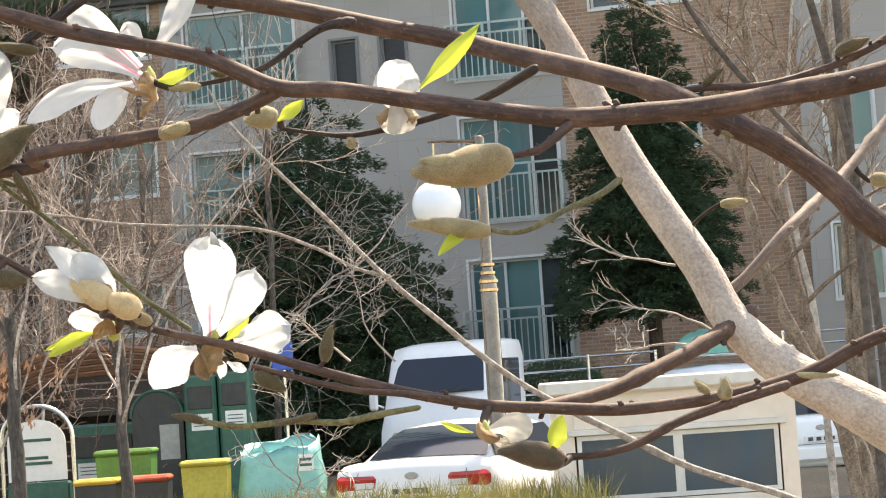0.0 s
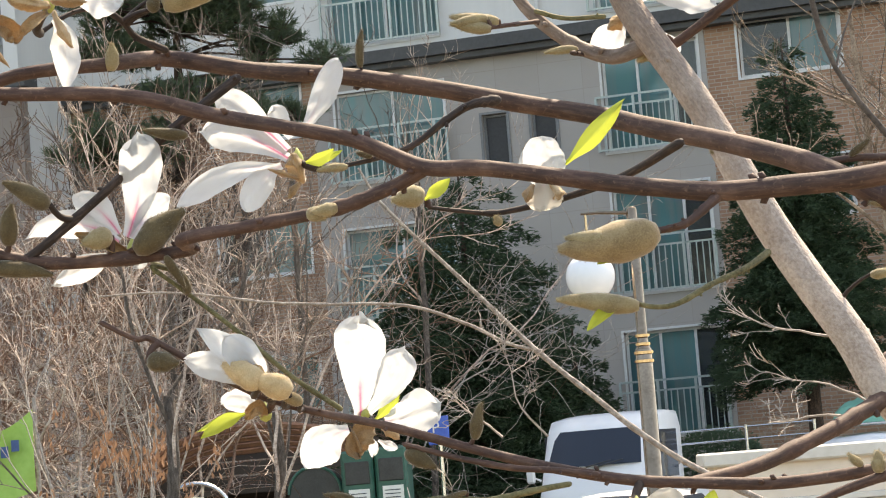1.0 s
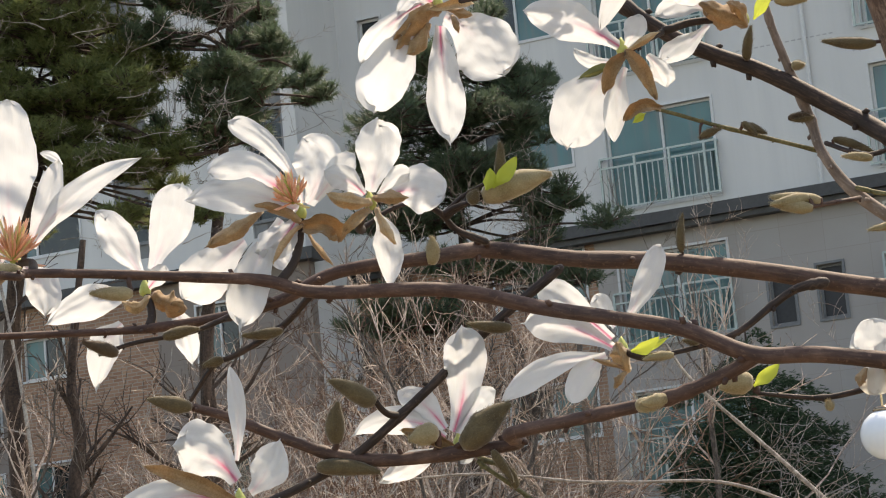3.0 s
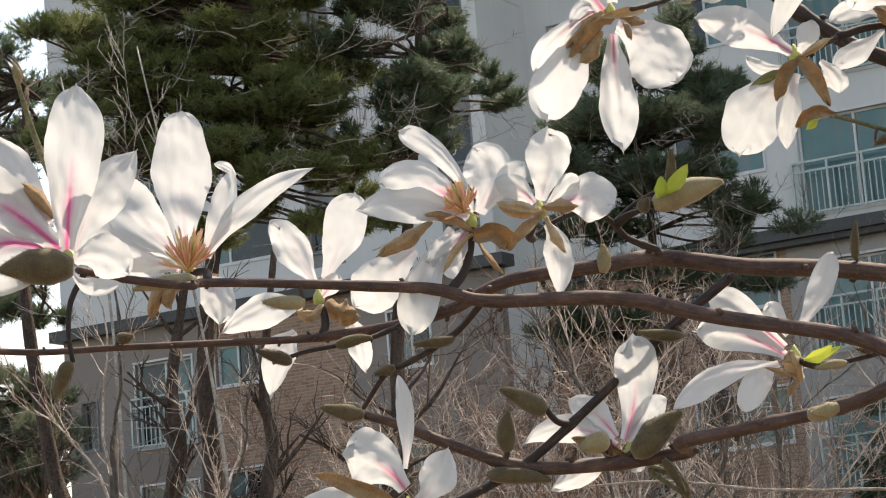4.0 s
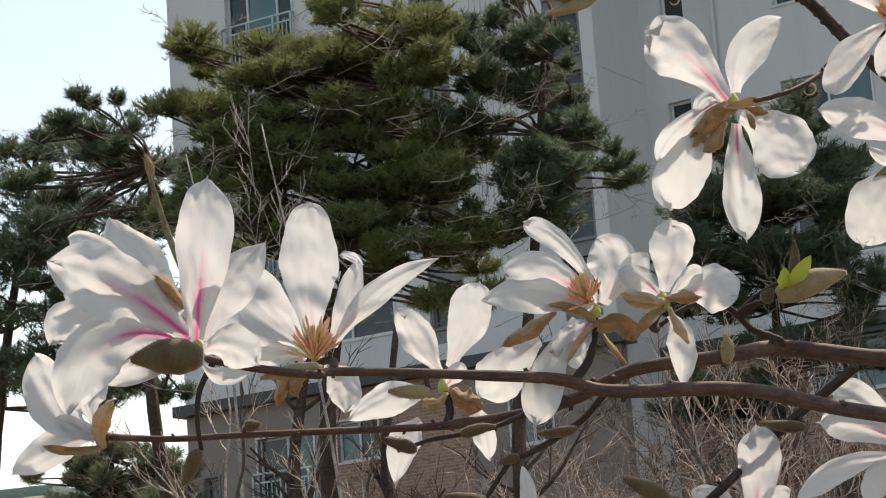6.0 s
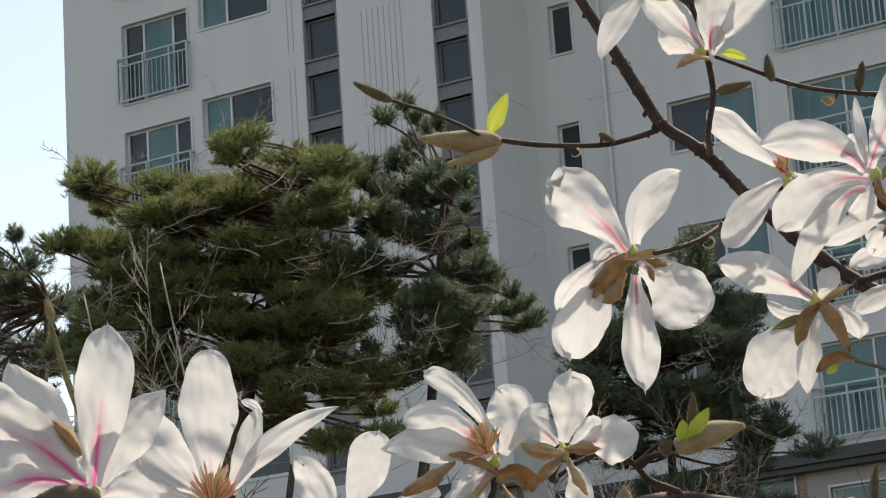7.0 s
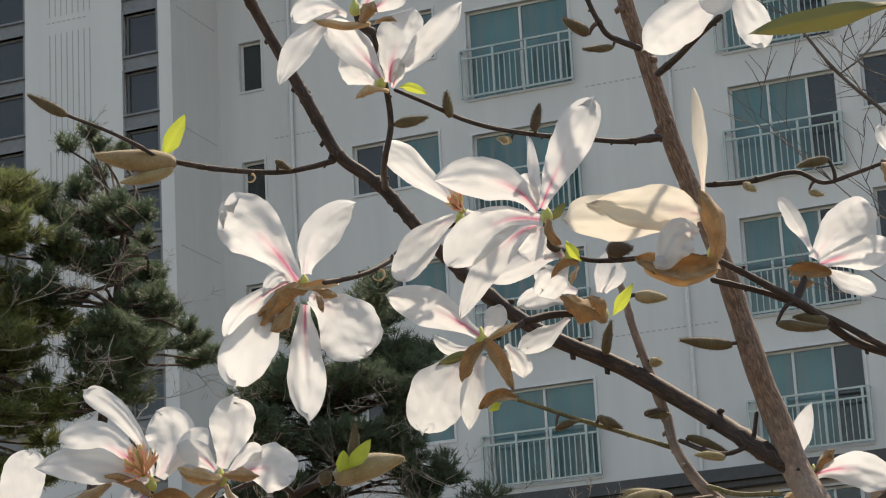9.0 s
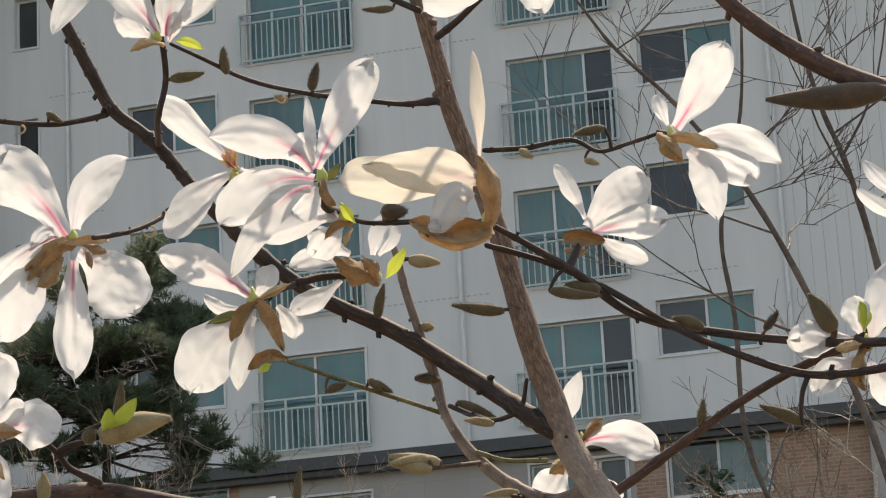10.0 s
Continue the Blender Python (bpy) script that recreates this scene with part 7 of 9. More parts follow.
M_BUD = fuzzy_material("olive_fuzzy_bud", (0.042, 0.028, 0.012), (0.175, 0.132, 0.066), 0.16)
M_BUD_PALE = fuzzy_material("pale_fuzzy_bud", (0.17, 0.125, 0.055), (0.46, 0.38, 0.225), 0.16)
M_BUD_TAN = fuzzy_material("tan_fuzzy_bud", (0.12, 0.075, 0.03), (0.43, 0.325, 0.18), 0.16)
M_BUD_GOLD = fuzzy_material("golden_fuzzy_bud", (0.36, 0.24, 0.11), (0.72, 0.56, 0.34), 0.15)
M_BUD_DARK = fuzzy_material("dark_brown_bud", (0.03, 0.019, 0.011), (0.12, 0.08, 0.047), 0.12)
M_LEAF = foliage("young_yellow_green_leaf", (0.34, 0.42, 0.05), (0.46, 0.52, 0.09), 60.0, 0.5)
M_LEAF_OLIVE = foliage("young_olive_leaf", (0.075, 0.085, 0.03), (0.15, 0.15, 0.055), 60.0, 0.25)
M_STAMEN = mottled("salmon_stamens", (0.74, 0.33, 0.21), (0.90, 0.58, 0.42), 80, 0.6)
M_STAMEN_PALE = mottled("yellow_cream_stamens", (0.62, 0.50, 0.20), (0.80, 0.70, 0.40), 80, 0.6)
M_PISTIL = mottled("green_pistils", (0.32, 0.36, 0.08), (0.50, 0.50, 0.16), 80, 0.6)


def blade(base, tip, width, curl, twist, seed, cup=0.25, claw=0.28, widest=0.6, point=0.5, ruffle=0.05, nu=16, nv=8, crumple=0.0, grain=0.022):
    """A petal, scale or leaf from base to tip: a cupped, ruffled sheet with a rounded end."""
    base, tip = Vector(base), Vector(tip)
    d = tip - base
    length = d.length
    d.normalize()
    view = (base - Vector((0, 0, 1.65))).normalized()
    face = -(view - d * view.dot(d))
    face = face.normalized() if face.length > 0.05 else d.orthogonal().normalized()
    rng = random.Random(seed * 31 + 7)
    face = Matrix.Rotation(radians(twist + rng.uniform(-17, 17)), 3, d) @ face
    widest = widest + rng.uniform(-0.06, 0.06)
    sway, fold, hook = rng.uniform(-0.07, 0.07), rng.uniform(0.0, 0.12), rng.uniform(-0.14, 0.16)
    roll = [rng.choice((0.0, 0.0, 0.25, 0.5, -0.35)) * (1 if point < 0.7 else 0.3) for _ in range(2)]
    start = rng.uniform(0.2, 0.55)
    if point < 0.7:
        point = point * rng.uniform(0.8, 1.75)
    skew, bite = rng.uniform(-0.15, 0.15), rng.uniform(0.0, 0.20)
    side = d.cross(face).normalized()
    b = Build()
    b.smooth = True
    for i in range(nu + 1):
        u = 1 - (1 - i / nu) ** (1.55 if point < 0.7 else 1.0)
        if u < widest:
            s = u / widest
            w = claw + (1 - claw) * (s * s * (3 - 2 * s))
        else:
            s = (u - widest) / (1 - widest)
            w = max(0.0, 1 - s ** 2.3) ** point
        w = max(w, 0.02) * width * 0.5
        bend = 4 * u * (1 - u)
        c = base + d * (length * u) + face * (length * (curl * (bend * 0.5 - 0.55 * u * u * u) + hook * max(0.0, u - 0.7) ** 2 * 3)) + side * (length * (sway * bend + skew * u ** 3))
        for j in range(nv + 1):
            v = 2 * j / nv - 1
            edge = abs(v) ** 2
            lift = cup * width * edge * (0.35 + 0.5 * math.sin(math.pi * min(1, u * 1.1)))
            lift -= fold * width * math.exp(-(v / 0.22) ** 2) * math.sin(math.pi * u)
            over = max(0.0, abs(v) - 0.45) / 0.55
            turn = roll[0 if v < 0 else 1] * over * over * max(0.0, min(1.0, (u - start) * 4))
            lift += turn * width * 0.5
            q = Vector((u * 2.6 + seed * 1.7, v * 1.3, seed * 0.37))
            lift += ruffle * width * (noise.noise(q) * (0.4 + edge) + 0.45 * noise.noise(q * 2.3) * (0.4 + edge))
            if crumple:
                k = Vector((u * length / grain + seed, v * w / (grain * 0.42), seed * 0.7))
                lift += crumple * width * (abs(noise.noise(k)) - 0.25) + crumple * 0.5 * width * noise.noise(k * 2.2)
            rim = 1 + 0.19 * noise.noise(Vector((u * 3.4, seed, v * 0.7))) + 0.07 * noise.noise(Vector((u * 13, seed, v))) - 0.35 * abs(turn)
            b.uv[len(b.v)] = (u, (v + 1) / 2)
            b.v.append(tuple(c + side * (v * w * rim) + face * lift - d * (bite * width * max(0.0, u - 0.8) * 5 * (0.5 + 0.5 * noise.noise(Vector((v * 1.6, seed, 3)))))))
    for i in range(nu):
        for j in range(nv):
            a = i * (nv + 1) + j
            b.f.append((a, a + 1, a + nv + 2, a + nv + 1))
    return b


def bud_mesh(root, tip, width, seed, hair=130, blunt=0.5):
    """A plump bud with a slight bend and a fringe of short hairs."""
    rng = random.Random(seed)
    root, tip = Vector(root), Vector(tip)
    d = tip - root
    side = d.orthogonal().normalized()
    pts, rad, n = [], [], 12
    for k in range(n + 1):
        u = k / n
        pts.append(root + d * u + side * d.length * (0.06 if blunt < 0.7 else 0.2) * math.sin(u * math.pi + (seed if blunt < 0.7 else 0.0)))
        prof = math.sin(math.pi * min(1.0, 0.12 + 0.85 * u ** (0.78 if blunt < 0.7 else 1.0))) ** (0.78 if blunt < 0.7 else 0.5)
        rad.append(max(width * 0.5 * prof * (1 + 0.14 * noise.noise(Vector((u * 4, seed, 0))) + 0.06 * noise.noise(Vector((u * 9, seed, 5)))), width * 0.03))
    b = Build()
    b.smooth = True
    b.tube(pts, rad, 14)
    for _ in range(hair):
        k, w = rng.randrange(1, n), rng.random()
        ax = (pts[k + 1] - pts[k - 1]).normalized()
        a = rng.uniform(0, 6.283)
        o = ax.orthogonal().normalized()
        r = (o * math.cos(a) + ax.cross(o) * math.sin(a))
        p = pts[k].lerp(pts[k + 1], w) + r * (rad[k] * (1 - w) + rad[k + 1] * w) * 0.97
        v = (r * 0.55 + ax + Vector((rng.uniform(-0.3, 0.3), rng.uniform(-0.3, 0.3), rng.uniform(-0.3, 0.3)))).normalized() * rng.uniform(0.0012, 0.0032)
        s = v.orthogonal().normalized() * 0.00013
        b.tri(p - s, p + s, p + v)
    return b


FLOWER_SEED = [0]
SITE = {}
HUES = {"W": M_PETAL, "P": M_PETAL_PINK, "S": M_PETAL_STREAK, "C": M_PETAL_CREAM}


def sheet(start, mid, tip, width, widest, point, seed, claw=0.26, cup=0.16, relief=1.0, fold=0.0, thick=0.0, crinkle=0.028, ragged=1.0, nu=28, nv=16):
    """A petal, scale or leaf on a bent midline from start over mid to tip, cupped, with soft pleats and an uneven rim."""
    rng = random.Random(seed * 31 + 7)
    start, mid, tip = Vector(start), Vector(mid), Vector(tip)
    ctrl = mid * 2 - (start + tip) * 0.5
    view = (mid - Vector((0, 0, 1.65))).normalized()
    length = (mid - start).length + (tip - mid).length
    cup *= rng.choice((-1.0, 1.0, 1.0)) * rng.uniform(0.6, 1.3)
    skew, hook = rng.uniform(-0.10, 0.10), rng.uniform(-0.10, 0.14)
    phase, turn = rng.uniform(0, 6.28), rng.uniform(-0.30, 0.30)
    apex, apex_at = rng.uniform(0.0, 0.055) * min(ragged, 1.0), rng.uniform(-0.35, 0.35)
    roll = [rng.choice((0.0, 0.0, 0.12, 0.25, -0.2)) * min(relief, 1.0) for _ in range(2)]
    b = Build()
    b.smooth = True
    layers = (0.0, -thick) if thick else (0.0,)
    for low in layers:
        for i in range(nu + 1):
            u = 1 - (1 - i / nu) ** 1.45
            c = start * (1 - u) ** 2 + ctrl * (2 * u * (1 - u)) + tip * u * u
            d = ((ctrl - start) * (1 - u) + (tip - ctrl) * u).normalized()
            side = d.cross(view)
            side = side.normalized() if side.length > 1e-4 else d.orthogonal().normalized()
            face = side.cross(d).normalized()
            twist = Matrix.Rotation(turn * (u - 0.2), 3, d)
            side, face = twist @ side, twist @ face
            if u < widest:
                s = u / widest
                w = claw + (1 - claw) * (s * s * (3 - 2 * s))
            else:
                w = max(0.0, 1 - ((u - widest) / (1 - widest)) ** 2.3) ** point
            w = max(w, 0.02) * width * 0.5
            for j in range(nv + 1):
                v = 2 * j / nv - 1
                edge = v * v
                q = Vector((u * length / 0.028 + seed * 1.7, v * w / 0.018, seed * 0.37))
                lift = cup * width * edge * (0.3 + 0.7 * math.sin(math.pi * min(1.0, u * 1.05)))
                lift -= 0.035 * width * math.exp(-(v / 0.16) ** 2) * math.sin(math.pi * u)
                lift += relief * width * (0.010 * math.sin(v * 8.5 + phase) * math.sin(math.pi * u) + 0.074 * noise.noise(q) + 0.020 * noise.noise(q * 2.3))
                lift += crinkle * width * (noise.noise(q * 5.5) + abs(noise.noise(q * 3.1)) * 1.5 - 0.4)
                lift += relief * width * 0.10 * edge * edge * noise.noise(Vector((u * 4.5 + seed, math.copysign(3.0, v), seed)))
                over = max(0.0, abs(v) - 0.6) / 0.4
                lift += roll[0 if v < 0 else 1] * width * over * over * max(0.0, min(1.0, (u - 0.35) * 3)) * 0.5
                lift += fold * width * abs(v) + hook * length * max(0.0, u - 0.7) ** 2
                rim = 1 + ragged * 0.18 * noise.noise(Vector((u * 3.0, seed, math.copysign(2.0, v)))) + ragged * 0.06 * noise.noise(Vector((u * 11, seed, math.copysign(4.0, v))))
                nick = 0.26 * ragged * width * max(0.0, u - 0.85) * 6.7 * max(0.0, noise.noise(Vector((v * 1.9, seed, 3)))) * relief
                b.uv[len(b.v)] = (u, (v + 1) / 2)
                b.v.append(tuple(c + side * (v * w * rim + skew * width * u * u * u * 0.5) + face * (lift + low) + d * (apex * length * max(0.0, 1 - abs(v - apex_at) / 0.45) * max(0.0, u - 0.8) * 5 - nick)))
    n = (nu + 1) * (nv + 1)
    for k in range(len(layers)):
        for i in range(nu):
            for j in range(nv):
                a = k * n + i * (nv + 1) + j
                f = (a, a + 1, a + nv + 2, a + nv + 1)
                b.f.append(f if k == 0 else f[::-1])
    if thick:
        ring = [j for j in range(nv + 1)] + [i * (nv + 1) + nv for i in range(1, nu + 1)] + [nu * (nv + 1) + j for j in range(nv - 1, -1, -1)] + [i * (nv + 1) for i in range(nu - 1, 0, -1)]
        for p, q in zip(ring, ring[1:] + ring[:1]):
            b.f.append((q, p, p + n, q + n))
    return b


def flower(base, stalk=0.004):
    """The foot of a blossom; petals, scales, stamens and leaves are added to it, by offsets from the foot in cm."""
    FLOWER_SEED[0] += 1
    base = Vector(base)
    core = Build()
    core.smooth = True
    core.lathe([(0.0006, -0.005), (stalk, -0.003), (stalk * 1.2, 0.0), (stalk, 0.004), (stalk * 0.4, 0.008), (0.0005, 0.010)], Matrix.Translation(base), 10)
    bloom = part("flower", core, M_PISTIL, magnolia, "open white magnolia blossom with pink streaked petals")
    SITE[bloom.name] = base
    stalk_to(base, stalk * 0.75, bloom)
    return bloom


def spot(bloom, offset):
    return SITE[bloom.name] + Vector(offset) * 0.01


def petal(bloom, start, mid, tip, width, widest, point, hue):
    FLOWER_SEED[0] += 1
    part("petal", sheet(spot(bloom, start), spot(bloom, mid), spot(bloom, tip), width * 0.01, widest, point, FLOWER_SEED[0], relief=1.0 + 0.45 * (FLOWER_SEED[0] % 5)), HUES[hue], bloom)


def scale(bloom, start, mid, tip, width, widest, point):
    """A furry bud scale: a thick cupped shell with a fringe of hairs."""
    FLOWER_SEED[0] += 1
    seed = FLOWER_SEED[0]
    rng = random.Random(seed)
    b = sheet(spot(bloom, start), spot(bloom, mid), spot(bloom, tip), width * 0.0072, widest, point, seed, claw=0.5, cup=0.6, relief=3.0, thick=0.0008, crinkle=0.12, ragged=2.4, nu=22, nv=14)
    for _ in range(int(60 + 40 * width)):
        p = Vector(b.v[rng.randrange(15 * 23)])
        v = Vector((rng.gauss(0, 1), rng.gauss(-0.5, 0.7), rng.gauss(0, 1))).normalized() * rng.uniform(0.0010, 0.0024)
        s = v.orthogonal().normalized() * 0.00012
        b.tri(p - s, p + s, p + v)
    part("bud_scale", b, M_SCALE_PALE if seed % 3 == 0 else M_SCALE, bloom, "brown papery bud scale")


def leaf(bloom, start, mid, tip, width, hue):
    FLOWER_SEED[0] += 1
    part("leaf", sheet(spot(bloom, start), spot(bloom, mid), spot(bloom, tip), width * 0.01, 0.42, 0.95, FLOWER_SEED[0], claw=0.18, cup=0.1, relief=0.6, fold=0.22, nu=16, nv=10), M_LEAF_OLIVE if hue == "o" else M_LEAF, bloom, "young green leaf")


def stamens(bloom, start, ax, spread, ln):
    """A brush of stamens round a green pistil."""
    rng = random.Random(FLOWER_SEED[0])
    base, ax = spot(bloom, start), Vector(ax).normalized()
    for k in range(64):
        v = (ax + Vector((rng.gauss(0, 0.4), rng.gauss(0, 0.4), rng.gauss(0, 0.4))) * spread).normalized()
        b = Build()
        l2 = ln * rng.uniform(0.65, 1.1)
        o = base + v * 0.002
        b.tube([o, o + v * l2 * 0.5 + ax * 0.0006, o + v * l2 * 0.85 + ax * 0.0016, o + v * l2 + ax * 0.0026], [0.0006, 0.0009, 0.0010, 0.0003], 5)
        part("stamen", b, M_STAMEN_PALE if k % 4 == 0 else M_STAMEN, bloom)
    b = Build()
    b.smooth = True
    b.tube([base, base + ax * ln * 0.6, base + ax * ln * 1.05], [0.003, 0.0026, 0.0008], 8)
    part("pistil", b, M_PISTIL, bloom)


def bud(root, tip, width, kind="olive", leaf=None):
    FLOWER_SEED[0] += 1
    mat = {"olive": M_BUD, "pale": M_BUD_PALE, "dark": M_BUD_DARK, "white": M_BUD_PALE, "tan": M_BUD_TAN, "gold": M_BUD_GOLD}[kind]
    w = width * 0.01
    ob = part("bud", bud_mesh(root, tip, w, FLOWER_SEED[0], int(160 + 26000 * w)), mat, magnolia, "furry flower bud")
    stalk_to(root, max(0.0011, min(0.0024, w * 0.17)), ob)
    if w > 0.012:
        # the outer scale, a second lobe that hugs the bud
        r, t = Vector(root), Vector(tip)
        q = (t - r).cross(Vector((0, 1, 0))).normalized() * w * (0.10 if FLOWER_SEED[0] % 2 else -0.10) - Vector((0, 1, 0)) * w * 0.17
        part("bud_scale", bud_mesh(r.lerp(t, 0.02) + q * 0.6, r.lerp(t, 0.7) + q, w * 0.72, FLOWER_SEED[0] + 50, int(3000 * w)), mat, ob)
    if leaf:
        x, y, z, lw, ox, oy, oz = leaf
        o = Vector(root) + Vector((ox, oy, oz)) * 0.01
        part("leaf", blade(o, o + Vector((x, y, z)) * 0.01, lw * 0.01, 0.15, 15, FLOWER_SEED[0] * 3, cup=0.35, claw=0.2, widest=0.45, point=0.9, ruffle=0.08, nu=16, crumple=0.09), M_LEAF, ob, "young yellow-green leaf")
    return ob


bloom = flower((-0.1760, 1.8942, 1.6885))
petal(bloom, (-1.27, -0.24, -1.15), (-3.27, -0.39, -2.10), (-5.06, 0.95, -3.89), 3.22, .55, .8, "W")
petal(bloom, (0.19, -0.18, -2.11), (0.48, -0.26, -2.57), (0.30, 0.07, -3.51), 0.87, .5, .8, "W")
petal(bloom, (0.93, -0.18, -2.16), (1.70, -0.32, -2.65), (2.45, -0.13, -2.92), 0.78, .5, .8, "W")
petal(bloom, (0.34, -0.30, 0.05), (2.23, -1.14, 1.99), (3.62, -1.20, 4.67), 2.79, .78, .7, "W")
petal(bloom, (-0.25, -0.29, -0.21), (0.12, -1.71, 3.49), (0.61, -2.44, 7.40), 4.00, .62, .4, "P")
petal(bloom, (1.59, -0.26, -0.73), (3.63, -1.10, -0.53), (6.07, -1.82, 0.32), 3.31, .7, .42, "W")
scale(bloom, (0.69, -0.33, -1.28), (-0.44, -1.15, -1.87), (-0.54, -0.92, -3.24), 2.70, .5, .4)
scale(bloom, (1.02, -0.35, -0.95), (1.87, -1.42, -1.46), (2.66, -1.17, -2.29), 1.13, .5, .5)
leaf(bloom, (0.75, -0.46, -0.63), (1.93, -0.92, 0.28), (3.00, -0.79, 1.51), 1.04, "y")
bloom = flower((-0.2067, 1.8402, 1.8819))
petal(bloom, (-0.66, -0.49, 0.82), (-3.43, -1.49, 3.57), (-5.94, -0.19, 5.30), 2.64, .6, .5, "P")
petal(bloom, (-0.35, -0.58, 1.72), (-0.97, -1.02, 2.94), (-1.49, -0.74, 4.28), 1.71, .6, .6, "W")
petal(bloom, (0.52, -0.51, 1.99), (2.19, -1.27, 4.30), (3.71, -0.87, 7.39), 1.96, .7, .5, "W")
petal(bloom, (-0.72, -0.42, 0.23), (-3.81, -1.91, 2.00), (-6.84, -2.24, 2.71), 2.73, .6, .7, "P")
petal(bloom, (-1.20, -0.40, -0.32), (-2.72, -1.12, -1.53), (-4.09, -1.29, -3.68), 2.13, .6, .55, "W")
petal(bloom, (-1.42, -0.42, -0.39), (-5.08, -2.35, -0.91), (-8.86, -3.74, -3.31), 1.88, .6, .8, "W")
scale(bloom, (0.23, -0.15, -1.73), (0.01, -1.17, -0.75), (-0.32, -1.20, 0.36), 2.22, .5, .4)
scale(bloom, (0.15, -0.16, -1.72), (-0.29, -1.25, -2.31), (-0.71, -1.01, -2.88), 0.94, .5, .5)
scale(bloom, (0.17, -0.18, -1.51), (-0.90, -1.73, -1.14), (-2.15, -1.68, -0.67), 0.60, .5, .8)
leaf(bloom, (0.78, -0.33, -0.65), (2.06, -0.65, -0.17), (3.59, -0.36, 0.48), 0.64, "y")
bloom = flower((-0.3298, 1.7980, 1.8196))
petal(bloom, (-1.37, -0.44, -0.14), (-3.50, -0.80, -1.05), (-6.17, 0.38, -2.06), 1.92, .5, .8, "W")
petal(bloom, (-0.80, -0.58, 1.35), (-2.12, -1.32, 3.23), (-3.89, -0.88, 4.67), 2.26, .55, .6, "P")
petal(bloom, (-0.86, -0.50, 0.73), (-3.89, -1.79, 2.18), (-7.62, -1.38, 1.41), 2.17, .5, .9, "P")
petal(bloom, (0.08, -0.43, 0.98), (1.87, -1.02, 2.86), (3.26, -0.89, 3.65), 1.92, .5, .9, "W")
petal(bloom, (-0.21, -0.46, 1.01), (1.25, -2.01, 4.58), (1.56, -2.99, 8.30), 3.18, .65, .4, "P")
petal(bloom, (0.29, -0.24, -0.20), (0.79, -0.41, -0.76), (0.07, -0.67, -1.30), 0.84, .5, .6, "W")
scale(bloom, (-0.19, -0.40, -0.25), (-1.92, -1.59, 0.75), (-3.75, -1.74, 1.42), 1.51, .5, .5)
bloom = flower((-0.2250, 1.7621, 1.7068))
petal(bloom, (-0.65, -0.32, 0.34), (-3.16, -0.68, 1.63), (-6.60, 0.90, 2.82), 2.19, .6, .7, "W")
petal(bloom, (-0.64, -0.33, 0.54), (-2.61, -1.21, 2.66), (-5.43, -0.95, 4.93), 2.11, .5, 1, "W")
petal(bloom, (-0.64, -0.33, 0.54), (-1.74, -1.26, 2.19), (-3.21, -2.03, 3.99), 2.51, .6, .6, "W")
scale(bloom, (-0.26, -0.40, -0.10), (-1.27, -1.32, 1.15), (-3.04, -1.23, 2.16), 1.62, .5, .5)
bud((-0.2345, 1.7480, 1.7096), (-0.2602, 1.7440, 1.7281), 1.95, "gold")
bud((-0.2145, 1.7520, 1.7019), (-0.2385, 1.7460, 1.7179), 1.95, "gold")
bud((-0.2074, 1.7600, 1.6952), (-0.2227, 1.7550, 1.7066), 0.95, "tan")
bloom = flower((-0.2399, 1.8010, 1.6903))
petal(bloom, (-0.34, -0.31, 0.21), (-1.59, -0.49, 1.04), (-3.12, 0.29, 0.99), 1.90, .5, .5, "W")
scale(bloom, (-0.01, -0.40, 0.02), (-0.35, -1.28, 0.52), (-1.25, -1.09, -0.24), 1.49, .5, .5)
leaf(bloom, (-1.31, -0.51, 0.19), (-2.84, -0.90, -0.13), (-5.07, -0.65, -0.88), 0.87, "y")
bloom = flower((-0.0224, 1.8312, 1.8463))
petal(bloom, (-0.15, -0.28, -0.37), (-0.70, -0.53, 1.33), (-0.78, 0.28, 3.06), 1.86, .6, .4, "W")
petal(bloom, (0.36, -0.28, -0.41), (0.90, -0.66, 1.21), (1.08, -0.34, 2.73), 1.69, .6, .4, "W")
petal(bloom, (-0.02, -0.28, -0.38), (0.13, -0.95, 1.65), (0.22, -1.09, 3.54), 2.96, .55, .38, "W")
petal(bloom, (-0.07, -0.34, 0.68), (0.02, -0.75, -0.65), (-0.15, -1.07, -2.07), 2.96, .45, .5, "C")
scale(bloom, (-0.54, -0.40, 0.06), (-1.07, -1.22, -0.63), (-1.36, -1.03, -1.22), 1.27, .5, .5)
scale(bloom, (0.52, -0.40, -0.01), (1.03, -1.46, -0.80), (1.08, -1.23, -1.32), 1.27, .5, .5)
leaf(bloom, (1.75, -0.58, 1.33), (4.34, -1.10, 3.47), (6.61, -1.03, 5.79), 1.44, "y")
bud((0.0557, 1.6758, 1.7888), (-0.0131, 1.6709, 1.7837), 2.86, "tan", (-1.35, -0.35, -0.48, 0.85, -2.99, -0.22, -1.29))
bud((0.0312, 1.6684, 1.7882), (-0.0073, 1.6654, 1.7890), 1.31, "pale")
bud((0.0424, 1.8994, 1.7564), (-0.0211, 1.8942, 1.7612), 1.57, "white", (-2.73, -0.29, -1.59, 1.14, -1.46, -0.36, -0.28))
bloom = flower((0.0266, 1.7633, 1.6007))
petal(bloom, (0.38, -0.28, -0.30), (1.55, -0.37, -0.90), (2.85, 0.35, -1.16), 1.21, .55, .6, "C")
petal(bloom, (0.34, -0.31, 0.23), (1.83, -0.88, 0.42), (3.10, -1.28, -0.34), 2.34, .6, .5, "C")
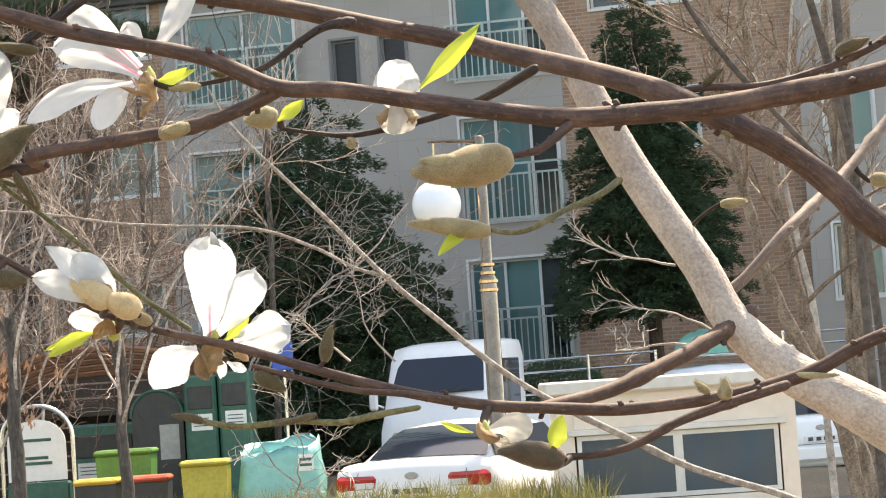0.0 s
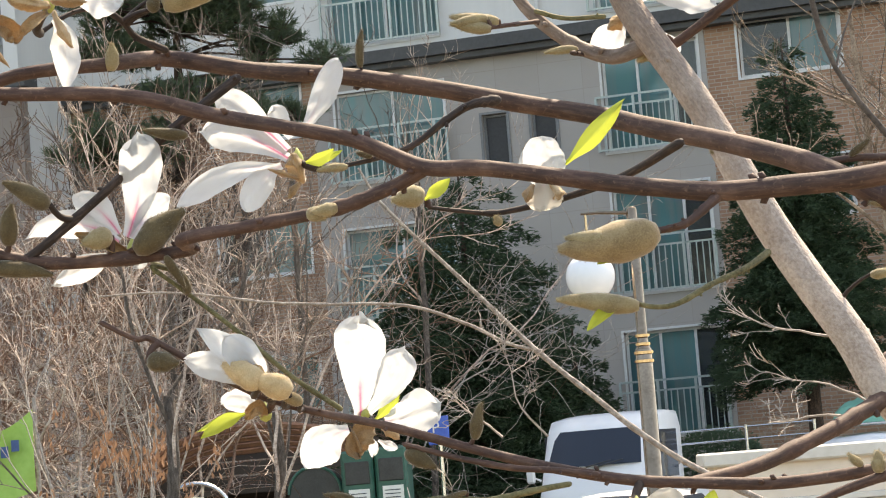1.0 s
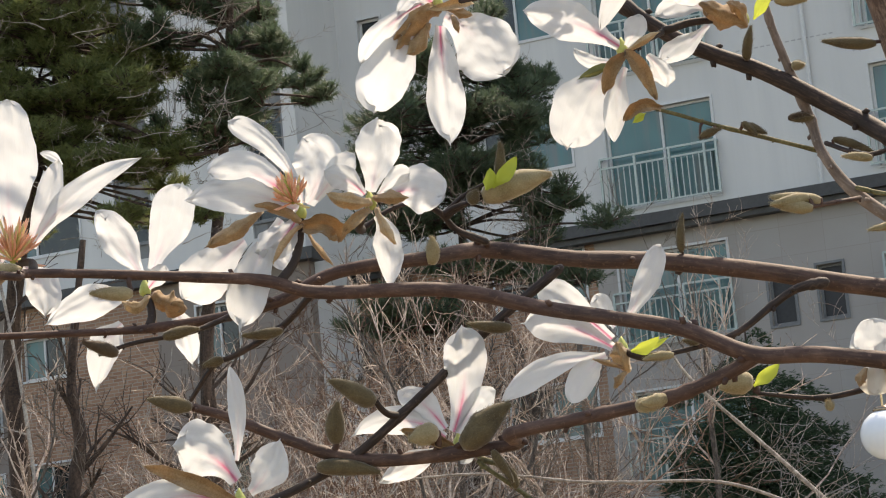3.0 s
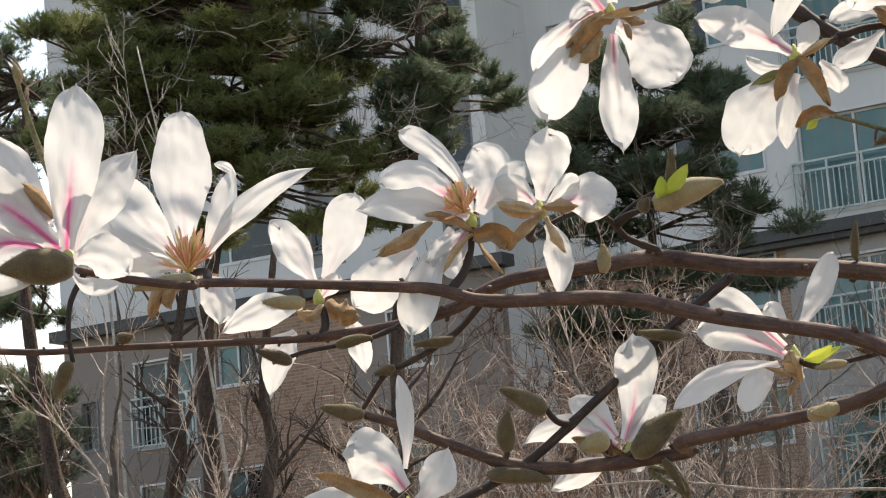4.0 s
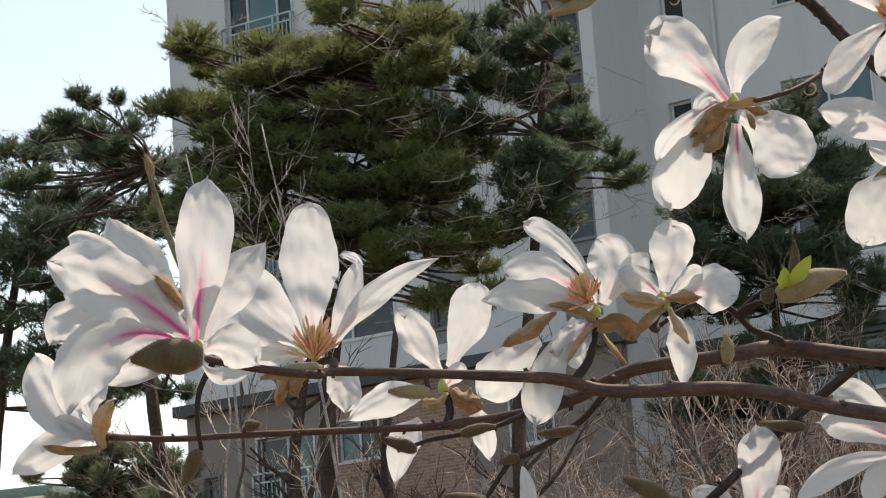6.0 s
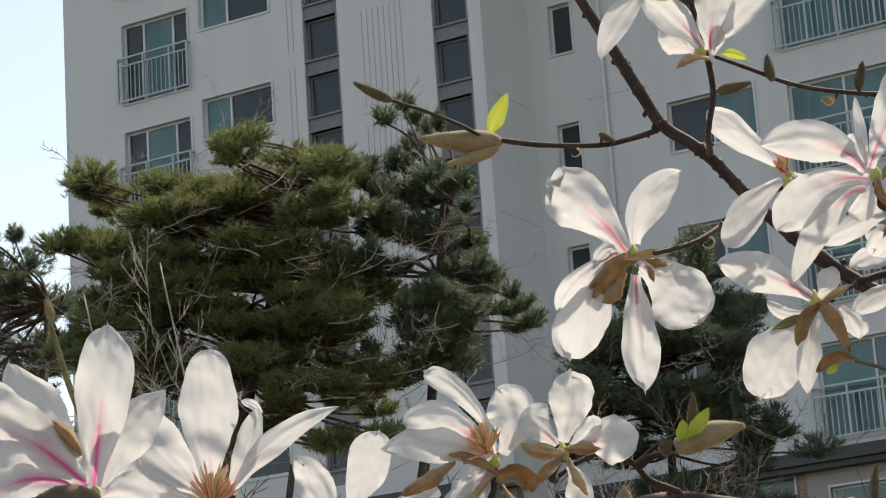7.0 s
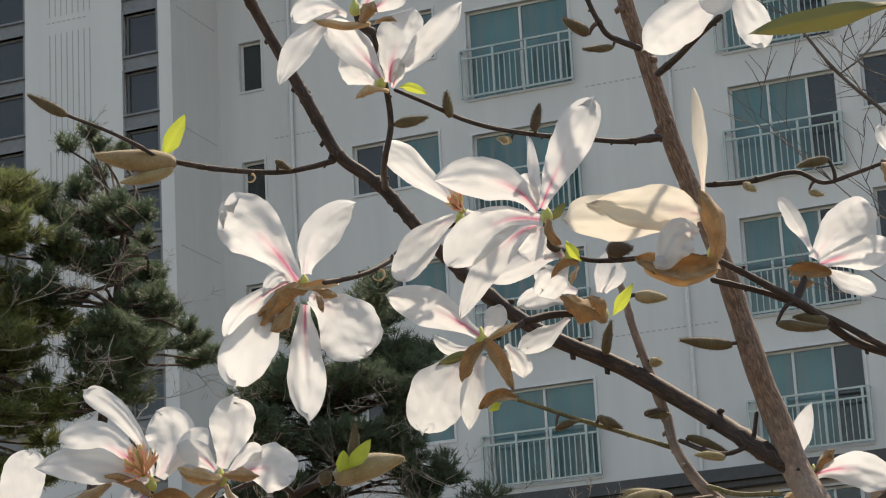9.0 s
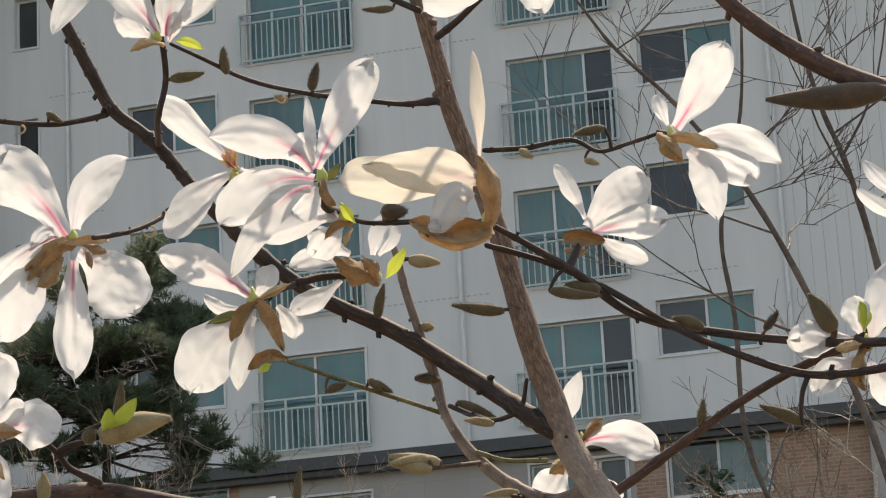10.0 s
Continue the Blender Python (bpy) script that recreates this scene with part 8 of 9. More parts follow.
scale(bloom, (-0.44, -0.44, 0.77), (-0.09, -1.25, 0.03), (0.96, -1.08, -0.44), 1.29, .5, .5)
leaf(bloom, (-0.88, -0.51, 0.15), (-2.19, -0.94, 0.61), (-3.24, -0.77, 1.12), 0.53, "y")
leaf(bloom, (1.34, -0.44, -1.04), (1.70, -0.81, -1.58), (2.07, -0.58, -2.14), 0.73, "y")
bud((0.0809, 1.7413, 1.5800), (0.0334, 1.7379, 1.5872), 2.00, "dark", (0.56, -0.37, 2.59, 1.44, -0.85, -0.35, 0.62))
bloom = flower((-0.4167, 1.7228, 1.9927))
petal(bloom, (-4.00, -1.20, -1.62), (-6.47, -1.85, -3.63), (-9.25, -0.59, -5.31), 3.71, .6, .6, "W")
petal(bloom, (-0.52, -0.34, -0.67), (-1.48, -0.52, -2.47), (-1.03, 0.63, -3.62), 2.27, .5, .6, "W")
petal(bloom, (0.37, -0.34, 0.68), (-1.01, -2.14, 4.34), (-4.29, -2.20, 7.03), 1.65, .8, .4, "W")
petal(bloom, (0.63, -0.24, 0.58), (1.85, -0.87, 2.92), (0.95, -0.99, 5.43), 3.80, .55, .45, "W")
petal(bloom, (1.26, -0.10, 0.82), (2.98, -0.44, 2.51), (4.36, -0.03, 3.91), 1.90, .6, .6, "W")
petal(bloom, (-0.17, -0.47, 0.52), (-2.41, -2.53, 2.70), (-5.68, -3.53, 3.13), 3.14, .62, .6, "P")
petal(bloom, (-0.12, -0.40, 0.23), (-3.29, -2.84, 1.30), (-7.34, -4.40, 1.11), 2.72, .52, .9, "W")
petal(bloom, (-1.28, -0.62, -0.41), (-3.31, -1.99, -4.12), (-4.49, -2.43, -8.09), 2.97, .68, .75, "W")
petal(bloom, (-0.28, -0.33, -0.41), (-1.40, -1.13, -1.94), (-3.09, -2.08, -2.83), 2.39, .55, .6, "P")
scale(bloom, (0.02, -0.28, -0.73), (-1.15, -1.70, 0.16), (-3.28, -2.29, 0.76), 1.24, .5, .6)
scale(bloom, (0.26, -0.16, -0.96), (2.07, -0.72, -1.36), (2.52, -0.23, -2.09), 2.15, .5, .4)
scale(bloom, (0.07, -0.22, -0.94), (-0.83, -1.70, -2.10), (-1.96, -1.48, -3.67), 0.74, .5, .7)
scale(bloom, (0.41, -0.04, -1.38), (1.39, -1.14, -3.00), (2.19, -0.36, -4.15), 0.62, .5, .7)
scale(bloom, (-2.61, -1.27, 0.37), (-3.88, -3.31, -1.16), (-6.19, -3.43, -2.22), 1.57, .5, .5)
stamens(bloom, (-0.26, -0.86, 0.77), (-0.06, -0.78, 0.62), 1.0, 0.020)
bloom = flower((-0.3650, 1.7239, 1.9935))
petal(bloom, (-0.25, -0.51, 0.63), (-1.26, -1.18, 1.69), (-3.01, -0.92, 2.73), 1.88, .6, .6, "P")
petal(bloom, (0.35, -0.06, -0.84), (1.03, 0.10, -2.98), (0.47, 1.42, -5.93), 2.13, .5, .7, "W")
petal(bloom, (0.17, -0.43, 0.88), (0.95, -1.20, 2.85), (1.25, -1.35, 5.80), 3.28, .7, .32, "W")
petal(bloom, (1.29, -0.01, 0.38), (3.34, -0.11, 0.60), (5.40, 0.43, -0.09), 3.60, .6, .45, "P")
petal(bloom, (0.72, -0.21, 0.55), (2.14, -0.53, 1.56), (3.24, -0.69, 1.80), 1.56, .6, .5, "W")
scale(bloom, (0.09, -0.41, 0.06), (-1.09, -1.65, 0.01), (-2.60, -2.08, 0.72), 1.72, .5, .5)
scale(bloom, (0.32, -0.38, 0.28), (1.59, -1.13, 0.07), (2.88, -0.54, 0.08), 1.47, .5, .5)
scale(bloom, (0.03, -0.33, -0.43), (-0.88, -1.85, -1.38), (-1.82, -1.71, -2.23), 1.15, .5, .5)
scale(bloom, (0.42, -0.21, -0.46), (1.17, -1.40, -1.99), (1.72, -0.67, -3.27), 1.06, .5, .5)
bloom = flower((-0.5649, 1.8132, 1.9655))
petal(bloom, (2.02, 0.58, -1.56), (2.67, 0.95, -3.59), (2.61, 2.57, -5.64), 2.03, .4, .9, "W")
petal(bloom, (-1.88, -0.43, -2.34), (-3.26, -0.92, -4.24), (-4.50, 0.40, -7.30), 2.64, .35, .9, "W")
petal(bloom, (-1.22, -0.60, -0.43), (-3.56, -1.96, -0.63), (-7.34, -2.12, -1.99), 2.64, .5, .8, "W")
petal(bloom, (-0.08, -0.57, 1.23), (-1.04, -2.13, 3.67), (-2.49, -2.92, 6.15), 2.73, .5, .7, "W")
petal(bloom, (0.80, -0.36, 1.46), (2.49, -1.52, 4.12), (4.15, -2.15, 7.51), 3.35, .66, .38, "W")
petal(bloom, (0.33, -0.24, 0.10), (1.19, -0.55, 0.85), (2.01, -0.80, 1.61), 1.54, .5, .5, "P")
scale(bloom, (0.75, -0.17, -0.16), (1.74, -0.60, -1.09), (3.10, 0.06, -1.61), 2.47, .5, .4)
scale(bloom, (0.29, -0.25, -0.43), (-0.32, -1.42, -1.39), (-1.45, -1.65, -0.84), 1.32, .5, .5)
bloom = flower((-0.6245, 1.6947, 1.9761))
petal(bloom, (-0.70, -0.57, 0.21), (-2.75, -1.53, 0.88), (-5.33, -0.84, 0.23), 1.93, .5, .7, "W")
petal(bloom, (-0.75, -0.68, 0.75), (-3.71, -2.33, 1.90), (-6.93, -2.22, 5.46), 3.27, .6, .6, "W")
petal(bloom, (-0.54, -0.70, 1.15), (-2.59, -2.54, 3.98), (-5.12, -2.68, 7.16), 3.69, .6, .5, "W")
petal(bloom, (1.42, -0.10, 1.08), (5.07, -0.80, 4.42), (9.70, 1.07, 6.90), 1.84, .45, .95, "W")
petal(bloom, (1.02, -0.23, 1.11), (2.90, -1.06, 3.72), (4.21, -1.09, 7.04), 1.93, .55, .6, "W")
petal(bloom, (-0.10, -0.56, 1.12), (0.80, -2.91, 6.24), (1.36, -4.05, 11.31), 4.19, .6, .45, "W")
petal(bloom, (4.13, -0.39, 6.84), (3.66, -0.96, 7.40), (2.87, -1.42, 7.68), 0.71, .5, .6, "W")
petal(bloom, (0.66, -0.09, -0.19), (1.99, -0.16, -1.97), (2.09, -0.38, -4.12), 2.68, .4, .9, "W")
scale(bloom, (-0.20, -0.43, -0.26), (-1.73, -1.61, -1.21), (-2.83, -1.41, -3.12), 1.51, .5, .5)
scale(bloom, (-0.14, -0.39, -0.39), (-1.06, -1.64, -1.38), (-1.28, -1.27, -2.57), 1.68, .5, .5)
stamens(bloom, (0.02, -0.68, 0.23), (0.38, -0.60, 0.70), 1.15, 0.028)
bloom = flower((-0.6375, 1.5006, 1.9621))
petal(bloom, (-0.68, -0.95, 2.25), (-2.72, -2.56, 5.52), (-5.30, -1.78, 9.20), 3.47, .55, .85, "W")
petal(bloom, (-0.73, -0.89, 1.88), (-4.75, -3.46, 5.82), (-8.07, -2.73, 8.08), 2.34, .6, .8, "W")
petal(bloom, (0.63, -0.20, 0.35), (2.52, -0.85, 3.31), (4.92, 0.55, 6.63), 3.32, .55, .8, "W")
petal(bloom, (-1.50, -0.62, -0.75), (-3.16, -1.54, -1.21), (-6.26, -1.71, -2.04), 1.89, .5, .7, "W")
petal(bloom, (0.26, -0.02, -1.19), (1.45, 0.12, -2.15), (3.19, 0.82, -2.04), 1.21, .5, .6, "W")
petal(bloom, (0.36, -0.14, -0.37), (2.33, -0.16, -0.24), (4.03, 0.63, -1.56), 3.02, .55, .6, "W")
petal(bloom, (-0.04, -0.31, -0.12), (1.59, -2.54, 4.74), (2.95, -3.75, 10.40), 3.70, .66, .45, "S")
petal(bloom, (-0.71, -0.59, 0.31), (-4.84, -3.70, 0.37), (-7.47, -4.67, -4.35), 4.23, .6, .6, "S")
petal(bloom, (-0.40, -0.53, 0.51), (-3.33, -4.11, 3.53), (-7.35, -7.36, 5.32), 4.60, .6, .7, "S")
scale(bloom, (-0.50, -1.05, 2.51), (-0.92, -2.27, 3.52), (-2.16, -2.71, 4.76), 1.59, .55, .5)
bud((-0.6317, 1.4937, 1.9535), (-0.6741, 1.4717, 1.9530), 2.49, "olive")
bloom = flower((-0.8103, 1.7479, 2.0370))
petal(bloom, (0.16, -0.32, 0.25), (-1.30, -1.20, 1.43), (-3.92, -0.93, 2.73), 2.32, .6, .5, "W")
petal(bloom, (-0.13, -0.28, -0.39), (-2.59, -1.88, 0.36), (-5.09, -1.94, -1.28), 3.74, .6, .5, "W")
petal(bloom, (0.03, -0.15, -0.84), (-2.20, -1.70, -1.70), (-4.11, -2.87, -2.97), 1.78, .6, .5, "W")
bloom = flower((-0.8030, 1.6848, 1.9444))
petal(bloom, (0.17, -0.32, 0.29), (0.03, -0.97, 2.48), (1.01, 0.23, 3.60), 2.65, .6, .5, "W")
petal(bloom, (-0.17, -0.35, -0.11), (-2.01, -1.89, 1.39), (-3.53, -2.18, 5.78), 3.93, .6, .6, "W")
petal(bloom, (-0.24, -0.27, -0.65), (-2.35, -1.75, -1.22), (-5.81, -2.50, -3.05), 2.73, .5, .6, "W")
petal(bloom, (-0.06, -0.17, -0.88), (-1.09, -1.32, 0.06), (-2.18, -2.33, 0.85), 1.45, .5, .6, "W")
scale(bloom, (0.51, 0.03, -1.57), (0.99, -1.07, 0.20), (1.96, -0.95, 1.91), 1.88, .5, .5)
scale(bloom, (0.40, -0.03, -1.43), (-1.25, -1.64, -1.67), (-3.40, -2.17, -1.14), 1.03, .5, .6)
bloom = flower((-0.3521, 2.0247, 2.2171))
petal(bloom, (-1.28, -0.63, 0.06), (-4.32, -1.16, -1.71), (-7.35, 0.87, -3.93), 2.16, .7, .5, "P")
petal(bloom, (-1.28, -0.10, -1.74), (-4.09, -0.57, -4.44), (-6.71, 1.71, -8.09), 4.42, .66, .4, "W")
petal(bloom, (0.32, -0.43, 0.63), (1.71, -1.74, 3.58), (4.87, -0.83, 6.53), 3.44, .55, .7, "W")
petal(bloom, (-0.55, -0.51, 0.21), (-3.07, -3.24, 3.70), (-6.41, -4.15, 6.14), 5.30, .68, .42, "P")
petal(bloom, (-0.82, -0.49, -0.06), (-2.00, -1.41, 0.42), (-3.33, -1.32, -1.02), 1.28, .5, .6, "P")
petal(bloom, (0.00, 0.22, -1.82), (-0.09, -0.17, -6.43), (-0.14, 0.63, -12.04), 3.34, .66, .65, "P")
petal(bloom, (0.57, 0.15, -1.15), (3.06, -0.03, -3.37), (5.17, 0.34, -6.85), 5.70, .64, .4, "W")
scale(bloom, (0.20, -0.25, -0.43), (-1.52, -1.27, -1.38), (-3.75, -0.95, -3.66), 4.03, .55, .4)
scale(bloom, (-0.99, -0.20, -1.54), (-1.73, -0.99, -3.41), (-2.82, -0.81, -4.14), 2.06, .5, .5)
scale(bloom, (2.83, 0.26, -0.13), (1.54, -1.32, -0.66), (-0.52, -1.50, -0.75), 1.08, .5, .6)
scale(bloom, (0.58, -0.16, -0.46), (1.97, -1.29, -1.31), (2.97, -0.65, -1.64), 1.18, .5, .5)
scale(bloom, (1.00, 0.09, -0.96), (1.58, -1.40, -2.15), (1.66, -0.80, -2.87), 0.84, .5, .5)
bloom = flower((-0.1870, 1.8849, 2.1214))
petal(bloom, (0.40, -0.32, 0.09), (1.14, -0.73, 1.21), (1.67, -0.32, 2.60), 1.85, .6, .5, "W")
petal(bloom, (-0.31, -0.13, -0.73), (-2.39, -0.47, -0.69), (-3.68, -0.12, 0.61), 1.06, .6, .6, "W")
petal(bloom, (1.90, -0.10, -0.63), (2.81, -0.04, -2.03), (3.19, 0.63, -3.34), 1.85, .6, .9, "W")
petal(bloom, (-0.77, -0.09, -0.92), (-3.01, -0.42, -3.66), (-5.08, 0.55, -7.01), 4.67, .64, .4, "W")
petal(bloom, (0.09, 0.06, -1.39), (-0.86, -0.19, -4.18), (-1.30, 0.19, -7.21), 1.94, .5, .85, "W")
petal(bloom, (-0.17, -0.38, 0.24), (-3.05, -2.39, 1.91), (-6.82, -4.01, 3.12), 3.09, .58, .6, "P")
scale(bloom, (0.16, -0.32, -0.35), (1.32, -0.83, -1.67), (2.28, 0.04, -4.32), 1.59, .5, .5)
scale(bloom, (0.15, -0.26, -0.56), (-0.89, -1.13, -1.70), (-1.68, -0.49, -3.39), 1.59, .5, .5)
scale(bloom, (0.39, -0.34, -0.24), (1.73, -1.77, -0.03), (3.06, -1.64, 0.60), 0.88, .5, .6)
scale(bloom, (2.36, 0.89, -4.77), (1.03, -0.77, -4.87), (-0.18, -0.30, -5.59), 1.32, .5, .5)
leaf(bloom, (-0.32, -0.20, -1.25), (-1.83, -0.57, -1.51), (-3.73, -0.28, -2.01), 0.97, "o")
leaf(bloom, (1.29, 0.84, -5.08), (0.79, 0.50, -5.39), (0.09, 0.78, -5.74), 0.71, "y")
bloom = flower((-0.0937, 1.9669, 2.1528))
petal(bloom, (-0.16, -0.77, 1.74), (0.30, -1.29, 3.10), (1.29, -0.80, 5.18), 1.66, .6, .6, "W")
petal(bloom, (0.30, -0.75, 1.72), (1.29, -1.22, 2.68), (1.90, -1.08, 4.01), 1.38, .6, .6, "W")
petal(bloom, (-1.99, -0.86, 1.92), (-3.65, -1.56, 2.70), (-5.15, -1.71, 4.08), 2.12, .6, .5, "W")
petal(bloom, (-2.87, -0.65, 1.08), (-4.63, -1.48, 1.54), (-6.94, -1.56, 0.90), 1.93, .6, .6, "W")
petal(bloom, (-2.85, -0.36, -0.04), (-4.80, -0.93, -1.62), (-7.08, -1.47, -2.65), 1.84, .6, .6, "W")
scale(bloom, (0.26, -0.27, -0.54), (-1.12, -1.33, 0.04), (-3.43, -1.59, 1.44), 2.58, .55, .45)
scale(bloom, (0.08, -0.30, -0.44), (-0.17, -1.63, 0.29), (-1.04, -1.68, 1.18), 1.57, .5, .5)
leaf(bloom, (0.75, -0.44, -0.23), (1.66, -1.10, 0.78), (2.70, -1.24, 2.20), 1.01, "y")
bloom = flower((-0.1159, 1.9056, 2.1846))
petal(bloom, (0.00, -0.28, -0.13), (-1.10, -0.13, -1.41), (-2.45, 1.07, -2.41), 2.42, .6, .5, "W")
petal(bloom, (-0.64, -0.41, 0.34), (-3.31, -1.02, -0.27), (-6.41, -0.45, -1.32), 2.07, .6, .6, "W")
petal(bloom, (-0.21, -0.34, 0.10), (-1.03, -0.95, 0.82), (-1.88, -1.37, 1.08), 1.53, .6, .5, "P")
scale(bloom, (0.76, -0.29, -0.41), (-0.35, -1.15, -0.57), (-1.36, -0.77, -1.52), 0.90, .5, .7)
scale(bloom, (0.83, -0.23, -0.63), (0.46, -1.14, -1.54), (0.18, -0.76, -2.21), 0.67, .5, .7)
leaf(bloom, (1.13, -0.42, -0.28), (0.53, -1.03, 0.42), (-0.09, -1.11, 1.46), 0.81, "y")
bloom = flower((-0.2018, 1.9170, 2.2287))
petal(bloom, (0.54, -0.48, 0.68), (1.87, -0.37, -0.22), (3.35, 0.66, -0.58), 1.82, .6, .5, "W")
petal(bloom, (-0.02, -0.59, 1.07), (-2.66, -2.20, 3.39), (-5.58, -2.58, 6.45), 2.45, .7, .45, "W")
petal(bloom, (-0.39, -0.40, 0.29), (-2.83, -1.26, -1.69), (-5.22, -1.55, -4.89), 2.82, .64, .42, "W")
stamens(bloom, (0.26, -0.78, 0.61), (-0.21, -0.93, 0.31), 0.6, 0.017)
bloom = flower((-0.1262, 1.8470, 2.2052))
petal(bloom, (-0.45, -0.14, -0.71), (-1.16, -0.01, -1.76), (-2.45, 0.93, -2.47), 2.62, .6, .5, "W")
petal(bloom, (-0.70, -0.56, 0.91), (-1.13, -1.08, 2.16), (-1.91, -0.83, 3.10), 1.57, .6, .5, "W")
petal(bloom, (-0.57, -0.56, 0.91), (-0.66, -1.60, 2.97), (-0.80, -1.72, 6.10), 0.96, .5, .7, "W")
petal(bloom, (-0.36, -0.50, 0.69), (1.57, -2.37, 3.73), (4.43, -2.99, 8.52), 3.15, .7, .45, "P")
petal(bloom, (-0.67, -0.14, -0.69), (-3.75, -1.07, -2.67), (-7.16, 0.04, -7.56), 2.36, .55, .7, "P")
petal(bloom, (-0.63, -0.27, -0.19), (-4.24, -1.58, -0.80), (-7.72, -1.54, -3.81), 3.41, .64, .5, "P")
petal(bloom, (-0.72, -0.45, 0.49), (-3.58, -2.71, 2.53), (-8.17, -4.15, 2.51), 3.32, .55, .75, "P")
scale(bloom, (0.11, -0.32, -0.34), (0.32, -0.86, -1.64), (0.92, -0.50, -2.35), 1.05, .5, .5)
leaf(bloom, (0.46, -0.38, -0.47), (0.96, -0.94, 0.11), (1.60, -0.91, 0.85), 0.74, "o")
bloom = flower((-0.0000, 1.8140, 2.1544))
petal(bloom, (-0.36, -1.53, 4.63), (-0.22, -2.84, 8.27), (-0.38, -1.88, 12.75), 1.07, .5, .6, "C")
petal(bloom, (-0.92, -0.97, 2.44), (-6.10, -2.01, 2.81), (-11.05, -0.65, 3.69), 3.58, .66, .38, "C")
petal(bloom, (-0.55, -1.08, 2.91), (-3.73, -2.31, 3.33), (-9.20, -2.18, 4.45), 3.58, .42, .95, "C")
petal(bloom, (-1.04, -3.07, 0.96), (-2.30, -3.64, 0.66), (-4.01, -3.31, -1.45), 2.90, .45, .5, "W")
petal(bloom, (-2.40, -2.86, -0.73), (-3.41, -3.19, -1.10), (-4.45, -3.53, -1.13), 1.11, .5, .4, "W")
scale(bloom, (0.10, -0.29, -0.45), (0.34, -1.78, 1.90), (-0.77, -2.36, 4.59), 2.39, .5, .6)
scale(bloom, (0.34, -0.22, -0.71), (-2.50, -1.34, -1.01), (-5.80, -1.43, -0.13), 2.64, .5, .6)
scale(bloom, (0.15, -0.14, -1.03), (-2.34, -1.36, -1.90), (-5.25, -1.42, -0.95), 1.96, .5, .5)
bloom = flower((-0.2629, 1.7991, 2.3742))
petal(bloom, (0.54, -0.19, -0.20), (1.78, -0.72, 1.47), (2.60, -0.08, 3.69), 2.31, .6, .5, "P")
petal(bloom, (0.98, -0.11, -0.31), (2.89, -0.57, 0.60), (4.38, -0.33, 2.45), 2.23, .6, .6, "P")
petal(bloom, (-0.59, -0.25, -0.48), (-2.85, -1.35, 0.09), (-4.78, -1.33, -0.94), 1.96, .6, .5, "W")
petal(bloom, (-1.11, -0.47, 0.10), (-4.02, -1.46, -2.85), (-5.85, -1.89, -6.33), 2.14, .55, .85, "W")
scale(bloom, (1.13, 0.06, -1.21), (-0.74, -0.95, -1.58), (-3.22, -1.25, -0.97), 0.98, .5, .6)
scale(bloom, (1.58, 0.09, -1.15), (2.62, -0.89, -1.34), (3.32, -0.56, -1.47), 0.67, .5, .6)
scale(bloom, (0.48, -0.05, -1.09), (1.18, -1.48, -0.75), (1.64, -1.36, -0.05), 1.78, .5, .5)
bloom = flower((-0.2512, 1.8401, 2.3261))
petal(bloom, (-0.48, -0.35, -0.07), (-1.81, -0.90, 0.73), (-3.03, -0.55, 2.41), 2.07, .6, .5, "W")
petal(bloom, (0.78, -0.22, -0.01), (1.52, -1.32, 2.40), (2.92, -1.06, 5.71), 3.70, .62, .5, "P")
petal(bloom, (1.37, -0.33, 0.61), (4.03, -1.44, 2.43), (6.98, -1.54, 5.64), 2.34, .55, .75, "W")
petal(bloom, (0.17, -0.34, 0.16), (-1.45, -2.12, 2.26), (-3.76, -3.26, 4.27), 2.70, .6, .5, "P")
petal(bloom, (0.96, -0.06, -0.49), (1.43, -0.74, 0.47), (1.75, -1.35, 1.46), 1.26, .5, .5, "P")
scale(bloom, (0.64, -0.13, -0.77), (-0.71, -1.14, -0.89), (-1.90, -0.96, -1.47), 0.99, .5, .5)
leaf(bloom, (1.48, -0.21, -0.50), (2.59, -0.42, -0.78), (3.72, 0.07, -1.29), 0.81, "y")
bloom = flower((0.0723, 1.9418, 2.1668))
petal(bloom, (0.58, -0.73, 1.66), (-0.46, -1.59, 3.94), (-1.71, -0.85, 6.37), 1.37, .55, .6, "W")
petal(bloom, (0.73, -0.57, 1.04), (2.87, -1.61, 2.97), (5.68, -1.14, 4.54), 3.46, .62, .4, "W")
petal(bloom, (1.59, -0.33, 0.20), (3.09, -0.61, -1.00), (5.43, -0.36, -1.92), 1.64, .6, .4, "W")
petal(bloom, (1.16, -0.44, 0.57), (3.86, -1.62, 0.84), (7.15, -2.48, 0.78), 2.82, .66, .55, "P")
scale(bloom, (-1.24, -0.48, 0.14), (0.19, -1.30, 0.03), (1.89, -1.00, -0.37), 1.82, .5, .5)
scale(bloom, (-1.19, -0.29, -0.56), (-0.56, -1.27, -1.14), (0.58, -1.05, -1.06), 1.09, .5, .5)
bloom = flower((0.1559, 1.9826, 2.2629))
petal(bloom, (-0.26, -0.54, 0.84), (-0.76, -0.98, 2.01), (-1.05, -0.63, 3.52), 1.31, .6, .8, "W")
petal(bloom, (1.68, -0.16, -0.44), (5.14, -0.69, -0.62), (9.09, 1.21, -2.45), 2.53, .58, .8, "W")
petal(bloom, (2.10, 0.07, -1.28), (4.55, -0.15, -2.67), (6.74, 0.56, -3.96), 2.91, .6, .5, "W")
petal(bloom, (1.31, 0.04, -1.24), (2.60, -0.33, -3.48), (3.42, 0.39, -7.31), 3.10, .5, .75, "W")
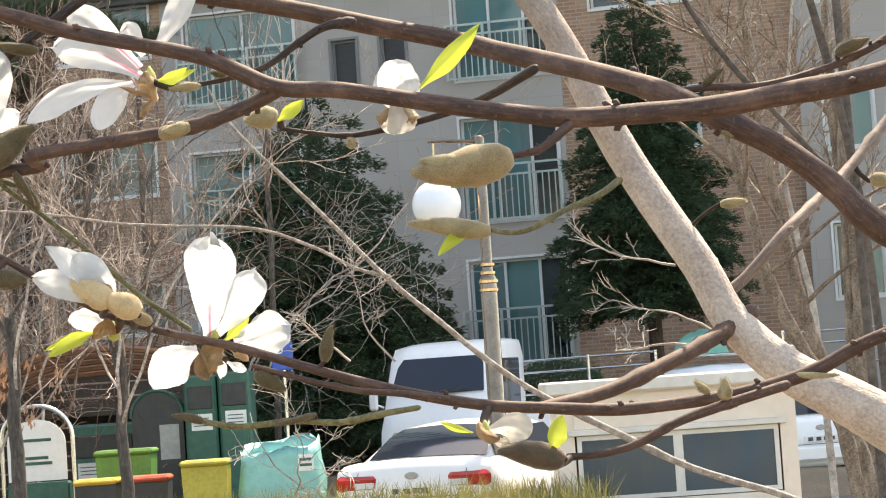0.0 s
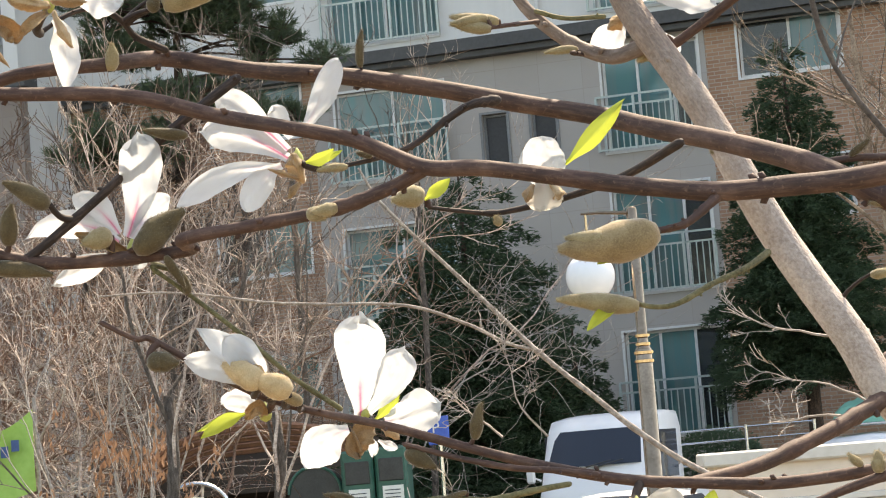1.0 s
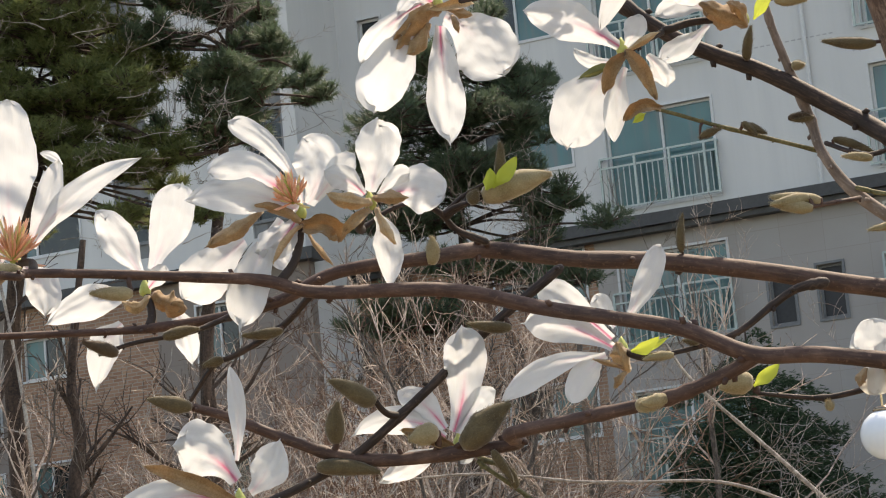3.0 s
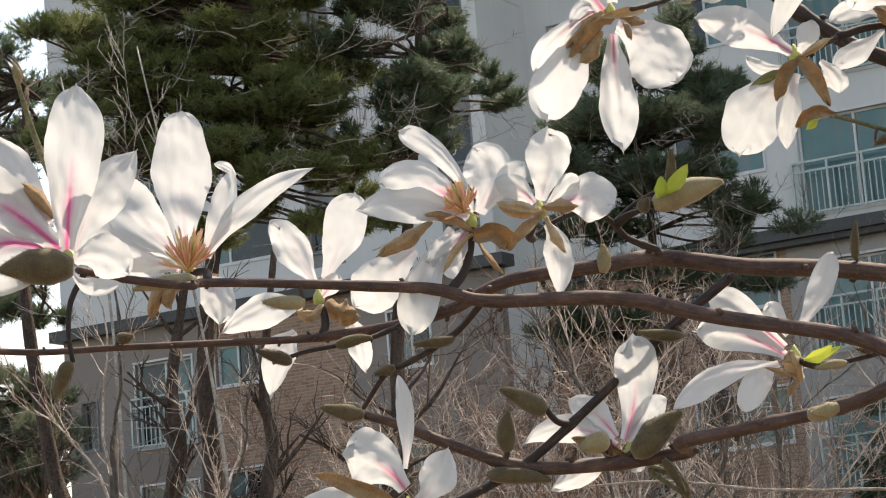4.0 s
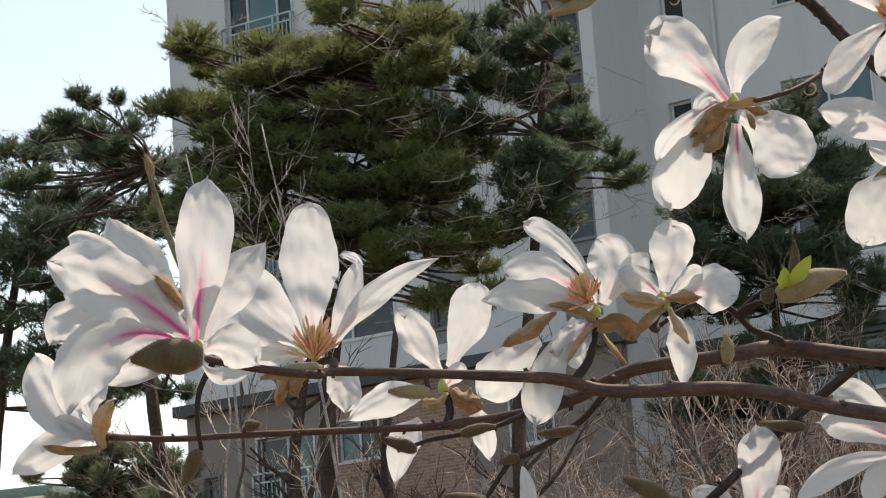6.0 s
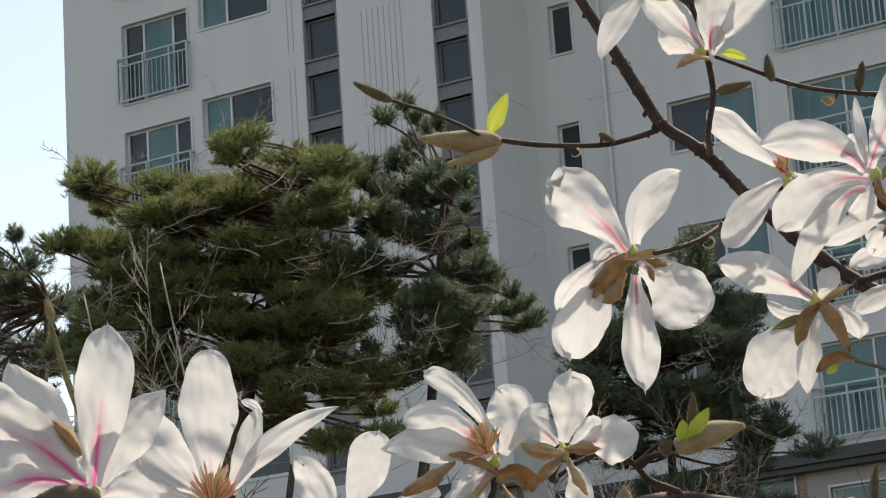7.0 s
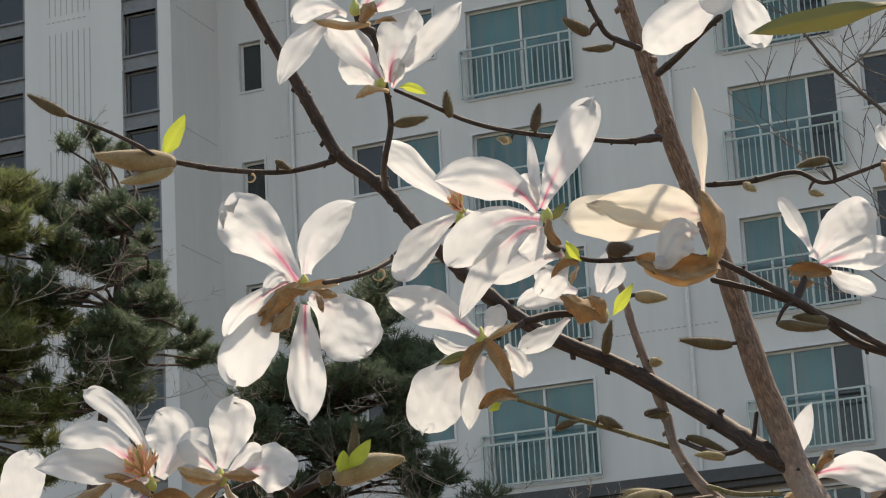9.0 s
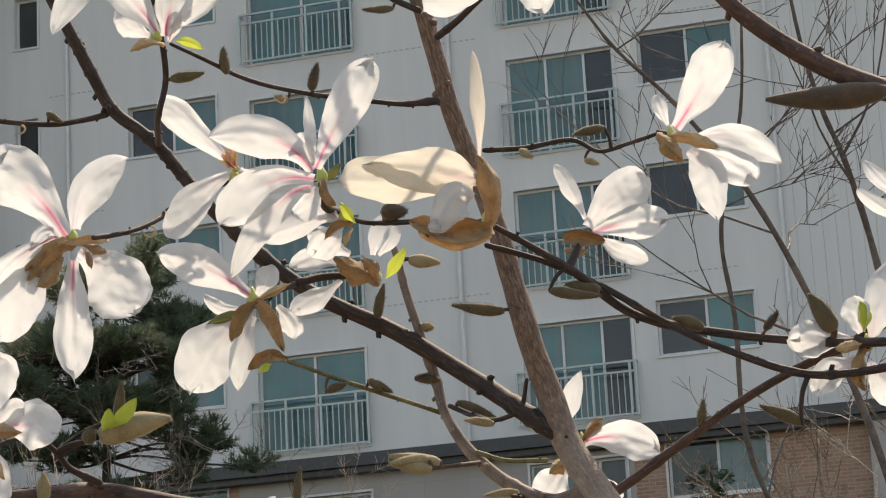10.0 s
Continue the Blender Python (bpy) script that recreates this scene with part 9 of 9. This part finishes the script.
petal(bloom, (0.43, -0.46, 0.62), (2.40, -2.60, 3.05), (4.56, -4.68, 6.41), 3.57, .64, .45, "P")
scale(bloom, (-0.41, -0.40, -0.09), (1.47, -1.10, -0.62), (3.86, -0.66, -1.51), 1.60, .55, .6)
scale(bloom, (-1.11, -0.45, 0.04), (-0.53, -1.29, -1.04), (0.71, -0.72, -2.31), 2.16, .5, .45)
bloom = flower((0.2920, 1.9247, 2.0642))
petal(bloom, (0.41, -0.39, 0.36), (1.19, -1.36, 2.91), (3.10, -0.48, 6.68), 3.11, .6, .5, "W")
petal(bloom, (-0.44, -0.56, 0.92), (-0.80, -1.14, 2.17), (-0.90, -1.06, 3.75), 2.31, .6, .6, "W")
petal(bloom, (0.09, 0.02, -1.26), (0.80, 0.04, -3.11), (1.70, 0.78, -4.91), 2.22, .6, .5, "W")
petal(bloom, (-1.23, -0.02, -1.19), (-3.14, -0.48, -2.08), (-4.46, -0.24, -3.85), 2.49, .5, .7, "W")
petal(bloom, (-1.36, -0.46, 0.45), (-3.90, -1.42, 0.47), (-6.32, -2.18, 0.36), 2.93, .6, .5, "W")
scale(bloom, (-0.06, -0.42, 0.01), (-0.96, -0.83, -1.83), (-0.60, -0.20, -3.62), 1.60, .5, .5)
scale(bloom, (-0.05, -0.47, 0.23), (-1.33, -1.52, -0.24), (-2.64, -1.30, -0.39), 1.33, .5, .5)
leaf(bloom, (-0.33, -0.77, 0.95), (-0.23, -1.47, 2.06), (-0.57, -1.61, 3.32), 1.07, "y")
bloom = flower((0.3307, 1.8949, 2.1631))
petal(bloom, (0.18, -0.40, 0.34), (-2.09, -1.19, 2.24), (-3.23, -0.32, 4.37), 1.33, .6, .6, "W")
petal(bloom, (0.10, -0.06, -0.94), (-2.26, -1.01, 0.18), (-4.15, -1.17, 1.82), 1.24, .6, .6, "W")
petal(bloom, (-0.08, -0.24, -0.29), (0.56, -1.36, 1.19), (1.66, -2.34, 2.68), 2.22, .6, .5, "W")
bloom = flower((0.0670, 2.0455, 2.0207))
petal(bloom, (-1.44, 0.13, -1.79), (-2.55, 0.24, -2.98), (-3.81, 1.64, -4.49), 2.91, .6, .5, "W")
petal(bloom, (0.77, 0.38, -2.58), (1.86, 0.41, -3.82), (2.87, 1.24, -5.17), 1.69, .6, .5, "W")
petal(bloom, (-1.10, -0.73, 1.51), (-0.77, -1.85, 3.28), (0.27, -2.50, 5.67), 1.78, .45, .9, "W")
petal(bloom, (0.22, -0.33, 0.08), (3.23, -1.47, -0.01), (6.20, -1.96, -1.68), 3.10, .6, .55, "P")
scale(bloom, (0.23, -0.47, 0.25), (0.86, -1.53, 0.97), (1.75, -1.54, 1.67), 1.41, .5, .5)
scale(bloom, (-0.93, -0.16, -1.06), (-2.03, -1.08, -1.96), (-2.80, -0.76, -2.47), 1.69, .5, .5)
bloom = flower((0.0332, 1.7418, 2.3416))
petal(bloom, (0, 0, 0), (-3.60, 0.01, -1.97), (-7.19, 0.81, -3.93), 3.43, 0.6, 0.5, "W")
petal(bloom, (0, 0, 0), (0.88, 0.06, -2.42), (1.76, 0.92, -4.84), 2.66, 0.6, 0.5, "W")
petal(bloom, (0, 0, 0), (-1.13, -0.56, -0.96), (-2.26, -0.31, -1.92), 2.57, 0.6, 0.5, "W")
bloom = flower((0.1196, 1.3627, 2.1728))
petal(bloom, (0, 0, 0), (0.24, -0.81, 1.00), (0.49, -0.81, 2.01), 1.34, 0.6, 0.5, "W")
leaf(bloom, (-0.01, -0.31, -0.01), (-4.35, -0.08, -0.44), (-8.70, 0.14, -0.87), 1.47, "o")
bloom = flower((-0.4218, 1.5118, 1.7730))
petal(bloom, (0.17, -0.64, 2.67), (0.62, -1.26, 5.60), (0.01, -0.15, 8.67), 1.13, .55, .7, "W")
petal(bloom, (0.74, -0.30, 0.61), (2.13, -0.57, 1.88), (2.90, 0.09, 3.78), 2.41, .5, .75, "W")
petal(bloom, (-0.56, -0.23, -1.04), (-2.85, -0.87, -2.55), (-5.89, 0.15, -5.25), 2.62, .6, .5, "P")
petal(bloom, (0.52, -0.14, -0.78), (0.84, -0.19, -1.63), (0.91, 0.12, -2.58), 0.71, .5, .6, "W")
petal(bloom, (1.01, -0.17, -0.12), (2.36, -0.24, -0.81), (3.41, -0.06, -0.69), 1.84, .55, .5, "W")
petal(bloom, (0.04, -0.49, 1.38), (-1.36, -1.56, 3.11), (-3.42, -2.04, 3.80), 3.68, .6, .6, "P")
petal(bloom, (-0.42, -0.16, -1.40), (-1.06, -0.80, -3.13), (-2.52, -1.07, -5.57), 2.06, .6, .5, "P")
petal(bloom, (-0.80, -0.40, 0.04), (-3.33, -2.17, 0.68), (-7.27, -3.62, -0.32), 2.55, .6, .6, "P")
scale(bloom, (0.19, -0.36, -0.19), (-2.09, -1.70, 1.36), (-5.38, -2.12, 2.85), 1.42, .5, .7)
leaf(bloom, (-0.39, -0.48, -0.53), (-2.32, -1.06, -0.91), (-4.77, -1.09, -1.25), 0.99, "y")
leaf(bloom, (-1.24, -0.39, -1.97), (-1.99, -0.77, -2.80), (-3.01, -0.61, -3.30), 0.71, "o")
bud((-0.4354, 1.9063, 2.2957), (-0.4976, 1.8845, 2.3046), 1.98, "tan")
bud((-0.4379, 1.9066, 2.2931), (-0.4798, 1.8970, 2.2813), 1.23, "pale")
bud((-0.5174, 1.8713, 2.3365), (-0.5459, 1.8550, 2.3495), 0.94, "olive")
bud((-0.2443, 1.8654, 2.2985), (-0.2172, 1.8641, 2.3032), 0.91, "olive")
bud((-0.2034, 1.9000, 2.3128), (-0.2044, 1.8901, 2.3320), 0.83, "olive")
bud((-0.1358, 1.9184, 2.3005), (-0.1313, 1.9088, 2.3204), 0.84, "dark")
bud((-0.0869, 1.9245, 2.3819), (-0.1069, 1.9151, 2.3954), 1.04, "olive")
bud((-0.0678, 1.9295, 2.3708), (-0.0934, 1.9253, 2.3703), 0.66, "olive")
bud((0.0072, 2.0069, 2.1297), (-0.0339, 2.0023, 2.1345), 0.94, "olive")
bud((-0.1563, 1.9189, 2.2939), (-0.1665, 1.9144, 2.2954), 0.65, "pale")
bud((-0.3626, 1.9699, 2.3121), (-0.3496, 1.9718, 2.3039), 0.68, "olive")
bud((-0.0974, 2.0492, 2.1384), (-0.0920, 2.0399, 2.1655), 0.87, "olive")
bud((-0.0688, 2.0390, 2.1861), (-0.0428, 2.0383, 2.1797), 1.16, "pale")
bud((-0.1422, 2.0187, 2.0722), (-0.1242, 2.0161, 2.0760), 0.66, "olive")
bud((-0.0354, 2.0331, 2.0584), (-0.0014, 2.0332, 2.0438), 0.76, "olive")
bud((-0.1062, 2.0334, 2.0800), (-0.0878, 2.0329, 2.0716), 0.76, "olive")
bud((0.0447, 1.8956, 2.1159), (0.0849, 1.8926, 2.1104), 0.89, "olive")
bud((-0.0829, 1.8904, 2.1879), (-0.0628, 1.8887, 2.1857), 1.44, "dark")
bud((-0.0616, 2.0527, 2.1303), (-0.0511, 2.0505, 2.1279), 0.87, "pale")
bud((-0.0701, 2.0617, 2.0876), (-0.0509, 2.0594, 2.0866), 0.68, "dark")
bud((0.2763, 1.6223, 2.1775), (0.1946, 1.6310, 2.1774), 1.80, "dark")
bud((-0.0504, 1.9885, 2.0035), (-0.0902, 1.9833, 2.0072), 1.15, "pale")
bud((0.0849, 1.9077, 2.1183), (0.0576, 1.9046, 2.1224), 0.98, "olive")
bud((0.1646, 1.9216, 2.0848), (0.1406, 1.9182, 2.0946), 1.08, "olive")
bud((0.2355, 1.9236, 2.0041), (0.2038, 1.9208, 2.0220), 1.07, "olive")
bud((0.2663, 1.9124, 2.0758), (0.2460, 1.9058, 2.1036), 1.61, "olive")
bud((0.1617, 1.9985, 2.0223), (0.1655, 1.9916, 2.0413), 0.74, "olive")
bud((0.0088, 2.0069, 2.1297), (-0.0340, 2.0025, 2.1336), 1.03, "olive")
bud((0.1002, 1.9797, 2.2739), (0.0749, 1.9794, 2.2680), 0.85, "olive")
bud((0.0298, 1.9860, 2.2605), (0.0397, 1.9849, 2.2532), 0.66, "pale")
bud((0.0832, 1.9878, 2.2494), (0.0946, 1.9858, 2.2441), 0.57, "pale")
bud((0.2128, 1.9181, 2.0798), (0.2222, 1.9109, 2.0935), 0.72, "dark")
bud((-0.2959, 1.8071, 2.0044), (-0.2425, 1.8097, 2.0153), 2.03, "pale")
bud((-0.2839, 1.8066, 2.0166), (-0.2766, 1.7992, 2.0429), 0.85, "olive")
bud((-0.0568, 1.9821, 1.9962), (-0.0902, 1.9774, 2.0000), 1.10, "white")
bud((-0.0051, 2.0121, 2.0355), (-0.0293, 2.0085, 2.0385), 0.75, "pale")
bud((0.0123, 2.0318, 1.9800), (-0.0161, 2.0290, 1.9798), 0.71, "pale")
bud((0.0869, 2.0275, 1.9840), (0.0596, 2.0286, 1.9659), 1.70, "pale")
bud((-0.0485, 2.0628, 2.0853), (-0.0671, 2.0595, 2.0848), 0.58, "olive")
bud((-0.3067, 1.8059, 2.0012), (-0.2989, 1.8026, 2.0092), 1.10, "olive")
bud((-0.5324, 1.6752, 1.9426), (-0.5601, 1.6631, 1.9422), 1.05, "pale")
bud((-0.6987, 1.7281, 1.9400), (-0.6865, 1.7294, 1.9421), 0.94, "olive")
bud((-0.6013, 1.6403, 1.9614), (-0.6426, 1.6220, 1.9573), 1.13, "pale")
bud((-0.5715, 1.7529, 1.9096), (-0.5937, 1.7404, 1.9222), 1.02, "dark")
bud((-0.5381, 1.7616, 1.9213), (-0.5111, 1.7661, 1.9239), 0.93, "olive")
bud((-0.4433, 1.7475, 1.9131), (-0.4716, 1.7373, 1.9110), 0.83, "olive")
bud((-0.5123, 1.7350, 1.8645), (-0.5416, 1.7223, 1.8698), 1.24, "olive")
bud((-0.3795, 1.7524, 1.8542), (-0.4110, 1.7403, 1.8706), 1.48, "olive")
bud((-0.4142, 1.7647, 1.8283), (-0.4092, 1.7597, 1.8581), 1.49, "olive")
bud((-0.3250, 1.7785, 1.8193), (-0.2886, 1.7797, 1.8395), 1.90, "olive")
bud((-0.3404, 1.7760, 1.8298), (-0.3616, 1.7690, 1.8265), 1.65, "pale")
bud((-0.3423, 1.8243, 1.9608), (-0.3396, 1.8182, 1.9813), 1.11, "pale")
bud((-0.1906, 1.7323, 1.8274), (-0.1719, 1.7312, 1.8277), 1.11, "pale")
bud((-0.4959, 1.7692, 1.9004), (-0.5097, 1.7628, 1.8953), 0.76, "olive")
bud((-0.1299, 2.0227, 2.0756), (-0.1432, 2.0197, 2.0710), 0.57, "olive")
bud((-0.1075, 2.0303, 2.0818), (-0.0959, 2.0303, 2.0697), 0.66, "olive")
bud((-0.0588, 1.9809, 2.0028), (-0.0899, 1.9767, 2.0028), 1.00, "white")
bud((-0.4298, 1.7624, 1.8132), (-0.3850, 1.7704, 1.8034), 1.32, "olive")
bud((-0.2801, 1.7821, 1.9011), (-0.3118, 1.7733, 1.9053), 0.91, "olive")
bud((-0.3008, 1.7798, 1.8127), (-0.2908, 1.7803, 1.7871), 0.74, "olive")
bud((-0.3434, 1.7957, 2.0041), (-0.3428, 1.7902, 2.0169), 0.51, "olive")
bud((-0.1594, 1.9114, 1.9611), (-0.1564, 1.9038, 1.9899), 0.71, "olive")
bud((-0.1140, 1.8644, 1.8493), (-0.1395, 1.8596, 1.8488), 1.73, "pale")
bud((-0.1673, 1.7309, 1.8308), (-0.1867, 1.7259, 1.8299), 0.97, "pale")
bud((-0.2894, 1.7902, 1.7834), (-0.2937, 1.7849, 1.8011), 0.75, "olive")
bud((-0.3191, 1.7681, 1.7335), (-0.2956, 1.7692, 1.7336), 1.57, "olive")
bud((-0.0880, 1.7980, 1.6606), (-0.0788, 1.7949, 1.6864), 1.02, "olive")
bud((-0.1745, 1.7714, 1.6221), (-0.1971, 1.7660, 1.6290), 0.65, "olive")
bud((0.2279, 1.9566, 1.7676), (0.2476, 1.9513, 1.7677), 0.82, "pale")
bud((0.2004, 1.7700, 1.6134), (0.1992, 1.7672, 1.6289), 1.06, "pale")
bud((0.1908, 1.7911, 1.6193), (0.1810, 1.7891, 1.6285), 0.66, "pale")
bud((0.3018, 1.7924, 1.8592), (0.3253, 1.7839, 1.8697), 1.01, "olive")
bud((0.2037, 1.7977, 1.8439), (0.2176, 1.7916, 1.8555), 0.59, "olive")
bud((0.2264, 1.7790, 1.8037), (0.2117, 1.7774, 1.8070), 0.58, "pale")
bud((-0.1364, 1.7947, 1.6572), (-0.1170, 1.7933, 1.6410), 1.32, "olive")
bud((0.1287, 1.9876, 1.8758), (0.1119, 1.9850, 1.8799), 0.65, "pale")
bud((-0.3201, 1.7778, 1.8217), (-0.2851, 1.7783, 1.8442), 1.92, "olive")
bud((0.3670, 2.0639, 1.7846), (0.3850, 2.0575, 1.7857), 1.26, "pale")
bud((0.2500, 1.7840, 1.6264), (0.2837, 1.7760, 1.6273), 0.50, "pale")
bud((-0.1669, 1.8170, 1.8713), (-0.1896, 1.8120, 1.8688), 0.68, "pale")
bud((-0.1477, 1.8180, 1.8773), (-0.1588, 1.8135, 1.8804), 0.59, "olive")
bud((-0.0586, 1.8701, 1.8227), (-0.0610, 1.8663, 1.8295), 0.69, "pale")
bud((-0.0943, 1.7778, 1.6220), (-0.1248, 1.7727, 1.6188), 0.49, "olive")

bud((-0.6951, 1.5635, 2.1016), (-0.6959, 1.5604, 2.1168), 0.62, "pale")
bud((-0.6789, 1.5949, 1.9060), (-0.6959, 1.5942, 1.8833), 1.15, "olive")


def remnant(at, size):
    """A pale curled remnant of a bud scale that hangs under a twig."""
    b = Build()
    b.smooth = True
    o = Vector(at)
    b.tube([o + Vector((math.sin(a) * size * 0.5, 0.001 * math.cos(a), -size * 0.5 * (1 - math.cos(a)))) for a in [0.25 + 4.3 * k / 14 for k in range(15)]], [0.0011 - 0.00005 * k for k in range(15)], 6)
    part("bud_remnant", b, M_SCALE_PALE, magnolia, "pale curled bud scale remnant")


remnant((-0.3679, 1.8844, 2.2749), 0.0075)
remnant((-0.2663, 1.8844, 2.1852), 0.0095)
remnant((-0.1571, 1.8662, 2.2799), 0.006)

b = Build()
twig_mesh(b, Vector((0.2567, 2.6894, 1.7531)), Vector((-0.1188, 0.0071, 0.0270)), 0.122, 0.0017, 2, random.Random(301), 0.9, 5, 0.02, (4, 7), 8, 0.0, 0.3, 0.0007, (0.2, 0.5))
part("twig", b, M_GREY_BARK, magnolia)
b = Build()
twig_mesh(b, Vector((0.2915, 2.6882, 1.6794)), Vector((-0.1075, 0.0081, 0.0478)), 0.118, 0.0017, 2, random.Random(302), 0.9, 5, 0.02, (4, 7), 8, 0.0, 0.3, 0.0007, (0.2, 0.5))
part("twig", b, M_GREY_BARK, magnolia)
b = Build()
twig_mesh(b, Vector((0.2630, 2.6913, 1.6659)), Vector((-0.1054, 0.0073, 0.0382)), 0.112, 0.0017, 2, random.Random(303), 0.9, 5, 0.02, (4, 7), 8, 0.0, 0.3, 0.0007, (0.2, 0.5))
part("twig", b, M_GREY_BARK, magnolia)
b = Build()
twig_mesh(b, Vector((-0.1057, 2.7011, 1.6721)), Vector((-0.0585, -0.0043, 0.0535)), 0.079, 0.0017, 2, random.Random(304), 0.9, 5, 0.02, (4, 7), 8, 0.0, 0.3, 0.0007, (0.2, 0.5))
part("twig", b, M_GREY_BARK, magnolia)
b = Build()
twig_mesh(b, Vector((-0.0631, 3.0027, 1.6727)), Vector((-0.0762, -0.0058, 0.1017)), 0.127, 0.0017, 2, random.Random(305), 0.9, 5, 0.02, (4, 7), 8, 0.0, 0.3, 0.0007, (0.2, 0.5))
part("twig", b, M_GREY_BARK, magnolia)
part("leaf", blade((-0.4544, 1.9423, 2.3137), (-0.4269, 1.9325, 2.3451), 0.0144, 0.15, 15, 128, cup=0.35, claw=0.2, widest=0.45, point=0.9, nu=16, crumple=0.09), M_LEAF, magnolia, "young yellow-green leaf")
part("leaf", blade((-0.2864, 1.7974, 2.0088), (-0.2640, 1.7918, 2.0277), 0.0110, 0.15, 15, 129, cup=0.35, claw=0.2, widest=0.45, point=0.9, nu=16, crumple=0.09), M_LEAF, magnolia, "young yellow-green leaf")
part("leaf", blade((-0.2916, 1.7969, 2.0073), (-0.2855, 1.7897, 2.0224), 0.0101, 0.15, 15, 130, cup=0.35, claw=0.2, widest=0.45, point=0.9, nu=16, crumple=0.09), M_LEAF, magnolia, "young yellow-green leaf")
part("leaf", blade((-0.1125, 1.8380, 1.8437), (-0.0909, 1.8326, 1.8570), 0.0102, 0.15, 15, 131, cup=0.35, claw=0.2, widest=0.45, point=0.9, nu=16, crumple=0.09), M_LEAF, magnolia, "young yellow-green leaf")
part("leaf", blade((-0.2496, 1.7643, 1.6913), (-0.2832, 1.7544, 1.6796), 0.0107, 0.15, 15, 132, cup=0.35, claw=0.2, widest=0.45, point=0.9, nu=16, crumple=0.09), M_LEAF, magnolia, "young yellow-green leaf")
part("leaf", blade((-0.1985, 1.8194, 1.8780), (-0.1750, 1.8160, 1.8834), 0.0101, 0.15, 15, 133, cup=0.35, claw=0.2, widest=0.45, point=0.9, nu=16, crumple=0.09), M_LEAF, magnolia, "young yellow-green leaf")
